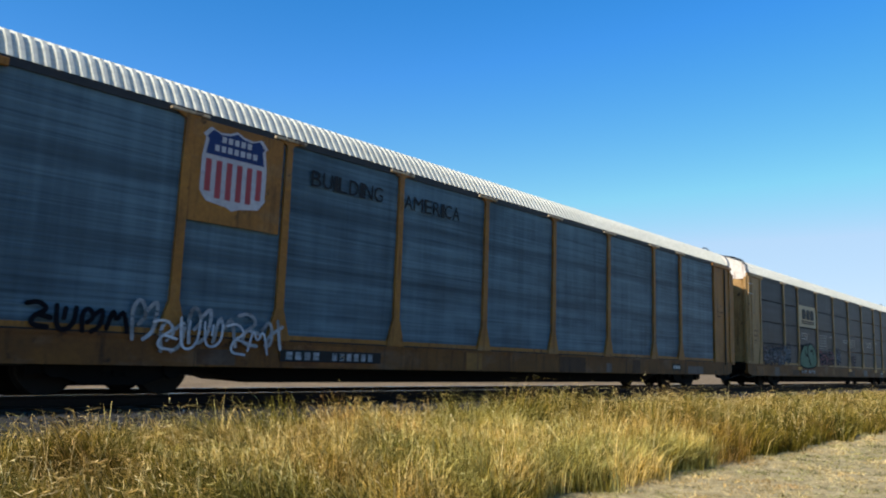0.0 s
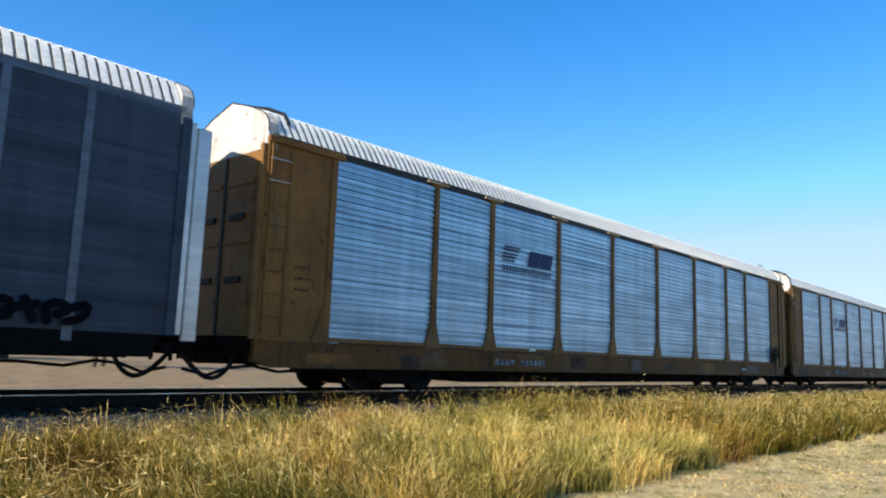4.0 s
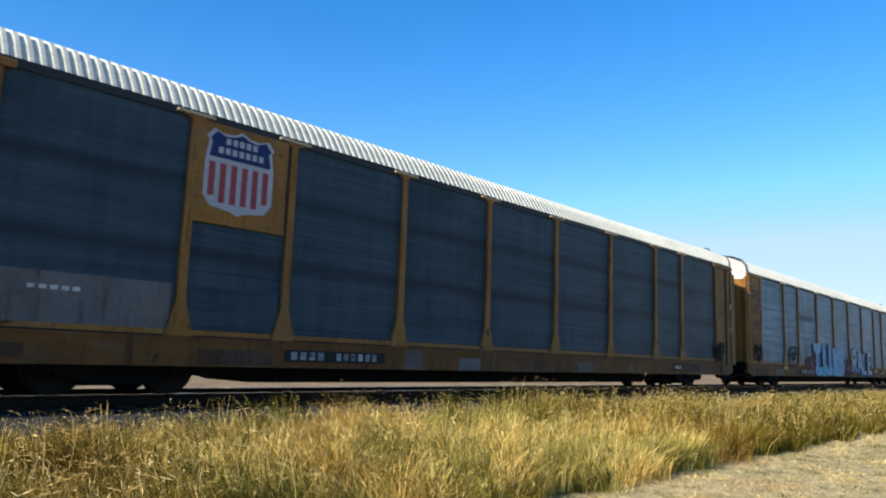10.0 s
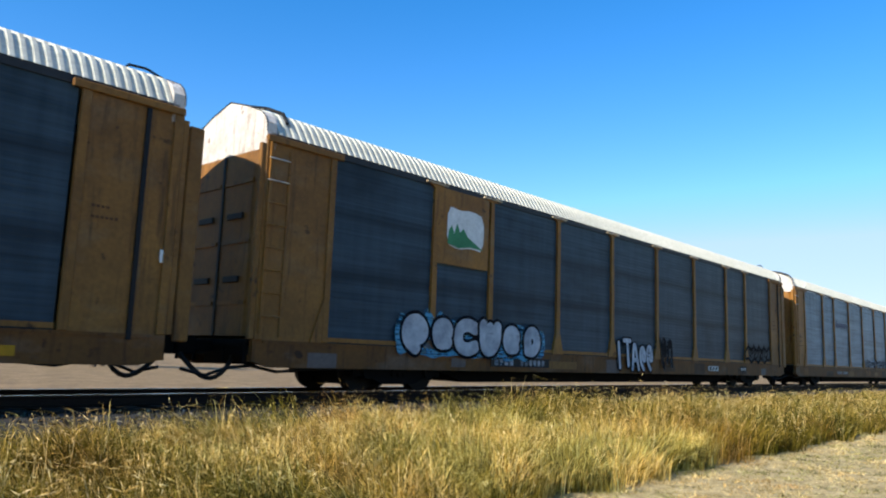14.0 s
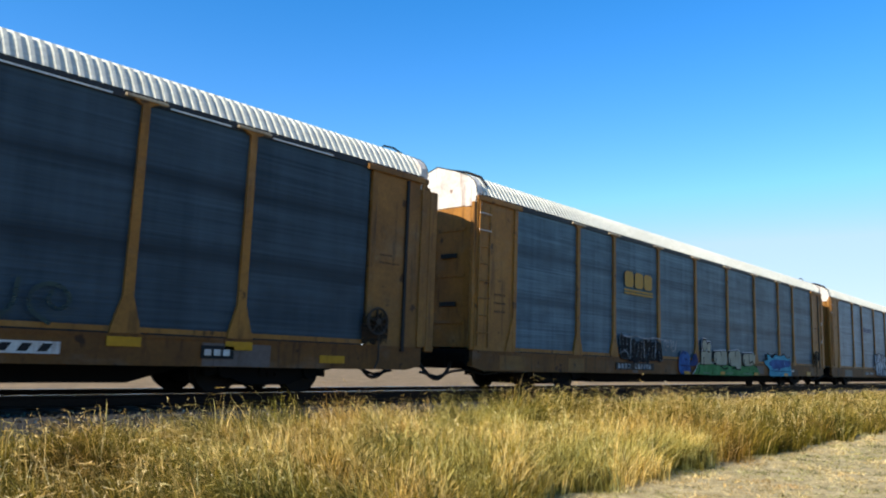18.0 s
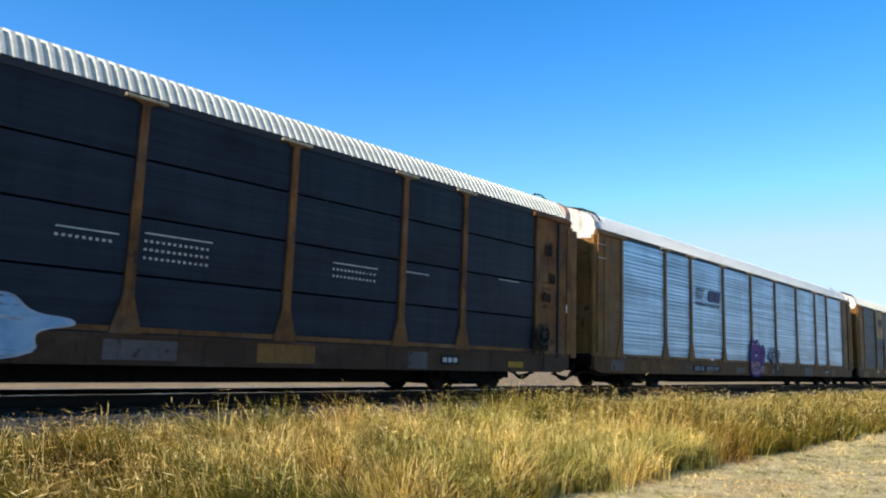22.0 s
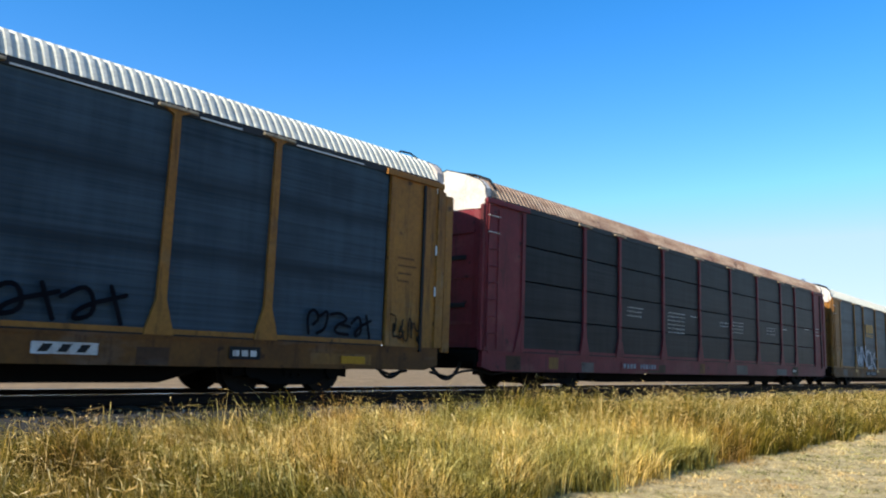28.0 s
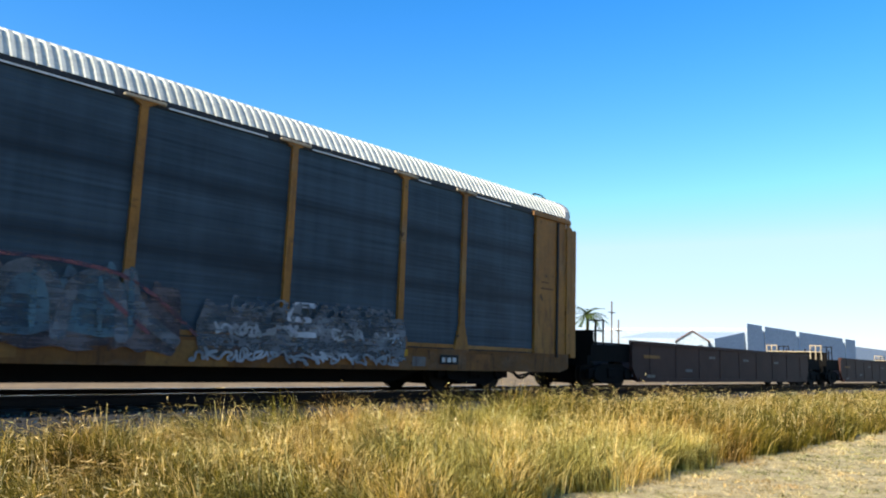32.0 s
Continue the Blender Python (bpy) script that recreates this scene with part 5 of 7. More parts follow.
        for i in range(5):
            row(squiggles(1, 47 + i), 0.65, 1.45, 1.05 + 0.6 * i, 1.55 + 0.6 * i, 0.10, "sp_brown", seed=47 + i, times=1, y=-1.355 - 0.004 * i)
    elif k == 9:
        shield(car, 4.9, 6.0, 3.0, 4.36, backing="ochre_brown")
        word(car, "letter", "We will", 1.85, 3.75, 2.4, 0.56, "navy", -1.31, 0.02)
        word(car, "letter", "deliver", 1.85, 3.0, 2.35, 0.56, "navy", -1.31, 0.02)
        row(squiggles(3, 50), 2.0, 3.7, 0.95, 1.6, 0.06, "sp_faint", times=2, seed=50)
        ink("graffiti", [[(10.9, 1.4), (11.9, 1.72), (12.3, 1.75)], [(11.0, 1.3), (11.7, 1.5)], [(11.3, 1.55), (11.9, 1.6)]], 0.035, "sp_mid", car, (0, -1.346, 0), 1)
        patch(car, 12.2, 16.0, 0.5, 1.2, "sp_lime", 51, 6, -1.343)
        row([GLYPHS["R"]] + squiggles(1, 52) + [GLYPHS["R"]], 12.5, 15.9, 0.5, 1.75, 0.38, "sp_royal", "sp_navy", 0.04, "sp_ice", seed=52, times=0, jump=0.06, label="blue and white block graffiti")
        row([GLYPHS["L"]] + squiggles(1, 54) + [GLYPHS["E"]] + squiggles(1, 55), 16.0, 20.5, 0.5, 1.75, 0.34, "sp_white", "sp_faint", 0.03, "sp_mid", seed=53, times=1, jump=0.1)
        ink("graffiti", [[(19.0, 1.9), (19.1, 1.8)], [(18.9, 1.98), (18.95, 1.85)]], 0.06, "sp_mid", car, (0, -1.35, 0), 1)
    elif k == 10:
        plate(car, "logo_board", 4.5, 6.28, 2.75, 4.45, "ochre", -1.312, "ochre board", 0.012)
        base = part("logo", mesh_of("hill_mark", lambda bm: prism(bm, rounded([(0, 0.12), (0.02, 0.98), (0.45, 0.92), (0.85, 0.98), (1.3, 0.88), (1.28, 0.05), (0.8, 0.1), (0.4, 0.02)], 1), -0.004, 0)), "white", car, (4.8, -1.326, 3.1), "white flag-shaped mark with a green hill")
        part("logo_hill", mesh_of("hill", lambda bm: prism(bm, [(0.02, 0.12), (0.06, 0.42), (0.16, 0.55), (0.24, 0.36), (0.34, 0.62), (0.44, 0.42), (0.56, 0.52), (0.72, 0.34), (1.0, 0.22), (1.26, 0.1), (0.8, 0.12), (0.4, 0.05)], -0.004, 0)), "green", base, (0, -0.006, 0))
        patch(car, 3.35, 8.65, 0.66, 1.72, "sp_haze", 60, 7, -1.3435)
        loop = [[(0.75, 0.2), (0.25, 0.15), (0.15, 0.75), (0.6, 0.9), (0.85, 0.6), (0.6, 0.45)]]
        row(squiggles(1, 61) + [loop, GLYPHS["C"]] + squiggles(1, 62) + [loop] + [[[(0.2, 0.15), (0.15, 0.8), (0.6, 0.95), (0.9, 0.5), (0.6, 0.1), (0.2, 0.15)]]], 3.5, 8.5, 0.74, 1.62, 0.30, "sp_white", "sp_black", 0.07, "", seed=61, times=2, jump=0.05, label="white bubble graffiti edged in black")
        row([GLYPHS["I"], GLYPHS["T"], GLYPHS["A"]] + squiggles(2, 63), 12.3, 14.7, 0.55, 1.4, 0.13, "sp_white", "sp_black", 0.05, seed=63, times=1, jump=0.08, lean=-0.1)
        bumps = [(22.55 + 2.6 * u + 0.16 * math.sin(9 * math.pi * u), 1.38 + 0.30 * abs(math.sin(4.5 * math.pi * u))) for u in (j / 18 for j in range(19))]
        belly = [(25.15 - 2.6 * u, 1.02 + 0.10 * math.sin(7 * math.pi * u)) for u in (j / 14 for j in range(15))]
        ink("graffiti_stroke", [bumps + [(25.3, 1.2)] + belly + [(22.45, 1.2), (22.55, 1.38)]], 0.11, "sp_black", car, (0, -1.346, 0), 1)
        row(squiggles(4, 64), 22.8, 25.0, 1.1, 1.55, 0.07, "sp_black", times=2, seed=64, y=-1.352)
        row(squiggles(2, 65), 15.2, 16.0, 0.6, 1.7, 0.12, "sp_black", "sp_faint", 0.03, seed=65)
    elif k == 11:
        word_bars(car, 6.75, 3.0, 2.1, 0.32)
        row(squiggles(6, 70), 12.6, 18.0, 0.9, 1.45, 0.16, "sp_faint", seed=70, jump=0.1)
        row(squiggles(8, 71), 18.5, 25.2, 0.9, 1.4, 0.16, "sp_faint", seed=71, jump=0.1)
    elif k == 12:
        row(squiggles(4, 72), 3, 6, 1.0, 1.6, 0.05, "sp_faint", times=2, seed=72)
        row(squiggles(4, 73), 17.2, 20.0, 0.95, 1.6, 0.06, "sp_olive", times=2, seed=73)
    elif k == 13:
        block_mark(car, 7.05, 8.8, 2.8, 3.5, "gold")
        wild(car, 6.7, 9.4, 0.75, 1.55, 4, "sp_black", 0.16, "sp_black", "sp_faint", 74)
        ink("graffiti_edge", [[(6.7, 1.55), (7.2, 1.5), (7.6, 1.56), (8.2, 1.48), (8.8, 1.55), (9.5, 1.5)], [(7.3, 1.5), (7.25, 0.85)], [(8.1, 1.45), (8.15, 0.9)], [(8.9, 1.45), (8.85, 0.9)], [(6.6, 1.0), (7.0, 1.12), (7.2, 0.85)]], 0.04, "sp_mid", car, (0, -1.386, 0), 1)
        row(squiggles(2, 75), 9.5, 10.5, 1.15, 1.55, 0.05, "sp_mid", times=2, seed=75)
        sheet = lambda name, pts, material, y, soften=1: part(name, mesh_of(("sheet13", name, pts[0], pts[1]), lambda bm: prism(bm, rounded(pts, soften), -0.003, 0)), material, car, (0, y, 0))
        sheet("graffiti", [(10.65, 0.42), (10.66, 1.0), (10.9, 1.2), (11.16, 1.2), (11.42, 1.15), (11.56, 0.92), (11.5, 0.8), (11.6, 0.42)], "sp_royal", -1.346, 2)
        sheet("graffiti_fill", [(11.48, 0.8), (11.7, 0.92), (11.8, 1.1), (12.0, 1.15), (12.2, 0.98), (12.15, 0.8), (11.95, 0.72), (11.6, 0.7)], "sp_navy", -1.3455, 2)
        ink("graffiti_line", [[(10.8, 1.1), (11.0, 1.2), (11.2, 1.1)], [(10.75, 0.72), (11.5, 0.70)], [(11.1, 0.95), (11.3, 0.9)]], 0.06, "sp_navy", car, (0, -1.353, 0), 1)
        sheet("graffiti_ground", [(11.76, 0.41), (11.95, 0.56), (12.15, 0.78), (12.4, 0.80), (13.3, 0.83), (13.5, 0.81), (14.3, 0.85), (14.85, 0.76), (15.6, 0.84), (16.35, 0.78), (17.1, 0.82), (17.75, 0.85), (18.05, 0.6), (18.2, 0.41)], "sp_grass", -1.351, 1)
        ink("graffiti_edge", [[(11.7, 0.43), (11.95, 0.57), (12.15, 0.8), (12.35, 0.82)], [(13.3, 0.86), (13.5, 0.84)]], 0.035, "sp_white", car, (0, -1.356, 0), 1)
        ink("graffiti_line", [[(12.2, 0.74), (12.3, 0.6), (12.15, 0.45)], [(13.45, 0.62), (13.4, 0.45)], [(14.1, 0.76), (14.5, 0.62), (14.85, 0.70)], [(15.5, 0.72), (15.8, 0.62), (16.1, 0.64)], [(16.1, 0.5), (16.15, 0.44)], [(16.9, 0.72), (17.0, 0.62)], [(17.4, 0.9), (17.55, 0.78), (17.85, 0.76)], [(17.75, 0.5), (17.85, 0.44)]], 0.05, "sp_black", car, (0, -1.3555, 0), 1)
        ink("graffiti_lick", [[(12.6, 0.5), (13.2, 0.46)], [(13.7, 0.5), (13.8, 0.44)], [(14.7, 0.48), (15.3, 0.5)], [(16.4, 0.5), (17.2, 0.47)]], 0.05, "sp_sage", car, (0, -1.3545, 0), 1)
        blocks = [[(12.44, 1.22), (13.31, 1.26), (13.3, 0.80), (12.44, 0.78)],
                  [(13.55, 1.25), (14.1, 1.27), (14.64, 1.30), (14.76, 1.18), (14.75, 0.84), (14.6, 0.78), (13.56, 0.80)],
                  [(14.92, 1.29), (15.56, 1.32), (15.89, 1.35), (16.14, 1.22), (16.16, 0.78), (16.0, 0.66), (15.74, 0.65), (15.6, 0.77), (14.94, 0.77)],
                  [(16.34, 1.25), (16.98, 1.26), (17.43, 1.28), (17.66, 1.16), (17.6, 0.88), (17.3, 0.8), (16.36, 0.79)]]
        slits = [(12.62, 1.04), (13.70, 1.03), (15.05, 1.05), (16.46, 1.05)]
        for n, block in enumerate(blocks):
            sheet("graffiti_shade", [(x - 0.09, z + (0.03 if z > 1 else -0.02)) for x, z in block], "sp_black", -1.3565, 0)
            sheet("graffiti_fill", block, "sp_sand", -1.361, 0 if n == 0 else 1)
            x, z = slits[n]
            ink("graffiti_slit", [[(x, z), (x + 0.02, 0.72)]], 0.09, "sp_black", car, (0, -1.3655, 0), 0)
            ink("graffiti_edge", [[(p - 0.05, q + 0.045) for p, q in block[:4 if n else 2]]], 0.035, "sp_white", car, (0, -1.3655, 0), 0)
        ink("graffiti_line", [[(14.12, 1.28), (14.2, 1.1)], [(15.54, 1.31), (15.6, 1.12)], [(16.97, 1.24), (16.95, 1.0), (17.05, 0.86), (17.25, 0.98), (17.42, 0.95), (17.38, 0.82)]], 0.055, "sp_black", car, (0, -1.3655, 0), 1)
        for x, z, rad in ((12.72, 1.45, 0.19), (13.08, 1.40, 0.15)):
            for paint, grow, y in (("sp_white", 0.085, -1.3565), ("sp_black", 0.05, -1.361), ("sp_sand", 0.0, -1.3655)):
                part("graffiti_ball", mesh_of(("ball", rad, grow), lambda bm: disc(bm, 0, -0.003, 0, 0, rad + grow, 18)), paint, car, (x, y - (0.001 if rad < 0.18 else 0), z))
        # cyan piece with jagged top and a dark blue heart
        sheet("graffiti_shade", [(18.72, 1.08), (19.0, 1.08), (19.04, 1.28), (19.15, 1.38), (19.71, 1.17), (19.97, 1.36), (20.53, 1.31), (20.7, 1.29), (21.19, 1.40), (21.68, 1.17), (21.9, 1.29), (22.08, 0.98), (20.0, 0.8)], "sp_black", -1.341, 0)
        sheet("graffiti", [(18.74, 1.03), (18.79, 0.88), (19.15, 0.8), (19.4, 0.65), (19.16, 0.41), (20.57, 0.40), (22.13, 0.42), (22.14, 0.57), (22.02, 0.99), (21.89, 1.23), (21.68, 1.12), (21.19, 1.34), (20.67, 1.24), (20.53, 1.27), (19.99, 1.3), (19.71, 1.11), (19.17, 1.32), (19.07, 1.25), (19.16, 1.08), (18.98, 1.04)], "sp_aqua", -1.346, 1)
        sheet("graffiti_fill", [(19.32, 1.01), (19.97, 1.11), (20.5, 1.1), (21.37, 1.1), (22.01, 1.09), (22.03, 0.83), (20.72, 0.75), (20.54, 0.62), (19.72, 0.68), (19.3, 0.86)], "sp_royal", -1.351, 1)
        ink("graffiti_lick", [[(20.6, 0.78), (20.65, 0.5)], [(21.1, 1.05), (21.12, 0.85)], [(21.3, 0.8), (21.35, 0.66), (21.6, 0.68)], [(19.4, 0.82), (19.6, 0.74)], [(20.0, 1.2), (20.5, 1.18)], [(21.8, 1.14), (21.9, 1.2)], [(19.9, 0.68), (20.3, 0.7)]], 0.05, "sp_cyan", car, (0, -1.356, 0), 0)
        ink("graffiti_line", [[(19.3, 0.64), (20.3, 0.60), (21.2, 0.62), (22.1, 0.60)], [(19.9, 0.55), (20.1, 0.46)], [(20.7, 0.5), (20.5, 0.44)]], 0.03, "sp_navy", car, (0, -1.3575, 0), 0)
        for x, w, z in ((11.0, 0.45, 0.43), (14.11, 0.38, 0.44), (17.5, 0.4, 0.43), (21.05, 0.5, 0.43)):
            plate(car, "reflector", x, x + w, z, z + 0.1, "reflector", -1.37)
        plate(car, "reflector", 24.42, 24.95, 0.46, 0.62, "reflector", -1.322)
    elif k == 14:
        word_bars(car, 6.35, 3.0, 2.25, 0.36)
        row(of("VRHS"), 9.05, 11.75, 0.5, 1.78, 0.24, "sp_white", "sp_black", 0.075, "", "sp_black", (-0.1, 0.02), seed=80, times=1, jump=0.05, label="silver bubble lettering edged in black")
        for x in (8.75, 11.92, 16.1):
            dot = part("graffiti", mesh_of("dot_rim", lambda bm: disc(bm, 0, -0.003, 0, 0, 0.17, 14)), "sp_black", car, (x, -1.346, 1.0))
            part("graffiti_fill", mesh_of("dot", lambda bm: disc(bm, 0, -0.003, 0, 0, 0.1, 14)), "sp_white", dot, (0, -0.005, 0))
        row(of("BLiNK"), 12.15, 15.95, 0.48, 1.85, 0.30, "sp_white", "sp_black", 0.08, "", "sp_black", (-0.1, 0.02), seed=81, times=1, jump=0.05, label="silver bubble lettering edged in black")
        row(of("TINK"), 16.7, 19.5, 0.5, 1.8, 0.16, "sp_faint", "sp_black", 0.07, "sp_mid", seed=82, times=0, jump=0.08, round_ends=False)
        ink("graffiti_edge", [[(16.6, 1.86), (17.6, 1.9), (18.2, 1.8), (18.9, 1.9), (19.6, 1.75)], [(16.7, 0.55), (17.4, 0.5), (18.6, 0.55), (19.4, 0.6)]], 0.035, "sp_mid", car, (0, -1.384, 0), 1)
        ink("graffiti", [[(23.0, 1.9), (22.95, 1.3), (23.3, 0.95), (24.2, 0.98), (24.7, 1.4), (24.6, 1.75), (23.9, 1.7), (23.3, 1.95), (23.0, 1.9)], [(23.5, 1.5), (23.7, 1.6), (23.8, 1.45)], [(24.0, 1.3), (24.3, 1.4)]], 0.06, "sp_faint", car, (0, -1.346, 0), 2)
    elif k == 15:
        shield(car, 4.77, 5.85, 2.95, 4.36, "black", "ochre_rust")
        for i, (x, z, w, h) in enumerate(((0.35, 3.5, 0.3, 0.35), (0.9, 3.15, 0.35, 0.25), (0.5, 2.5, 0.3, 0.5), (0.85, 1.9, 0.4, 0.35), (0.3, 1.5, 0.3, 0.45), (1.1, 1.2, 0.35, 0.3), (25.9, 3.4, 0.3, 0.4), (26.1, 2.7, 0.25, 0.3), (25.8, 2.2, 0.35, 0.3))):
            patch(car, x, x + w, z, z + h, "sp_grease", 170 + i, 3)
        body = [(0, 0.1), (0.0, 0.7), (0.35, 1.0), (0.6, 1.3), (0.9, 1.02), (1.6, 1.0), (1.95, 1.08), (2.15, 1.4), (2.3, 0.95), (2.7, 1.0), (3.1, 0.85), (3.5, 0.9), (3.75, 0.65), (4.3, 0.6), (4.35, 0.5), (3.8, 0.42), (3.9, 0.1), (2.4, -0.05), (1.0, 0.0)]
        edge = part("graffiti", mesh_of("ice_edge", lambda bm: prism(bm, rounded([(2.1 + (x - 2.1) * 1.03, 0.6 + (z - 0.6) * 1.08) for x, z in body]), -0.003, 0)), "sp_white", car, (9.9, -1.345, 0.46), "ice-blue sprayed throw-up with white edges")
        part("graffiti_fill", mesh_of("ice", lambda bm: prism(bm, rounded(body), -0.003, 0)), "sp_ice", edge, (0, -0.005, 0))
        ink("graffiti_line", [[(0.35, 0.5), (0.8, 0.35), (0.9, 0.6), (0.5, 0.7)], [(2.1, 1.1), (2.2, 0.5), (2.05, 0.1)], [(2.4, 0.85), (2.55, 0.3), (3.2, 0.3)], [(3.3, 0.85), (3.2, 0.6), (3.7, 0.55)], [(0.2, 0.3), (1.7, 0.32)]], 0.05, "sp_white", edge, (0, -0.0105, 0), 2)
    elif k == 17:
        plate(car, "logo_board", 4.5, 6.28, 2.8, 4.45, "ochre_pale", -1.312, "cream board", 0.012)
        block_mark(car, 4.95, 6.0, 3.36, 3.98, "black", 1)
        row(squiggles(3, 90), 6.4, 7.3, 0.95, 1.7, 0.05, "sp_black", times=2, seed=90)
        row(squiggles(2, 91), 7.2, 9.0, 0.9, 1.8, 0.36, "sp_mid", "sp_black", 0.05, "", "sp_black", (-0.12, 0.05), seed=91, times=2)
        row(squiggles(2, 92), 9.1, 10.6, 0.95, 1.8, 0.34, "sp_mid", "sp_black", 0.05, seed=92, times=2)
        patch(car, 12.1, 16.4, 0.52, 1.6, "sp_mid", 93, 6, -1.3435)
        row([GLYPHS["C"]] + squiggles(3, 94) + [[[(0.2, 0.1), (0.2, 0.9), (0.8, 0.75), (0.8, 0.25), (0.2, 0.1)]]], 12.1, 16.5, 0.55, 1.95, 0.42, "sp_mid", "sp_white", 0.04, "", "sp_black", (-0.16, 0.06), seed=94, times=2, jump=0.06, label="grey bubble graffiti with black shadow")
        ink("graffiti_line", [[(13.3, 1.6), (13.9, 1.85), (14.2, 1.5)], [(14.8, 0.7), (15.2, 1.4), (15.4, 1.5)], [(12.9, 1.25), (13.3, 1.3)], [(14.0, 1.1), (14.2, 0.95)]], 0.09, "sp_black", car, (0, -1.389, 0), 2)
        row(squiggles(4, 95), 17.2, 19.6, 0.95, 1.5, 0.08, "sp_olive", times=2, seed=95)
        row([[[(0.7, 0.0), (0.75, 0.9), (0.2, 0.9), (0.25, 0.5), (0.7, 0.55)]]] + squiggles(3, 96), 20.9, 22.7, 0.78, 1.6, 0.16, "sp_ice", "sp_mid", 0.05, "", "sp_faint", seed=96, times=2, jump=0.1)
        for paint, grow, y in (("sp_white", 0.12, -1.346), ("sp_black", 0.0, -1.357)):
            ink("graffiti", [[(23.75, 1.4), (24.55, 1.42)], [(24.2, 1.4), (24.15, 0.85)]], 0.46 + grow, paint, car, (0, y, 0), 0, "black bubble shapes edged in white", True)
            part("graffiti", mesh_of(("bubble", grow), lambda bm: disc(bm, 0, -0.003, 0, 0, 0.33 + grow / 2, 18)), paint, car, (25.05, y - 0.007, 1.3))
        part("graffiti_spot", mesh_of("bubble_eye", lambda bm: disc(bm, 0, -0.003, 0, 0, 0.07, 12)), "sp_white", car, (25.05, -1.37, 1.33))
        plate(car, "paper_scrap", 24.0, 24.4, 0.6, 0.75, "patch_grey", -1.362)
    elif k == 18:
        round_mark(car, 1.02, 3.8)
        row(squiggles(4, 100), 2.4, 4.1, 0.95, 1.3, 0.04, "sp_faint", times=2, seed=100)
        row(squiggles(3, 101), 12.6, 14.4, 0.9, 1.35, 0.04, "sp_faint", times=2, seed=101)
    elif k == 19:
        bumps = [(12.55 + 2.1 * u + 0.12 * math.sin(8 * math.pi * u), 1.5 + 0.22 * abs(math.sin(3.5 * math.pi * u))) for u in (j / 14 for j in range(15))]
        ink("graffiti", [bumps + [(14.75, 1.2), (14.6, 0.95), (13.4, 1.0), (12.6, 0.92), (12.6, 1.3)], [(13.0, 1.4), (13.2, 1.15), (13.5, 1.4)], [(13.8, 1.2), (14.3, 1.25)]], 0.06, "sp_black", car, (0, -1.346, 0), 1)
        row(squiggles(4, 102), 10.2, 12.0, 0.9, 1.55, 0.07, "sp_black", times=2, seed=102)
        row(squiggles(5, 103), 15.4, 20.2, 1.0, 1.6, 0.07, "sp_black", times=2, seed=103)
        row(squiggles(3, 104), 23.5, 25.1, 1.0, 1.5, 0.06, "sp_black", times=2, seed=104)
    elif k == 21:
        block_mark(car, 6.9, 8.5, 2.75, 3.5, "gold")
        row([GLYPHS["W"], GLYPHS["N"], GLYPHS["C"], GLYPHS["K"]], 4.55, 8.75, 0.88, 2.05, 0.17, "sp_white", times=1, seed=105, jump=0.12, lean=-0.12, label="loose white sprayed scrawl")
        ink("graffiti", [[(4.6, 2.1), (4.9, 1.6)], [(6.6, 1.75), (7.2, 1.8)], [(8.1, 1.65), (8.9, 1.5)]], 0.12, "sp_mid", car, (0, -1.378, 0), 1)
        for i, (paint, thick) in enumerate((("sp_white", 0.05), ("sp_mid", 0.04), ("sp_mid", 0.03))):
            strokes(car, 23.6 + 0.1 * i, 25.0 + 0.1 * i, 1.25, 1.95, 7, paint, 106 + i, thick)
    elif k == 22:
        round_mark(car, 1.02, 3.8)
        row(squiggles(3, 110), 1.9, 3.0, 0.85, 1.5, 0.07, "sp_mid", times=2, seed=110)
        patch(car, 3.1, 7.0, 0.65, 1.8, "sp_faint", 111, 6)
        row(squiggles(5, 112), 3.2, 7.0, 0.72, 1.8, 0.2, "sp_mauve", "sp_faint", 0.035, seed=112, jump=0.12)
        row(squiggles(6, 113), 7.1, 11.8, 0.85, 1.6, 0.09, "sp_faint", times=1, seed=113, jump=0.15)
        patch(car, 7.2, 11.6, 0.6, 1.3, "sp_teal", 114, 6)
        patch(car, 12.0, 15.9, 0.55, 1.75, "sp_mauve", 115, 7)
        patch(car, 12.3, 15.2, 0.8, 1.9, "sp_teal", 119, 5, -1.343)
        arcs = lambda x, w, h: [(x, 0.75), (x + 0.1 * w, 0.75 + 0.8 * h), (x + 0.5 * w, 0.75 + h), (x + 0.9 * w, 0.75 + 0.8 * h), (x + w, 0.75)]
        ink("graffiti", [arcs(12.2, 1.0, 0.9), arcs(13.2, 0.9, 1.05), arcs(14.1, 0.9, 1.0), [(15.0, 1.85), (15.2, 1.2), (15.9, 0.75)]], 0.2, "sp_faint", car, (0, -1.349, 0), 2, "faded pale arched graffiti")
        ink("graffiti_edge", [[(12.0, 0.8), (12.2, 1.6), (12.9, 1.9), (14.6, 1.85), (15.3, 1.6), (16.2, 0.9)], [(14.6, 1.5), (15.4, 0.9)]], 0.06, "sp_rose", car, (0, -1.360, 0), 2)
        ink("graffiti_line", [[(13.0, 1.6), (13.1, 0.9)], [(13.7, 1.7), (13.75, 0.85)], [(14.6, 1.7), (14.65, 0.9)], [(15.05, 1.8), (15.1, 1.0)]], 0.09, "sp_teal", car, (0, -1.366, 0), 1)
        patch(car, 16.2, 20.9, 0.55, 1.6, "sp_faint", 120, 8)
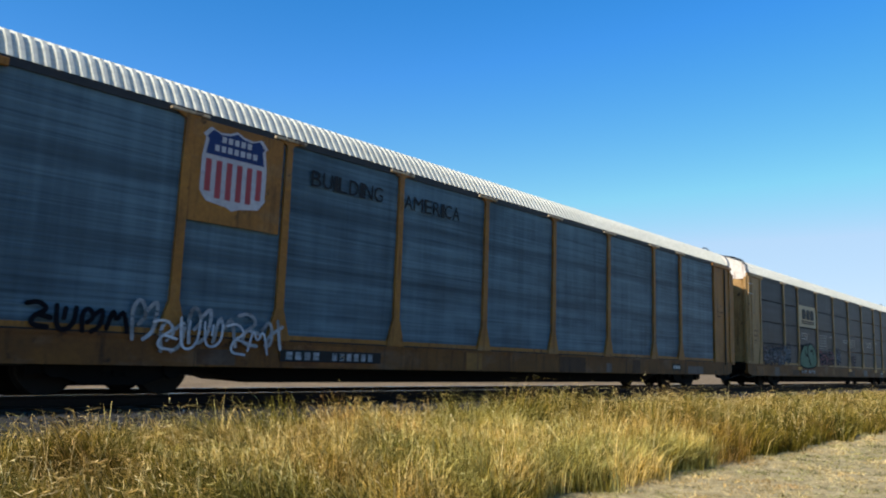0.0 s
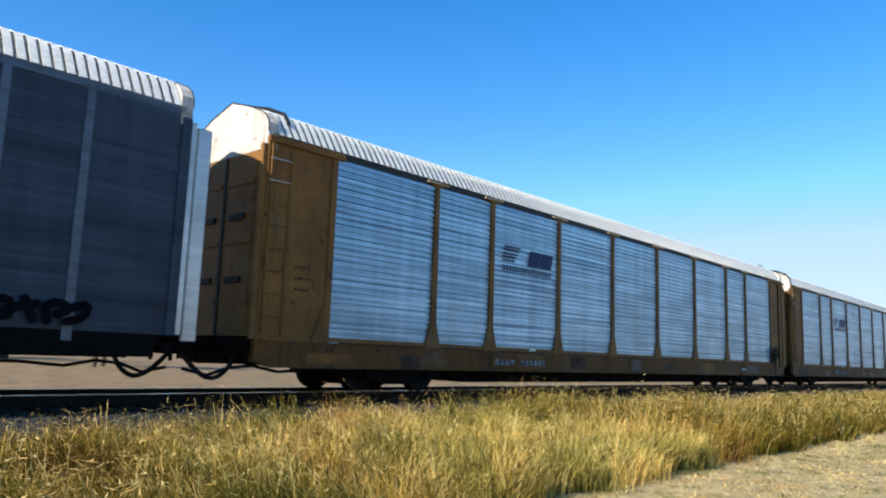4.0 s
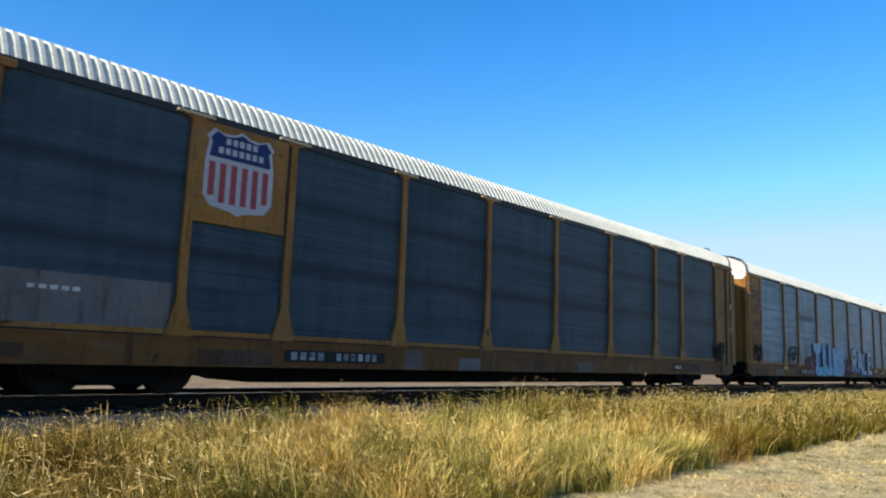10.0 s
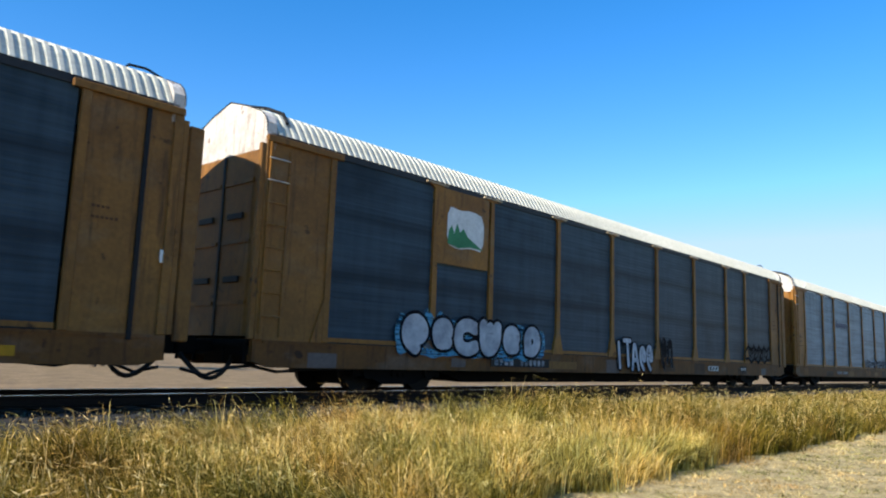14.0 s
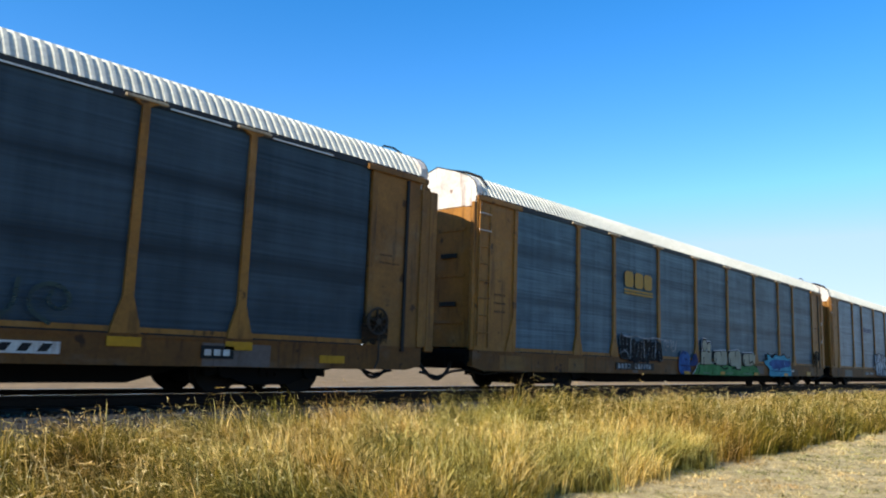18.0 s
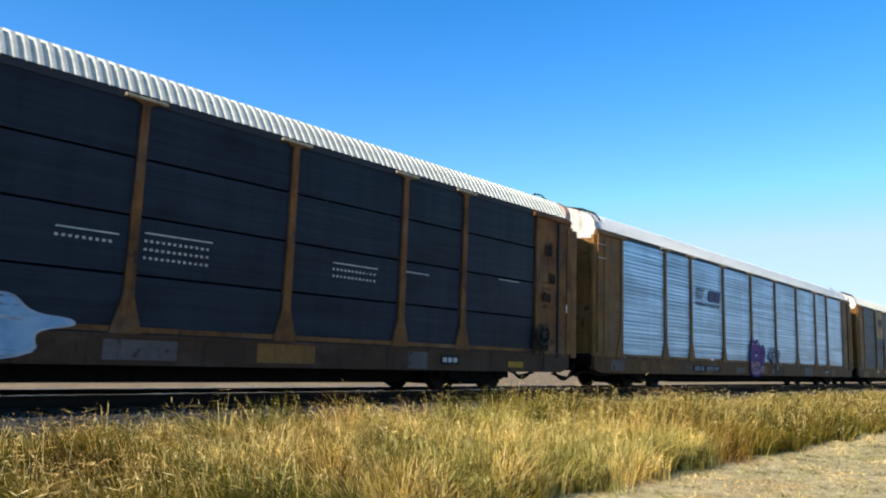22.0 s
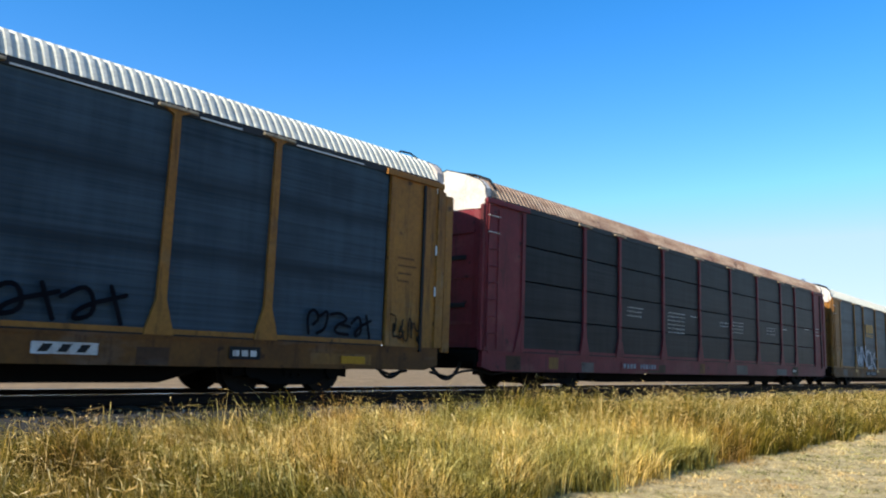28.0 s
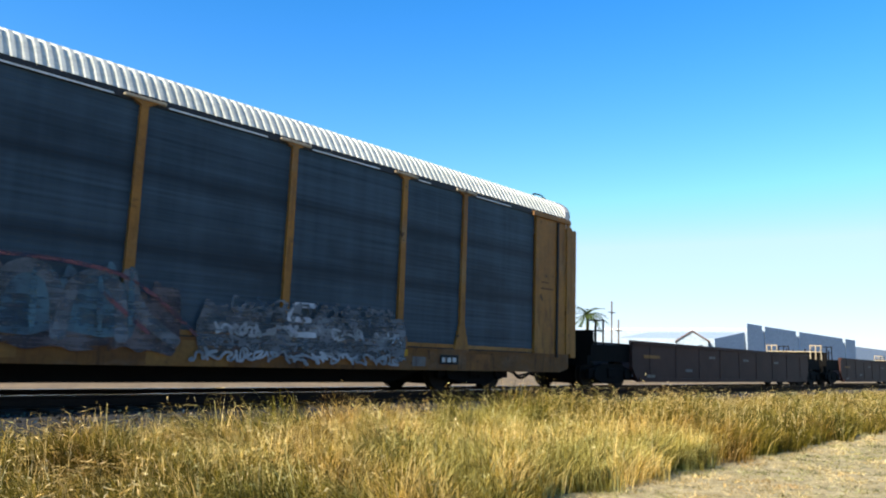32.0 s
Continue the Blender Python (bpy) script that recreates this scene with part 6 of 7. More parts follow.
        for i in range(5):
            strokes(car, 16.1 + 0.2 * i, 20.9 - 0.1 * i, 0.5 + 0.22 * i, 0.72 + 0.22 * i, 26, ("sp_mid", "sp_faint", "sp_mid", "sp_faint", "sp_faint")[i], 163 + i, 0.055)
        row([GLYPHS["E"]], 17.9, 18.6, 0.95, 1.6, 0.1, "sp_white", seed=118)


CARS = []
for k in range(23):
    c = carrier(k)
    decorate(k, c)
    CARS.append((c, PITCH * (k - 1) + SLACK[k]))

# ---- ground ----
def ground_material(name, stops, scale, bumpy, fine=60.0):
    m, nt, b = nodes_of(name)
    v = coords(nt, (1, 1, 1), False)
    f = noise_node(nt, v, scale, 8, 0.7)
    g = noise_node(nt, v, fine, 3, 0.7)
    col = ramp(nt, mix(nt, 0.4, f, g), stops)
    nt.links.new(col, b.inputs["Base Color"])
    b.inputs["Roughness"].default_value = 0.95
    bump(nt, b, g, bumpy, 0.03)
    return m


MAT["soil"] = ground_material("soil", [(0.3, (0.08, 0.062, 0.022)), (0.5, (0.17, 0.13, 0.048)), (0.7, (0.27, 0.21, 0.09))], 0.6, 0.6)
MAT["mown"] = ground_material("mown", [(0.36, (0.19, 0.142, 0.056)), (0.47, (0.375, 0.288, 0.13)), (0.58, (0.55, 0.435, 0.225)), (0.68, (0.70, 0.585, 0.36))], 5.0, 1.0, 45.0)
MAT["field"] = ground_material("field", [(0.34, (0.075, 0.045, 0.014)), (0.5, (0.165, 0.105, 0.042)), (0.64, (0.27, 0.18, 0.09))], 0.9, 0.4, 7.0)
MAT["gravel"] = ground_material("gravel", [(0.38, (0.20, 0.155, 0.085)), (0.47, (0.38, 0.31, 0.18)), (0.55, (0.52, 0.43, 0.28)), (0.64, (0.74, 0.65, 0.50))], 2.2, 0.6, 7.0)
# ballast, sleepers and rail sides near-black, standing in for shade under the train
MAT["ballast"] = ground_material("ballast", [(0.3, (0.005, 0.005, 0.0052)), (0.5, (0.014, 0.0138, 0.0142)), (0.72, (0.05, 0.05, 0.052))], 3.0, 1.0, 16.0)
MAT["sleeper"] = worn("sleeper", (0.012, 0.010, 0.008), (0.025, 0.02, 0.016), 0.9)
MAT["rail_bright"] = worn("rail_bright", (0.80, 0.75, 0.70), (0.62, 0.56, 0.50), 0.22, 1.0, 0.4, scale=(0.05, 1, 1))
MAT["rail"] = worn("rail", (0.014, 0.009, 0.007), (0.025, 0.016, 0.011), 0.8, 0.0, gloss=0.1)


def strip(x0, x1, section, step=0):
    """A long sheet with the given section in y and z."""
    def build(bm):
        n = max(1, int((x1 - x0) / step)) if step else 1
        rows = [[bm.verts.new((x0 + (x1 - x0) * i / n, y, z)) for y, z in section] for i in range(n + 1)]
        for u, w in zip(rows, rows[1:]):
            for i in range(len(section) - 1):
                bm.faces.new((u[i], w[i], w[i + 1], u[i + 1]))
    return build


single("ground", mesh_of("ground", strip(-3000, 3000, [(-3000, 0), (3.9, 0), (40, 0), (3000, 0)])), "soil", "dry grassy ground out to the horizon", "ground", kind="structure")
single("mown_verge", mesh_of("mown", strip(-60, 300, [(-14, 0.012), (3.6, 0.012), (4.15, 0.006)])), "mown", "mown dry straw-coloured verge beside the tall grass", "ground", kind="structure")
single("field", mesh_of("field", strip(-1200, 1800, [(16.2, 0.16), (17.2, 0.25), (22.0, 0.22), (26.0, 0.012), (1500, 0.012)])), "field", "dry yellow field beyond the track", "ground", kind="structure")
single("gravel_strip", mesh_of("gravel", strip(-900, 900, [(14.6, 0.10), (15.0, 0.27), (16.7, 0.27), (17.4, 0.02)])), "gravel", "narrow pale gravel strip behind the track", "road", kind="structure")
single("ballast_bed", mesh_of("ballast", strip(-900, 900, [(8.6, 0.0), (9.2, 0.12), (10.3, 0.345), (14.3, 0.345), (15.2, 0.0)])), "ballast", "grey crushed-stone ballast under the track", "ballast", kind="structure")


def rail_mesh(bm):
    low = 0.04
    pts = [(-0.07, 0.43), (-0.07, 0.445), (-0.012, 0.46), (-0.012, 0.55), (-0.036, 0.565), (-0.036, 0.6), (0.036, 0.6), (0.036, 0.565), (0.012, 0.55), (0.012, 0.46), (0.07, 0.445), (0.07, 0.43)]
    a = [bm.verts.new((-900, y, z - low)) for y, z in pts]
    b = [bm.verts.new((900, y, z - low)) for y, z in pts]
    for i in range(len(pts)):
        j = (i + 1) % len(pts)
        bm.faces.new((a[i], b[i], b[j], a[j]))


track = thing("railway_track", (0, 0, 0), "single railway track on timber sleepers and ballast", "railway", kind="structure")
for y in (YC - 0.7525, YC + 0.7525):
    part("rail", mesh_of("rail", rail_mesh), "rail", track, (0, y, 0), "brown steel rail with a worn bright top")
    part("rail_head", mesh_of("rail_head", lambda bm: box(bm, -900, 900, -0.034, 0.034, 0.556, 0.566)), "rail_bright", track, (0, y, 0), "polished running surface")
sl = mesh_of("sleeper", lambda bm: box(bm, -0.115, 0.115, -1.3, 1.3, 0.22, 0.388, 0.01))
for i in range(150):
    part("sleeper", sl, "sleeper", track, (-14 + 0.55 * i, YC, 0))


def solid(name, v, f, material, label, category, kind="stuff"):
    me = bpy.data.meshes.new(name)
    me.from_pydata(v.tolist(), [], f.tolist())
    me.materials.append(material)
    ob = new(name, me)
    return tagged(ob, label, category, kind=kind)


def stones(n, rng):
    base = np.array([(1, 0, -.2), (0.1, 1, -.1), (-1, .2, -.2), (-.1, -1, -.1), (.2, .1, .8)])
    faces = np.array([(0, 1, 4), (1, 2, 4), (2, 3, 4), (3, 0, 4)])
    x = rng.uniform(-3, 40, n)
    y = rng.uniform(8.5, 11.2, n)
    z = np.interp(y, [8.6, 9.2, 10.3, 14.5], [0, 0.12, 0.345, 0.345])
    size = rng.uniform(0.02, 0.05, n)
    a = rng.uniform(0, 6.28, n)
    b = base[None] * size[:, None, None] * rng.uniform(0.6, 1.3, (n, 5, 3))
    c, s = np.cos(a)[:, None], np.sin(a)[:, None]
    v = np.stack([b[..., 0] * c - b[..., 1] * s + x[:, None], b[..., 0] * s + b[..., 1] * c + y[:, None], b[..., 2] + z[:, None]], -1).reshape(-1, 3)
    f = (faces[None] + 5 * np.arange(n)[:, None, None]).reshape(-1, 3)
    return v, f


def island_colours(name, stops, rough=0.7, through_light=0.25):
    m, nt, b = nodes_of(name)
    geo = nt.nodes.new("ShaderNodeNewGeometry")
    col = ramp(nt, geo.outputs["Random Per Island"], stops)
    patch = ramp(nt, noise_node(nt, geo.outputs["Position"], 0.8, 4, 0.55), [(0.34, (0.50, 0.53, 0.32)), (0.43, (0.84, 0.88, 0.60)), (0.51, (1.28, 1.17, 0.94)), (0.59, (1.12, 0.96, 0.72)), (0.67, (0.84, 0.64, 0.44))])
    col = mix(nt, 1.0, col, patch, "MULTIPLY")
    tuft = ramp(nt, noise_node(nt, geo.outputs["Position"], 3.2, 3, 0.6), [(0.36, (0.42, 0.43, 0.38)), (0.5, (0.95, 0.95, 0.92)), (0.62, (1.22, 1.18, 1.13))])
    col = mix(nt, 1.0, col, tuft, "MULTIPLY")
    nt.links.new(col, b.inputs["Base Color"])
    b.inputs["Specular IOR Level"].default_value = 0.12
    b.inputs["Roughness"].default_value = rough
    tr = nt.nodes.new("ShaderNodeBsdfTranslucent")
    nt.links.new(col, tr.inputs["Color"])
    ms = nt.nodes.new("ShaderNodeMixShader")
    ms.inputs[0].default_value = through_light
    nt.links.new(b.outputs[0], ms.inputs[1])
    nt.links.new(tr.outputs[0], ms.inputs[2])
    nt.links.new(ms.outputs[0], nt.nodes["Material Output"].inputs["Surface"])
    return m


# most stones near-black too, the train's shade put into their colour
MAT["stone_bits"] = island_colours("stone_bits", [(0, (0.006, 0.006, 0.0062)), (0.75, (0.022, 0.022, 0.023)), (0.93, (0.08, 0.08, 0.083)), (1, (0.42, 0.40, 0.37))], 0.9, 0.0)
MAT["grass"] = island_colours("grass", [(0.0, (0.086, 0.063, 0.007)), (0.35, (0.243, 0.176, 0.024)), (0.7, (0.469, 0.348, 0.086)), (1.0, (0.742, 0.605, 0.315))], through_light=0.25)
MAT["grass_green"] = island_colours("grass_green", [(0.0, (0.024, 0.023, 0.002)), (0.5, (0.075, 0.068, 0.007)), (1.0, (0.190, 0.154, 0.025))], through_light=0.25)
MAT["grass_olive"] = island_colours("grass_olive", [(0.0, (0.041, 0.036, 0.003)), (0.5, (0.132, 0.109, 0.013)), (1.0, (0.335, 0.266, 0.057))], through_light=0.25)
MAT["grass_pale"] = island_colours("grass_pale", [(0.0, (0.301, 0.229, 0.056)), (0.5, (0.637, 0.499, 0.190)), (1.0, (0.867, 0.762, 0.436))], through_light=0.25)
MAT["plume"] = island_colours("plume", [(0.0, (0.26, 0.18, 0.055)), (0.45, (0.52, 0.40, 0.16)), (0.8, (0.78, 0.65, 0.36)), (1.0, (0.95, 0.88, 0.66))], through_light=0.3)
MAT["stubble"] = island_colours("stubble", [(0.0, (0.22, 0.175, 0.08)), (0.5, (0.44, 0.37, 0.20)), (1.0, (0.74, 0.66, 0.45))])

rng = np.random.default_rng(7)
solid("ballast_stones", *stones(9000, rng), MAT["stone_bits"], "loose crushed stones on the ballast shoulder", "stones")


def far_edge(x):
    return np.where(x < 9.6, 8.5 + 0.25 * np.sin(x * 1.9), 9.2 + 0.2 * np.sin(x * 1.1))


def blades(x, y, h, width, bend, rng, ground=0.0):
    n = len(x)
    a = rng.uniform(0, 6.283, n)
    lean = rng.normal(0, 1, (n, 2)) * bend[:, None] + np.stack([np.interp(x, [5, 11], [-0.16, 0.10]), np.full(n, -0.03)], -1) * h[:, None]
    d = np.stack([np.cos(a), np.sin(a)], -1) * width[:, None] / 2
    p = np.stack([x, y], -1)
    v = np.zeros((n, 7, 3))
    droop = 0.35 * np.clip(np.linalg.norm(lean, axis=1) / h, 0, 0.8)
    for j, u in enumerate((0.0, 0.45, 0.78)):
        v[:, 2 * j, :2] = p + lean * u ** 2 - d * (1 - 0.45 * u)
        v[:, 2 * j + 1, :2] = p + lean * u ** 2 + d * (1 - 0.45 * u)
        v[:, 2 * j, 2] = v[:, 2 * j + 1, 2] = h * (u - droop * u ** 3)
    v[:, 6, :2] = p + lean
    v[:, 6, 2] = h * (1 - droop)
    v[..., 2] += ground
    i = 7 * np.arange(n)
    f = np.stack([i, i + 1, i + 3, i + 2], -1).tolist() + np.stack([i + 2, i + 3, i + 5, i + 4], -1).tolist() + np.stack([i + 4, i + 5, i + 6], -1).tolist()
    return v.reshape(-1, 3), f, v[:, 6]


SWAY = []


def put(name, v, f, material, label, category):
    me = bpy.data.meshes.new(name)
    me.from_pydata(v.tolist(), [], f)
    me.materials.append(MAT[material])
    return tagged(new(name, me), label, category, kind="stuff")


def put_patches(name, x, y, make, material, label):
    """Grass near the camera in patches a stride wide, each an object at its own foot, so that the wind can rock it; the rest as one."""
    cell = np.where(x < 13, np.floor(x / 1.3) * 10 + np.floor((y - 3.6) / 1.4), -1).astype(int)
    for c in np.unique(cell):
        pick = cell == c
        v, f = make(pick)
        if c < 0:
            put(name, v, f, material, label, "grass")
            continue
        foot = np.array([x[pick].mean(), y[pick].mean(), 0.0])
        ob = put(name, v - foot, f, material, label, "grass")
        ob.location = foot
        SWAY.append((ob, foot))


def scatter(n, x0, x1, power, rng):
    x = x0 + (x1 - x0) * rng.uniform(0, 1, n) ** power
    lo = 4.0 + 0.10 * np.sin(x * 2.3) + 0.08 * np.sin(x * 5.1 + 1)
    hi = far_edge(x)
    y = lo + (hi - lo) * rng.uniform(0, 1, n)
    return x, y


def clump_of(x, y):
    return 0.5 + 0.28 * np.sin(x * 1.7 + 1.3 * np.sin(y * 1.3)) * np.sin(y * 2.1 + 0.7 * x) + 0.22 * np.sin(3.1 * x + 2.0 * y) * np.sin(2.3 * y - 1.7 * x + 1)


def height(x, y, rng):
    edge = np.clip((y - 3.75) / 0.35, 0.7, 1)
    stand = np.interp(x, [0, 4, 9.0, 11.5, 15.5, 24, 60], [0.78, 0.88, 0.98, 1.18, 0.98, 0.80, 0.74])
    return (0.34 + 0.40 * clump_of(x, y)) * edge * stand * rng.uniform(0.66, 1.22, len(x))


def tufts(n, per, x0, x1, power, wind, rng):
    """Blades that fan out of shared roots and are combed by the wind, all of a tuft leaning alike."""
    cx, cy = scatter(n, x0, x1, power, rng)
    keep = rng.uniform(0, 1, n) < 0.40 + 0.8 * clump_of(cx, cy)
    cx, cy = cx[keep], cy[keep]
    m = len(cx)
    lean = np.stack([wind * np.interp(cx, [4.5, 10], [-0.9, 1.0]) + 0.22 * np.sin(1.9 * cx + 1.1 * cy) + rng.normal(0, 0.2, m), rng.normal(-0.02, 0.2, m)], -1)
    tall = rng.uniform(0.62, 1.28, m)
    own = np.repeat(np.arange(m), per)
    fan = rng.normal(0, 1, (len(own), 2))
    x, y = cx[own] + 0.05 * fan[:, 0], cy[own] + 0.05 * fan[:, 1]
    return x, y, tall[own], lean[own] + 0.13 * fan


def sheaf(x, y, tall, lean, width, rng):
    h = height(x, y, rng) * tall
    n = len(x)
    a = rng.uniform(0, 6.283, n)
    bend = lean * h[:, None] * 1.5
    d = np.stack([np.cos(a), np.sin(a)], -1) * width[:, None] / 2
    p = np.stack([x, y], -1)
    v = np.zeros((n, 9, 3))
    droop = 0.16 + 0.30 * np.clip(np.linalg.norm(bend, axis=1) / h, 0, 0.9)
    for j, u in enumerate((0.0, 0.4, 0.68, 0.88)):
        v[:, 2 * j, :2] = p + bend * u ** 2 - d * (1 - 0.55 * u)
        v[:, 2 * j + 1, :2] = p + bend * u ** 2 + d * (1 - 0.55 * u)
        v[:, 2 * j, 2] = v[:, 2 * j + 1, 2] = h * (u - droop * u ** 3)
    v[:, 8, :2] = p + bend
    v[:, 8, 2] = h * (1 - droop)
    i = 9 * np.arange(n)
    f = []
    for k in (0, 2, 4):
        f += np.stack([i + k, i + k + 1, i + k + 3, i + k + 2], -1).tolist()
    f += np.stack([i + 6, i + 7, i + 8], -1).tolist()
    return v.reshape(-1, 3), f


gx, gy, gt, gl = tufts(13500, 14, 0.3, 60, 1.95, 0.24, rng)
olive = rng.uniform(0, 1, len(gx)) < np.interp(gx + 2.0 * clump_of(gx, gy), [0, 2.5, 6.5, 10, 14], [0.97, 0.9, 0.45, 0.6, 0.97])
for name, pick, paint, label in (("tall_grass", ~olive, "grass", "tall dry golden grass along the track"), ("olive_grass", olive, "grass_olive", "tall olive-green grass along the track")):
    px, py, pt, pl = gx[pick], gy[pick], gt[pick], gl[pick]
    put_patches(name, px, py, lambda q: sheaf(px[q], py[q], pt[q], pl[q], 0.0030 + 0.00040 * np.hypot(px[q], py[q]), rng), paint, label)
qx, qy, qt, ql = tufts(2600, 13, 3.6, 9.8, 1.0, 0.20, rng)
put_patches("pale_grass", qx, qy, lambda q: sheaf(qx[q], qy[q], qt[q], ql[q], 0.0035 + 0.00045 * np.hypot(qx[q], qy[q]), rng), "grass_pale", "bleached straw-pale grass among the golden stems")
ux, uy, ut, ul = tufts(3800, 12, 0.3, 6.5, 1.0, 0.16, rng)
wet = rng.uniform(0, 1, len(ux)) < np.clip(1.3 - 0.15 * ux - 0.25 * clump_of(ux, uy), 0.0, 1)
wx, wy, wt, wl = tufts(6500, 12, 11.5, 60, 1.5, 0.16, rng)
ux, uy, ut, ul = np.concatenate([ux[wet], wx]), np.concatenate([uy[wet], wy]), np.concatenate([ut[wet], wt]), np.concatenate([ul[wet], wl])
put("green_grass", *sheaf(ux, uy, ut, ul, 0.004 + 0.0006 * np.hypot(ux, uy), rng), "grass_green", "darker green grass among the dry stems", "grass")
# taller plumed tufts along the foot of the ballast
hx, hy = rng.uniform(1.5, 10.5, 75), rng.uniform(7.2, 8.7, 75)
hn = rng.normal(0, 1, (75 * 34, 2))
own = np.repeat(np.arange(75), 34)
tx, ty = hx[own] + 0.09 * hn[:, 0], hy[own] + 0.09 * hn[:, 1]
tt = (rng.uniform(0.95, 1.65, 75))[own]
tl = np.stack([-0.22 + rng.normal(0, 0.16, 75), rng.normal(0, 0.12, 75)], -1)[own] + 0.12 * hn
put_patches("tall_tufts", tx, ty, lambda q: sheaf(tx[q], ty[q], tt[q], tl[q], 0.004 + 0.0005 * np.hypot(tx[q], ty[q]), rng), "grass_olive", "taller olive tufts at the foot of the ballast")
reed = rng.uniform(0, 1, len(tx)) < 0.06
rx, ry = tx[reed], ty[reed]
put_patches("pale_reeds", rx, ry, lambda q: sheaf(rx[q], ry[q], 1.2 * tt[reed][q], 0.7 * tl[reed][q], np.full(q.sum(), 0.011), rng), "plume", "thin bleached reeds standing above the grass")
# seed heads on slender stalks
sx, sy = scatter(21000, 0.4, 55, 1.6, rng)


def stalks(q):
    """Slender stems with a drooping feather at the tip of each."""
    x, y = sx[q], sy[q]
    n = len(x)
    sv, sf, tip = blades(x, y, height(x, y, rng) * rng.uniform(0.75, 1.22, n) + 0.05, np.full(n, 0.005), np.full(n, 0.12), rng)
    ang = rng.normal(0.2, 1.2, n)
    out = np.stack([np.cos(ang) * 0.6 + np.interp(x, [5, 11], [-0.55, 0.25]), np.sin(ang) * 0.6, rng.uniform(-0.5, 0.35, n)], -1) * rng.uniform(0.09, 0.20, n)[:, None]
    size = (0.002 + 0.00020 * np.hypot(x, y))[:, None]
    verts, faces, at = [sv], list(sf), len(sv)
    for j in range(3):
        turn = rng.uniform(0, 6.283, n)
        wide = np.stack([np.cos(turn), np.sin(turn), np.sin(2 * turn) * 0.6], -1) * size * (1.2 - 0.25 * j)
        root, end = tip + out * (0.28 * j - 0.12), tip + out * (0.28 * j + 0.42) + wide * 0.5
        mid = (root + end) / 2
        verts.append(np.stack([root, mid + wide, end, mid - wide], 1).reshape(-1, 3))
        i4 = at + 4 * np.arange(n)
        faces += np.stack([i4, i4 + 1, i4 + 2, i4 + 3], -1).tolist()
        at += 4 * n
    return np.concatenate(verts), faces


put_patches("grass_stalks", sx, sy, stalks, "plume", "pale grass stalks with feathery seed heads")
# short stubble on the mown verge
mx = 2 + 32 * rng.uniform(0, 1, 60000) ** 1.5
my = rng.uniform(0.8, 4.2, 60000)
lump = clump_of(3.1 * mx, 3.3 * my)
keep = rng.uniform(0, 1, 60000) < 0.15 + 1.2 * lump
mx, my, lump = mx[keep], my[keep], lump[keep]
mv, mf, _ = blades(mx, my, rng.uniform(0.02, 0.055, len(mx)) * (0.4 + 1.2 * lump), 0.006 + 0.0008 * np.hypot(mx, my), np.full(len(mx), 0.06), rng)
put("mown_stubble", mv, mf, "stubble", "short mown straw on the verge", "grass")

# ---- well cars behind the last carrier ----
MAT["well_brown"] = worn("well_brown", (0.066, 0.026, 0.020), (0.030, 0.013, 0.011), 0.65, 0, 0.45, big=0.8)


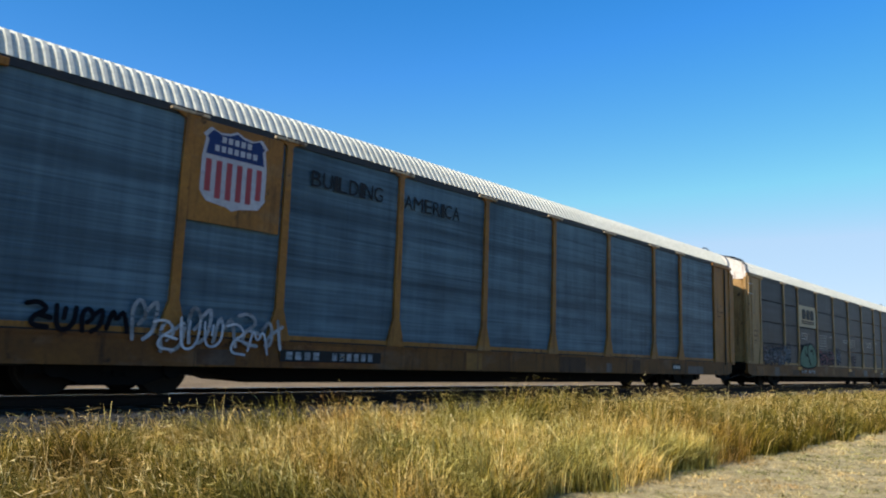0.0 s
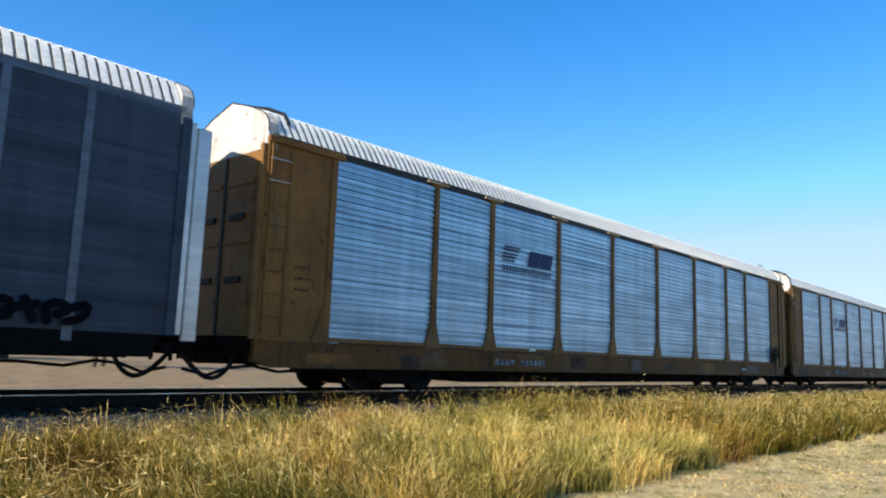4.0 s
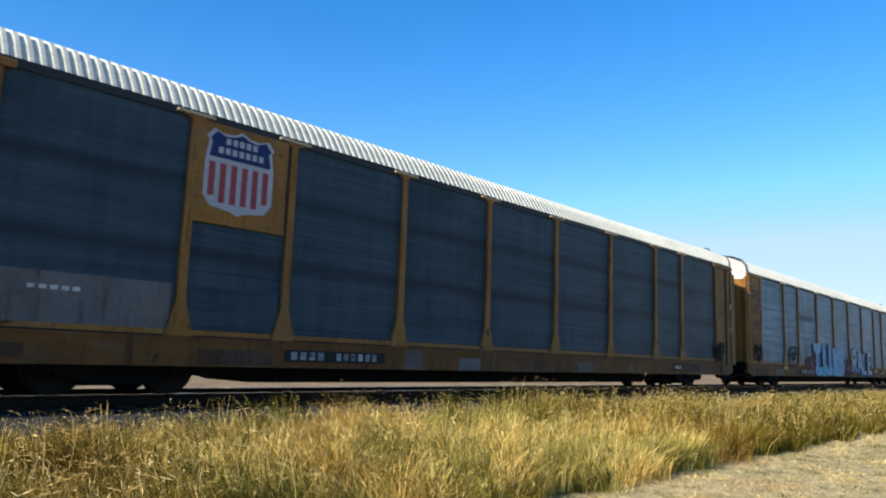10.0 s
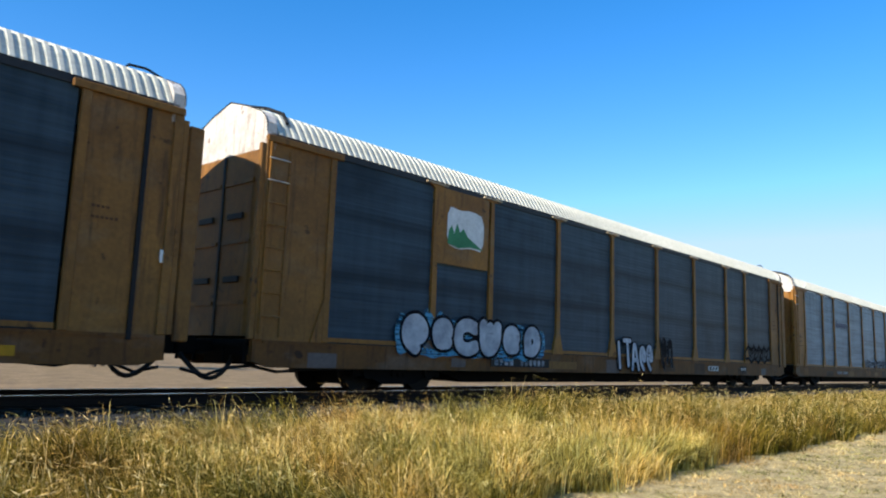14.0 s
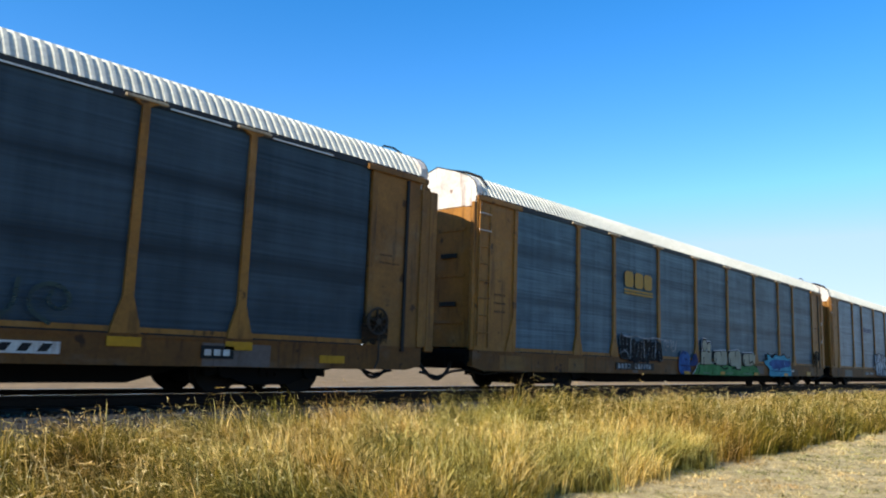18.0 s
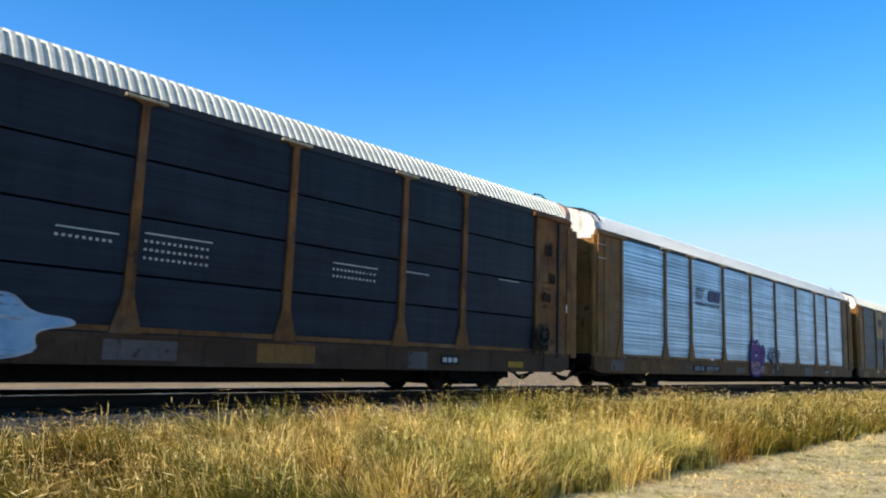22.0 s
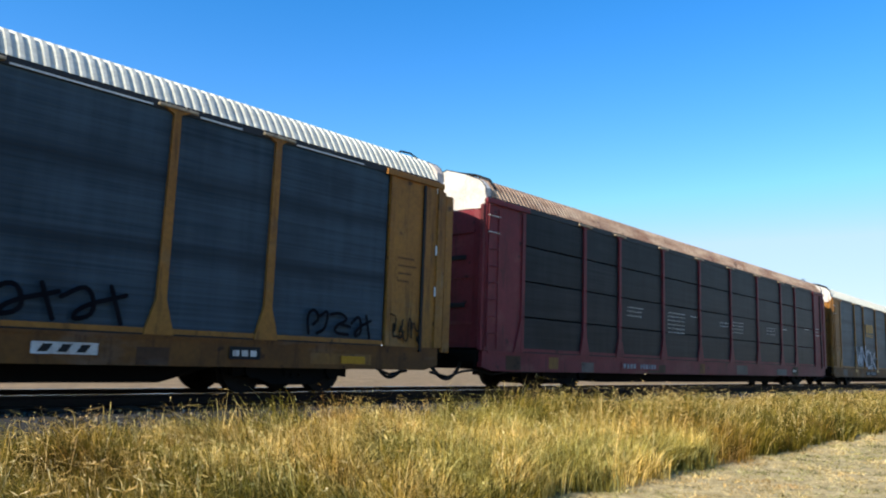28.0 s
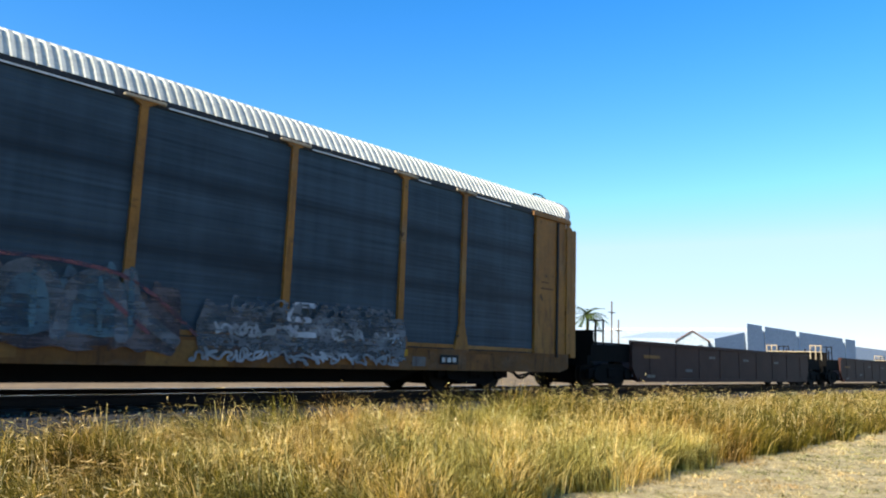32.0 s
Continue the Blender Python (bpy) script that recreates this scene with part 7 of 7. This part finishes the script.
def well_car(first):
    car = thing("well_car", (0, YC, RAIL), "low brown empty container well car with side posts", "railcar", "well cars of the train")
    lo, hi = 2.9, 19.4

    def side(bm):
        prism(bm, [(lo, 0.16), (hi, 0.16), (hi + 0.4, 0.6), (hi + 0.4, 1.36), (lo - 0.4, 1.36), (lo - 0.4, 0.6)], -1.22, -1.12)
        box(bm, lo - 0.4, hi + 0.4, -1.28, -1.1, 1.32, 1.42)
        box(bm, lo, hi, -1.28, -1.12, 0.16, 0.28)
    for y, turn in ((0, 0), (1, 180)):
        part("side_wall", mesh_of("well_side", side), "well_brown", car, (0 if not y else lo + hi, 0, 0), turn=(0, 0, turn))
        for i in range(9):
            x = lo + 0.8 + i * (hi - lo - 1.6) / 8
            part("side_post", mesh_of("well_post", lambda bm: box(bm, -0.06, 0.06, -1.235, -1.22, 0.28, 1.32)), "well_brown", car, (x, 0, 0) if not y else (x, 0, 0), turn=(0, 0, turn) if not y else (0, 0, 180))
    part("well_floor", mesh_of("well_floor", lambda bm: box(bm, lo, hi, -1.12, 1.12, 0.2, 0.32)), "well_brown", car)
    for x, turn in ((0.0, 0), (lo + hi, 180)):
        def deck(bm):
            prism(bm, [(0.3, 0.75), (2.6, 0.75), (2.9, 0.9), (2.9, 1.3), (0.3, 1.2)], -1.1, 1.1)
            box(bm, 0.3, 0.36, -1.15, 1.15, 1.2, 1.62)
            for yy in (-1.25, -0.45, 0.45, 1.2):
                box(bm, 0.3, 0.35, yy, yy + 0.05, 1.2, 1.75)
        part("end_deck", mesh_of("well_deck", deck), "under", car, (x, 0, 0), turn=(0, 0, turn))
        rail = part("end_rail", mesh_of("well_rail", lambda bm: box(bm, 0.6, 0.64, -1.3, 1.3, 1.6, 1.64)), "cream" if x else "under", car, (x, 0, 0), turn=(0, 0, turn))
        for yy in (-1.3, -1.05, -0.8, 0.8, 1.05, 1.3):
            part("rail_post", mesh_of("rail_post", lambda bm: box(bm, 0.6, 0.64, -0.02, 0.02, 1.2, 1.95)), "cream" if x else "under", rail, (0, yy, 0))
        for yy in (-1.3, 0.8):
            part("top_rail", mesh_of("top_rail", lambda bm: box(bm, 0.598, 0.642, 0, 0.5, 1.9, 1.94)), "cream" if x else "under", rail, (0, yy, 0))
        part("coupler", mesh_of("coupler", coupler_mesh), "under", car, (x, 0, 0), turn=(0, 0, turn))
        bogie(car, 1.5 if not x else lo + hi - 1.5)
    for i, (x, z) in enumerate(((3.4, 0.3), (6.2, 0.5), (8.2, 0.98), (11.5, 0.95), (15.0, 0.92))):
        plate(car, "data_board", x, x + 0.55, z, z + 0.09, "patch_grey", -1.24)
    plate(car, "data_board", 3.2, 4.3, 0.9, 1.0, "ochre_brown", -1.24)
    return car


for i in range(3):
    CARS.append((well_car(i == 0), PITCH * 21 + BODY + 1.5 + i * 22.9))

# ---- distance ----
MAT["wall_blue"] = worn("wall_blue", (0.38, 0.45, 0.52), (0.32, 0.39, 0.46), 0.7, 0, 0.4, scale=(0.1, 0.1, 0.1))
MAT["wall_white"] = worn("wall_white", (0.90, 0.90, 0.88), (0.82, 0.82, 0.80), 0.7, 0, 0.4, scale=(0.1, 0.1, 0.1))
MAT["roof_brown"] = worn("roof_brown", (0.20, 0.15, 0.13), (0.14, 0.10, 0.09), 0.8)
MAT["trunk"] = worn("trunk", (0.16, 0.12, 0.09), (0.09, 0.07, 0.05), 0.9)
MAT["leaf"] = island_colours("leaf", [(0, (0.025, 0.05, 0.015)), (0.6, (0.05, 0.09, 0.025)), (1, (0.09, 0.13, 0.04))])
MAT["glass_dark"] = plain("glass_dark", (0.03, 0.035, 0.04), 0.2)


def shed(name, x0, x1, y0, y1, h, wall, label, steps=()):
    ob = thing(name, ((x0 + x1) / 2, y0, 0), label, "building")
    cx = (x0 + x1) / 2
    part("wall", mesh_of((name, "wall"), lambda bm: box(bm, x0 - cx, x1 - cx, 0, y1 - y0, 0, h)), wall, ob)
    part("roof", mesh_of((name, "roof"), lambda bm: box(bm, x0 - cx - 0.05, x1 - cx + 0.05, -0.05, y1 - y0 + 0.05, h, h + 0.35)), "wall_white", ob)
    for a, b, hh in steps:
        part("parapet", mesh_of((name, "parapet", a), lambda bm: box(bm, a - cx, b - cx, -0.25, 0.0, 0.0, hh)), wall, ob)
    n = max(2, int((x1 - x0) / 14))
    for i in range(n):
        x = x0 - cx + (i + 0.5) * (x1 - x0) / n
        part("loading_door", mesh_of((name, "door"), lambda bm: box(bm, -1.8, 1.8, -0.36, -0.3, 0, 4.2)), "glass_dark", ob, (x, 0, 0))
    return ob


warehouse = shed("warehouse", 225, 348, 82, 130, 12.6, "wall_blue", "long blue-grey warehouse with a stepped parapet", ((225, 237.6, 14.5), (240, 270.3, 14.4), (273.8, 328.8, 14.4), (332.6, 347.8, 14.4)))
part("side_wing", mesh_of("side_wing", lambda bm: prism(bm, [(202.5, 0), (224.6, 0), (224.6, 11.9), (202.5, 9.0)], 0, 30)), "wall_blue", warehouse, (-286.5, 0.5, 0))
shed("white_warehouse", 352, 420, 120, 204, 17.3, "wall_white", "broad white warehouse with a flat roof")
shed("white_shed", 395, 560, 98, 140, 13.6, "wall_white", "long white shed with dark openings")

house = thing("house", (196, 86, 0), "small pale house with a dark gabled roof", "house")
house.matrix_world = pose(196, 86, 0, 0, 0, -66)
part("wall", mesh_of("house_wall", lambda bm: prism(bm, [(-4.0, 0), (4.0, 0), (4.0, 8.0), (0, 10.6), (-4.0, 8.0)], 0, 12)), "wall_blue", house)
for m in (-1, 1):
    part("roof", mesh_of(("house_roof", m), lambda bm: prism(bm, [(m * 4.6, 7.75), (0, 10.75), (0, 11.1), (m * 4.6, 8.1)], -0.5, 12.5)), "roof_brown", house)
for x in (-2, 2):
    part("window", mesh_of("house_window", lambda bm: box(bm, -0.6, 0.6, -0.06, 0.0, 5.6, 7.0)), "glass_dark", house, (x, 0, 0))


def palm(x, y, h, seed, spread=2.3):
    ob = thing("palm_tree", (x, y, 0), "palm tree with a shaggy grey trunk and drooping fronds", "palm tree")
    part("trunk", mesh_of(("palm_trunk", seed), lambda bm: tube(bm, [(0.08 * math.sin(i), 0, h * i / 8) for i in range(9)], 0.2, 8)), "trunk", ob)
    r = random.Random(seed)

    def crown(bm):
        for i in range(34):
            a, el = r.uniform(0, 6.28), r.uniform(-0.3, 1.3)
            ln = spread * r.uniform(0.7, 1.1)
            pts = []
            for j in range(6):
                u = j / 5
                rad = ln * u * math.cos(el * (1 - 0.6 * u))
                zz = h + ln * (u * math.sin(el) - 0.55 * u * u)
                pts.append(Vector((math.cos(a) * rad, math.sin(a) * rad, zz)))
            side = Vector((-math.sin(a), math.cos(a), 0))
            for p, q in zip(pts, pts[1:]):
                for s in (-1, 1):
                    for m in (0.0, 0.5):
                        b = p.lerp(q, m)
                        c = p.lerp(q, m + 0.42)
                        tip = c + side * s * 0.42 - Vector((0, 0, 0.16))
                        bm.faces.new([bm.verts.new(t) for t in (b, c, tip)])
    part("crown", mesh_of(("palm_crown", seed), crown), "leaf", ob)


def tree(x, y, h, seed, width=2.4):
    ob = thing("tree", (x, y, 0), "dark leafy tree with an uneven crown", "tree")
    r = random.Random(seed)

    def limbs(bm):
        tube(bm, [(0, 0, 0), (0.1, 0, h * 0.3), (0, 0.1, h * 0.6), (0.1, 0, h * 0.85)], 0.18, 7)
        for i in range(7):
            a = i * 0.9
            tube(bm, [(0, 0, h * (0.3 + 0.06 * i)), (math.cos(a) * width * 0.4, math.sin(a) * width * 0.4, h * (0.45 + 0.06 * i)), (math.cos(a) * width * 0.8, math.sin(a) * width * 0.8, h * (0.5 + 0.06 * i))], 0.06, 5)
    part("trunk", mesh_of(("limbs", seed), limbs), "trunk", ob)

    def crown(bm):
        centres = [(Vector((r.gauss(0, 0.45) * width, r.gauss(0, 0.45) * width, h * r.uniform(0.42, 0.97))), r.uniform(0.4, 0.9)) for _ in range(30)]
        for c, rad in centres:
            for _ in range(70):
                p = c + Vector((r.gauss(0, 0.5), r.gauss(0, 0.5), r.gauss(0, 0.4))) * rad
                u = Vector((r.uniform(-1, 1), r.uniform(-1, 1), r.uniform(-1, 1))).normalized()
                w = u.orthogonal().normalized()
                bm.faces.new([bm.verts.new(p + t) for t in (u * 0.16, w * 0.08, -u * 0.16, -w * 0.08)])
    part("crown", mesh_of(("leaves", seed), crown), "leaf", ob)


palm(18.8, 45, 5.6, 3)
tree(20.2, 47, 4.6, 4)
tree(18.0, 60, 8.6, 5, 2.0)
palm(98.8, 60, 8.6, 6, 3.3)
shed("white_house", 14.5, 19.6, 64, 72, 4.1, "wall_white", "small white house among trees")
for x, y, h in ((106.2, 60, 11.2), (112.0, 62, 8.6)):
    pole = thing("utility_pole", (x, y, 0), "thin wooden utility pole with a crossarm", "utility pole")
    part("pole", mesh_of(("pole", h), lambda bm: tube(bm, [(0, 0, 0), (0, 0, h)], 0.12, 8)), "trunk", pole)
    part("crossarm", mesh_of("crossarm", lambda bm: box(bm, -1.1, 1.1, -0.06, 0.06, -0.07, 0.07)), "trunk", pole, (0, 0, h - 1.8))


def motions():
    for car, back in CARS:
        walk(car, [(t, pose(off + back - SPEED * t, YC, RAIL)) for t, off in OFFSETS])
    # gusts of the passing train run along the grass
    for ob, foot in SWAY:
        rows = []
        for i in range(65):
            t = 0.5 * i
            a = 2.6 * math.sin(2.7 * t - 0.9 * foot[0] + 0.5 * foot[1]) + 1.3 * math.sin(4.9 * t + 1.7 * foot[1] - 0.4 * foot[0])
            b = 1.2 * math.sin(3.3 * t + 0.8 * foot[0])
            rows.append((t, pose(foot[0], foot[1], foot[2], b, a, 0)))
        walk(ob, rows)


motions()
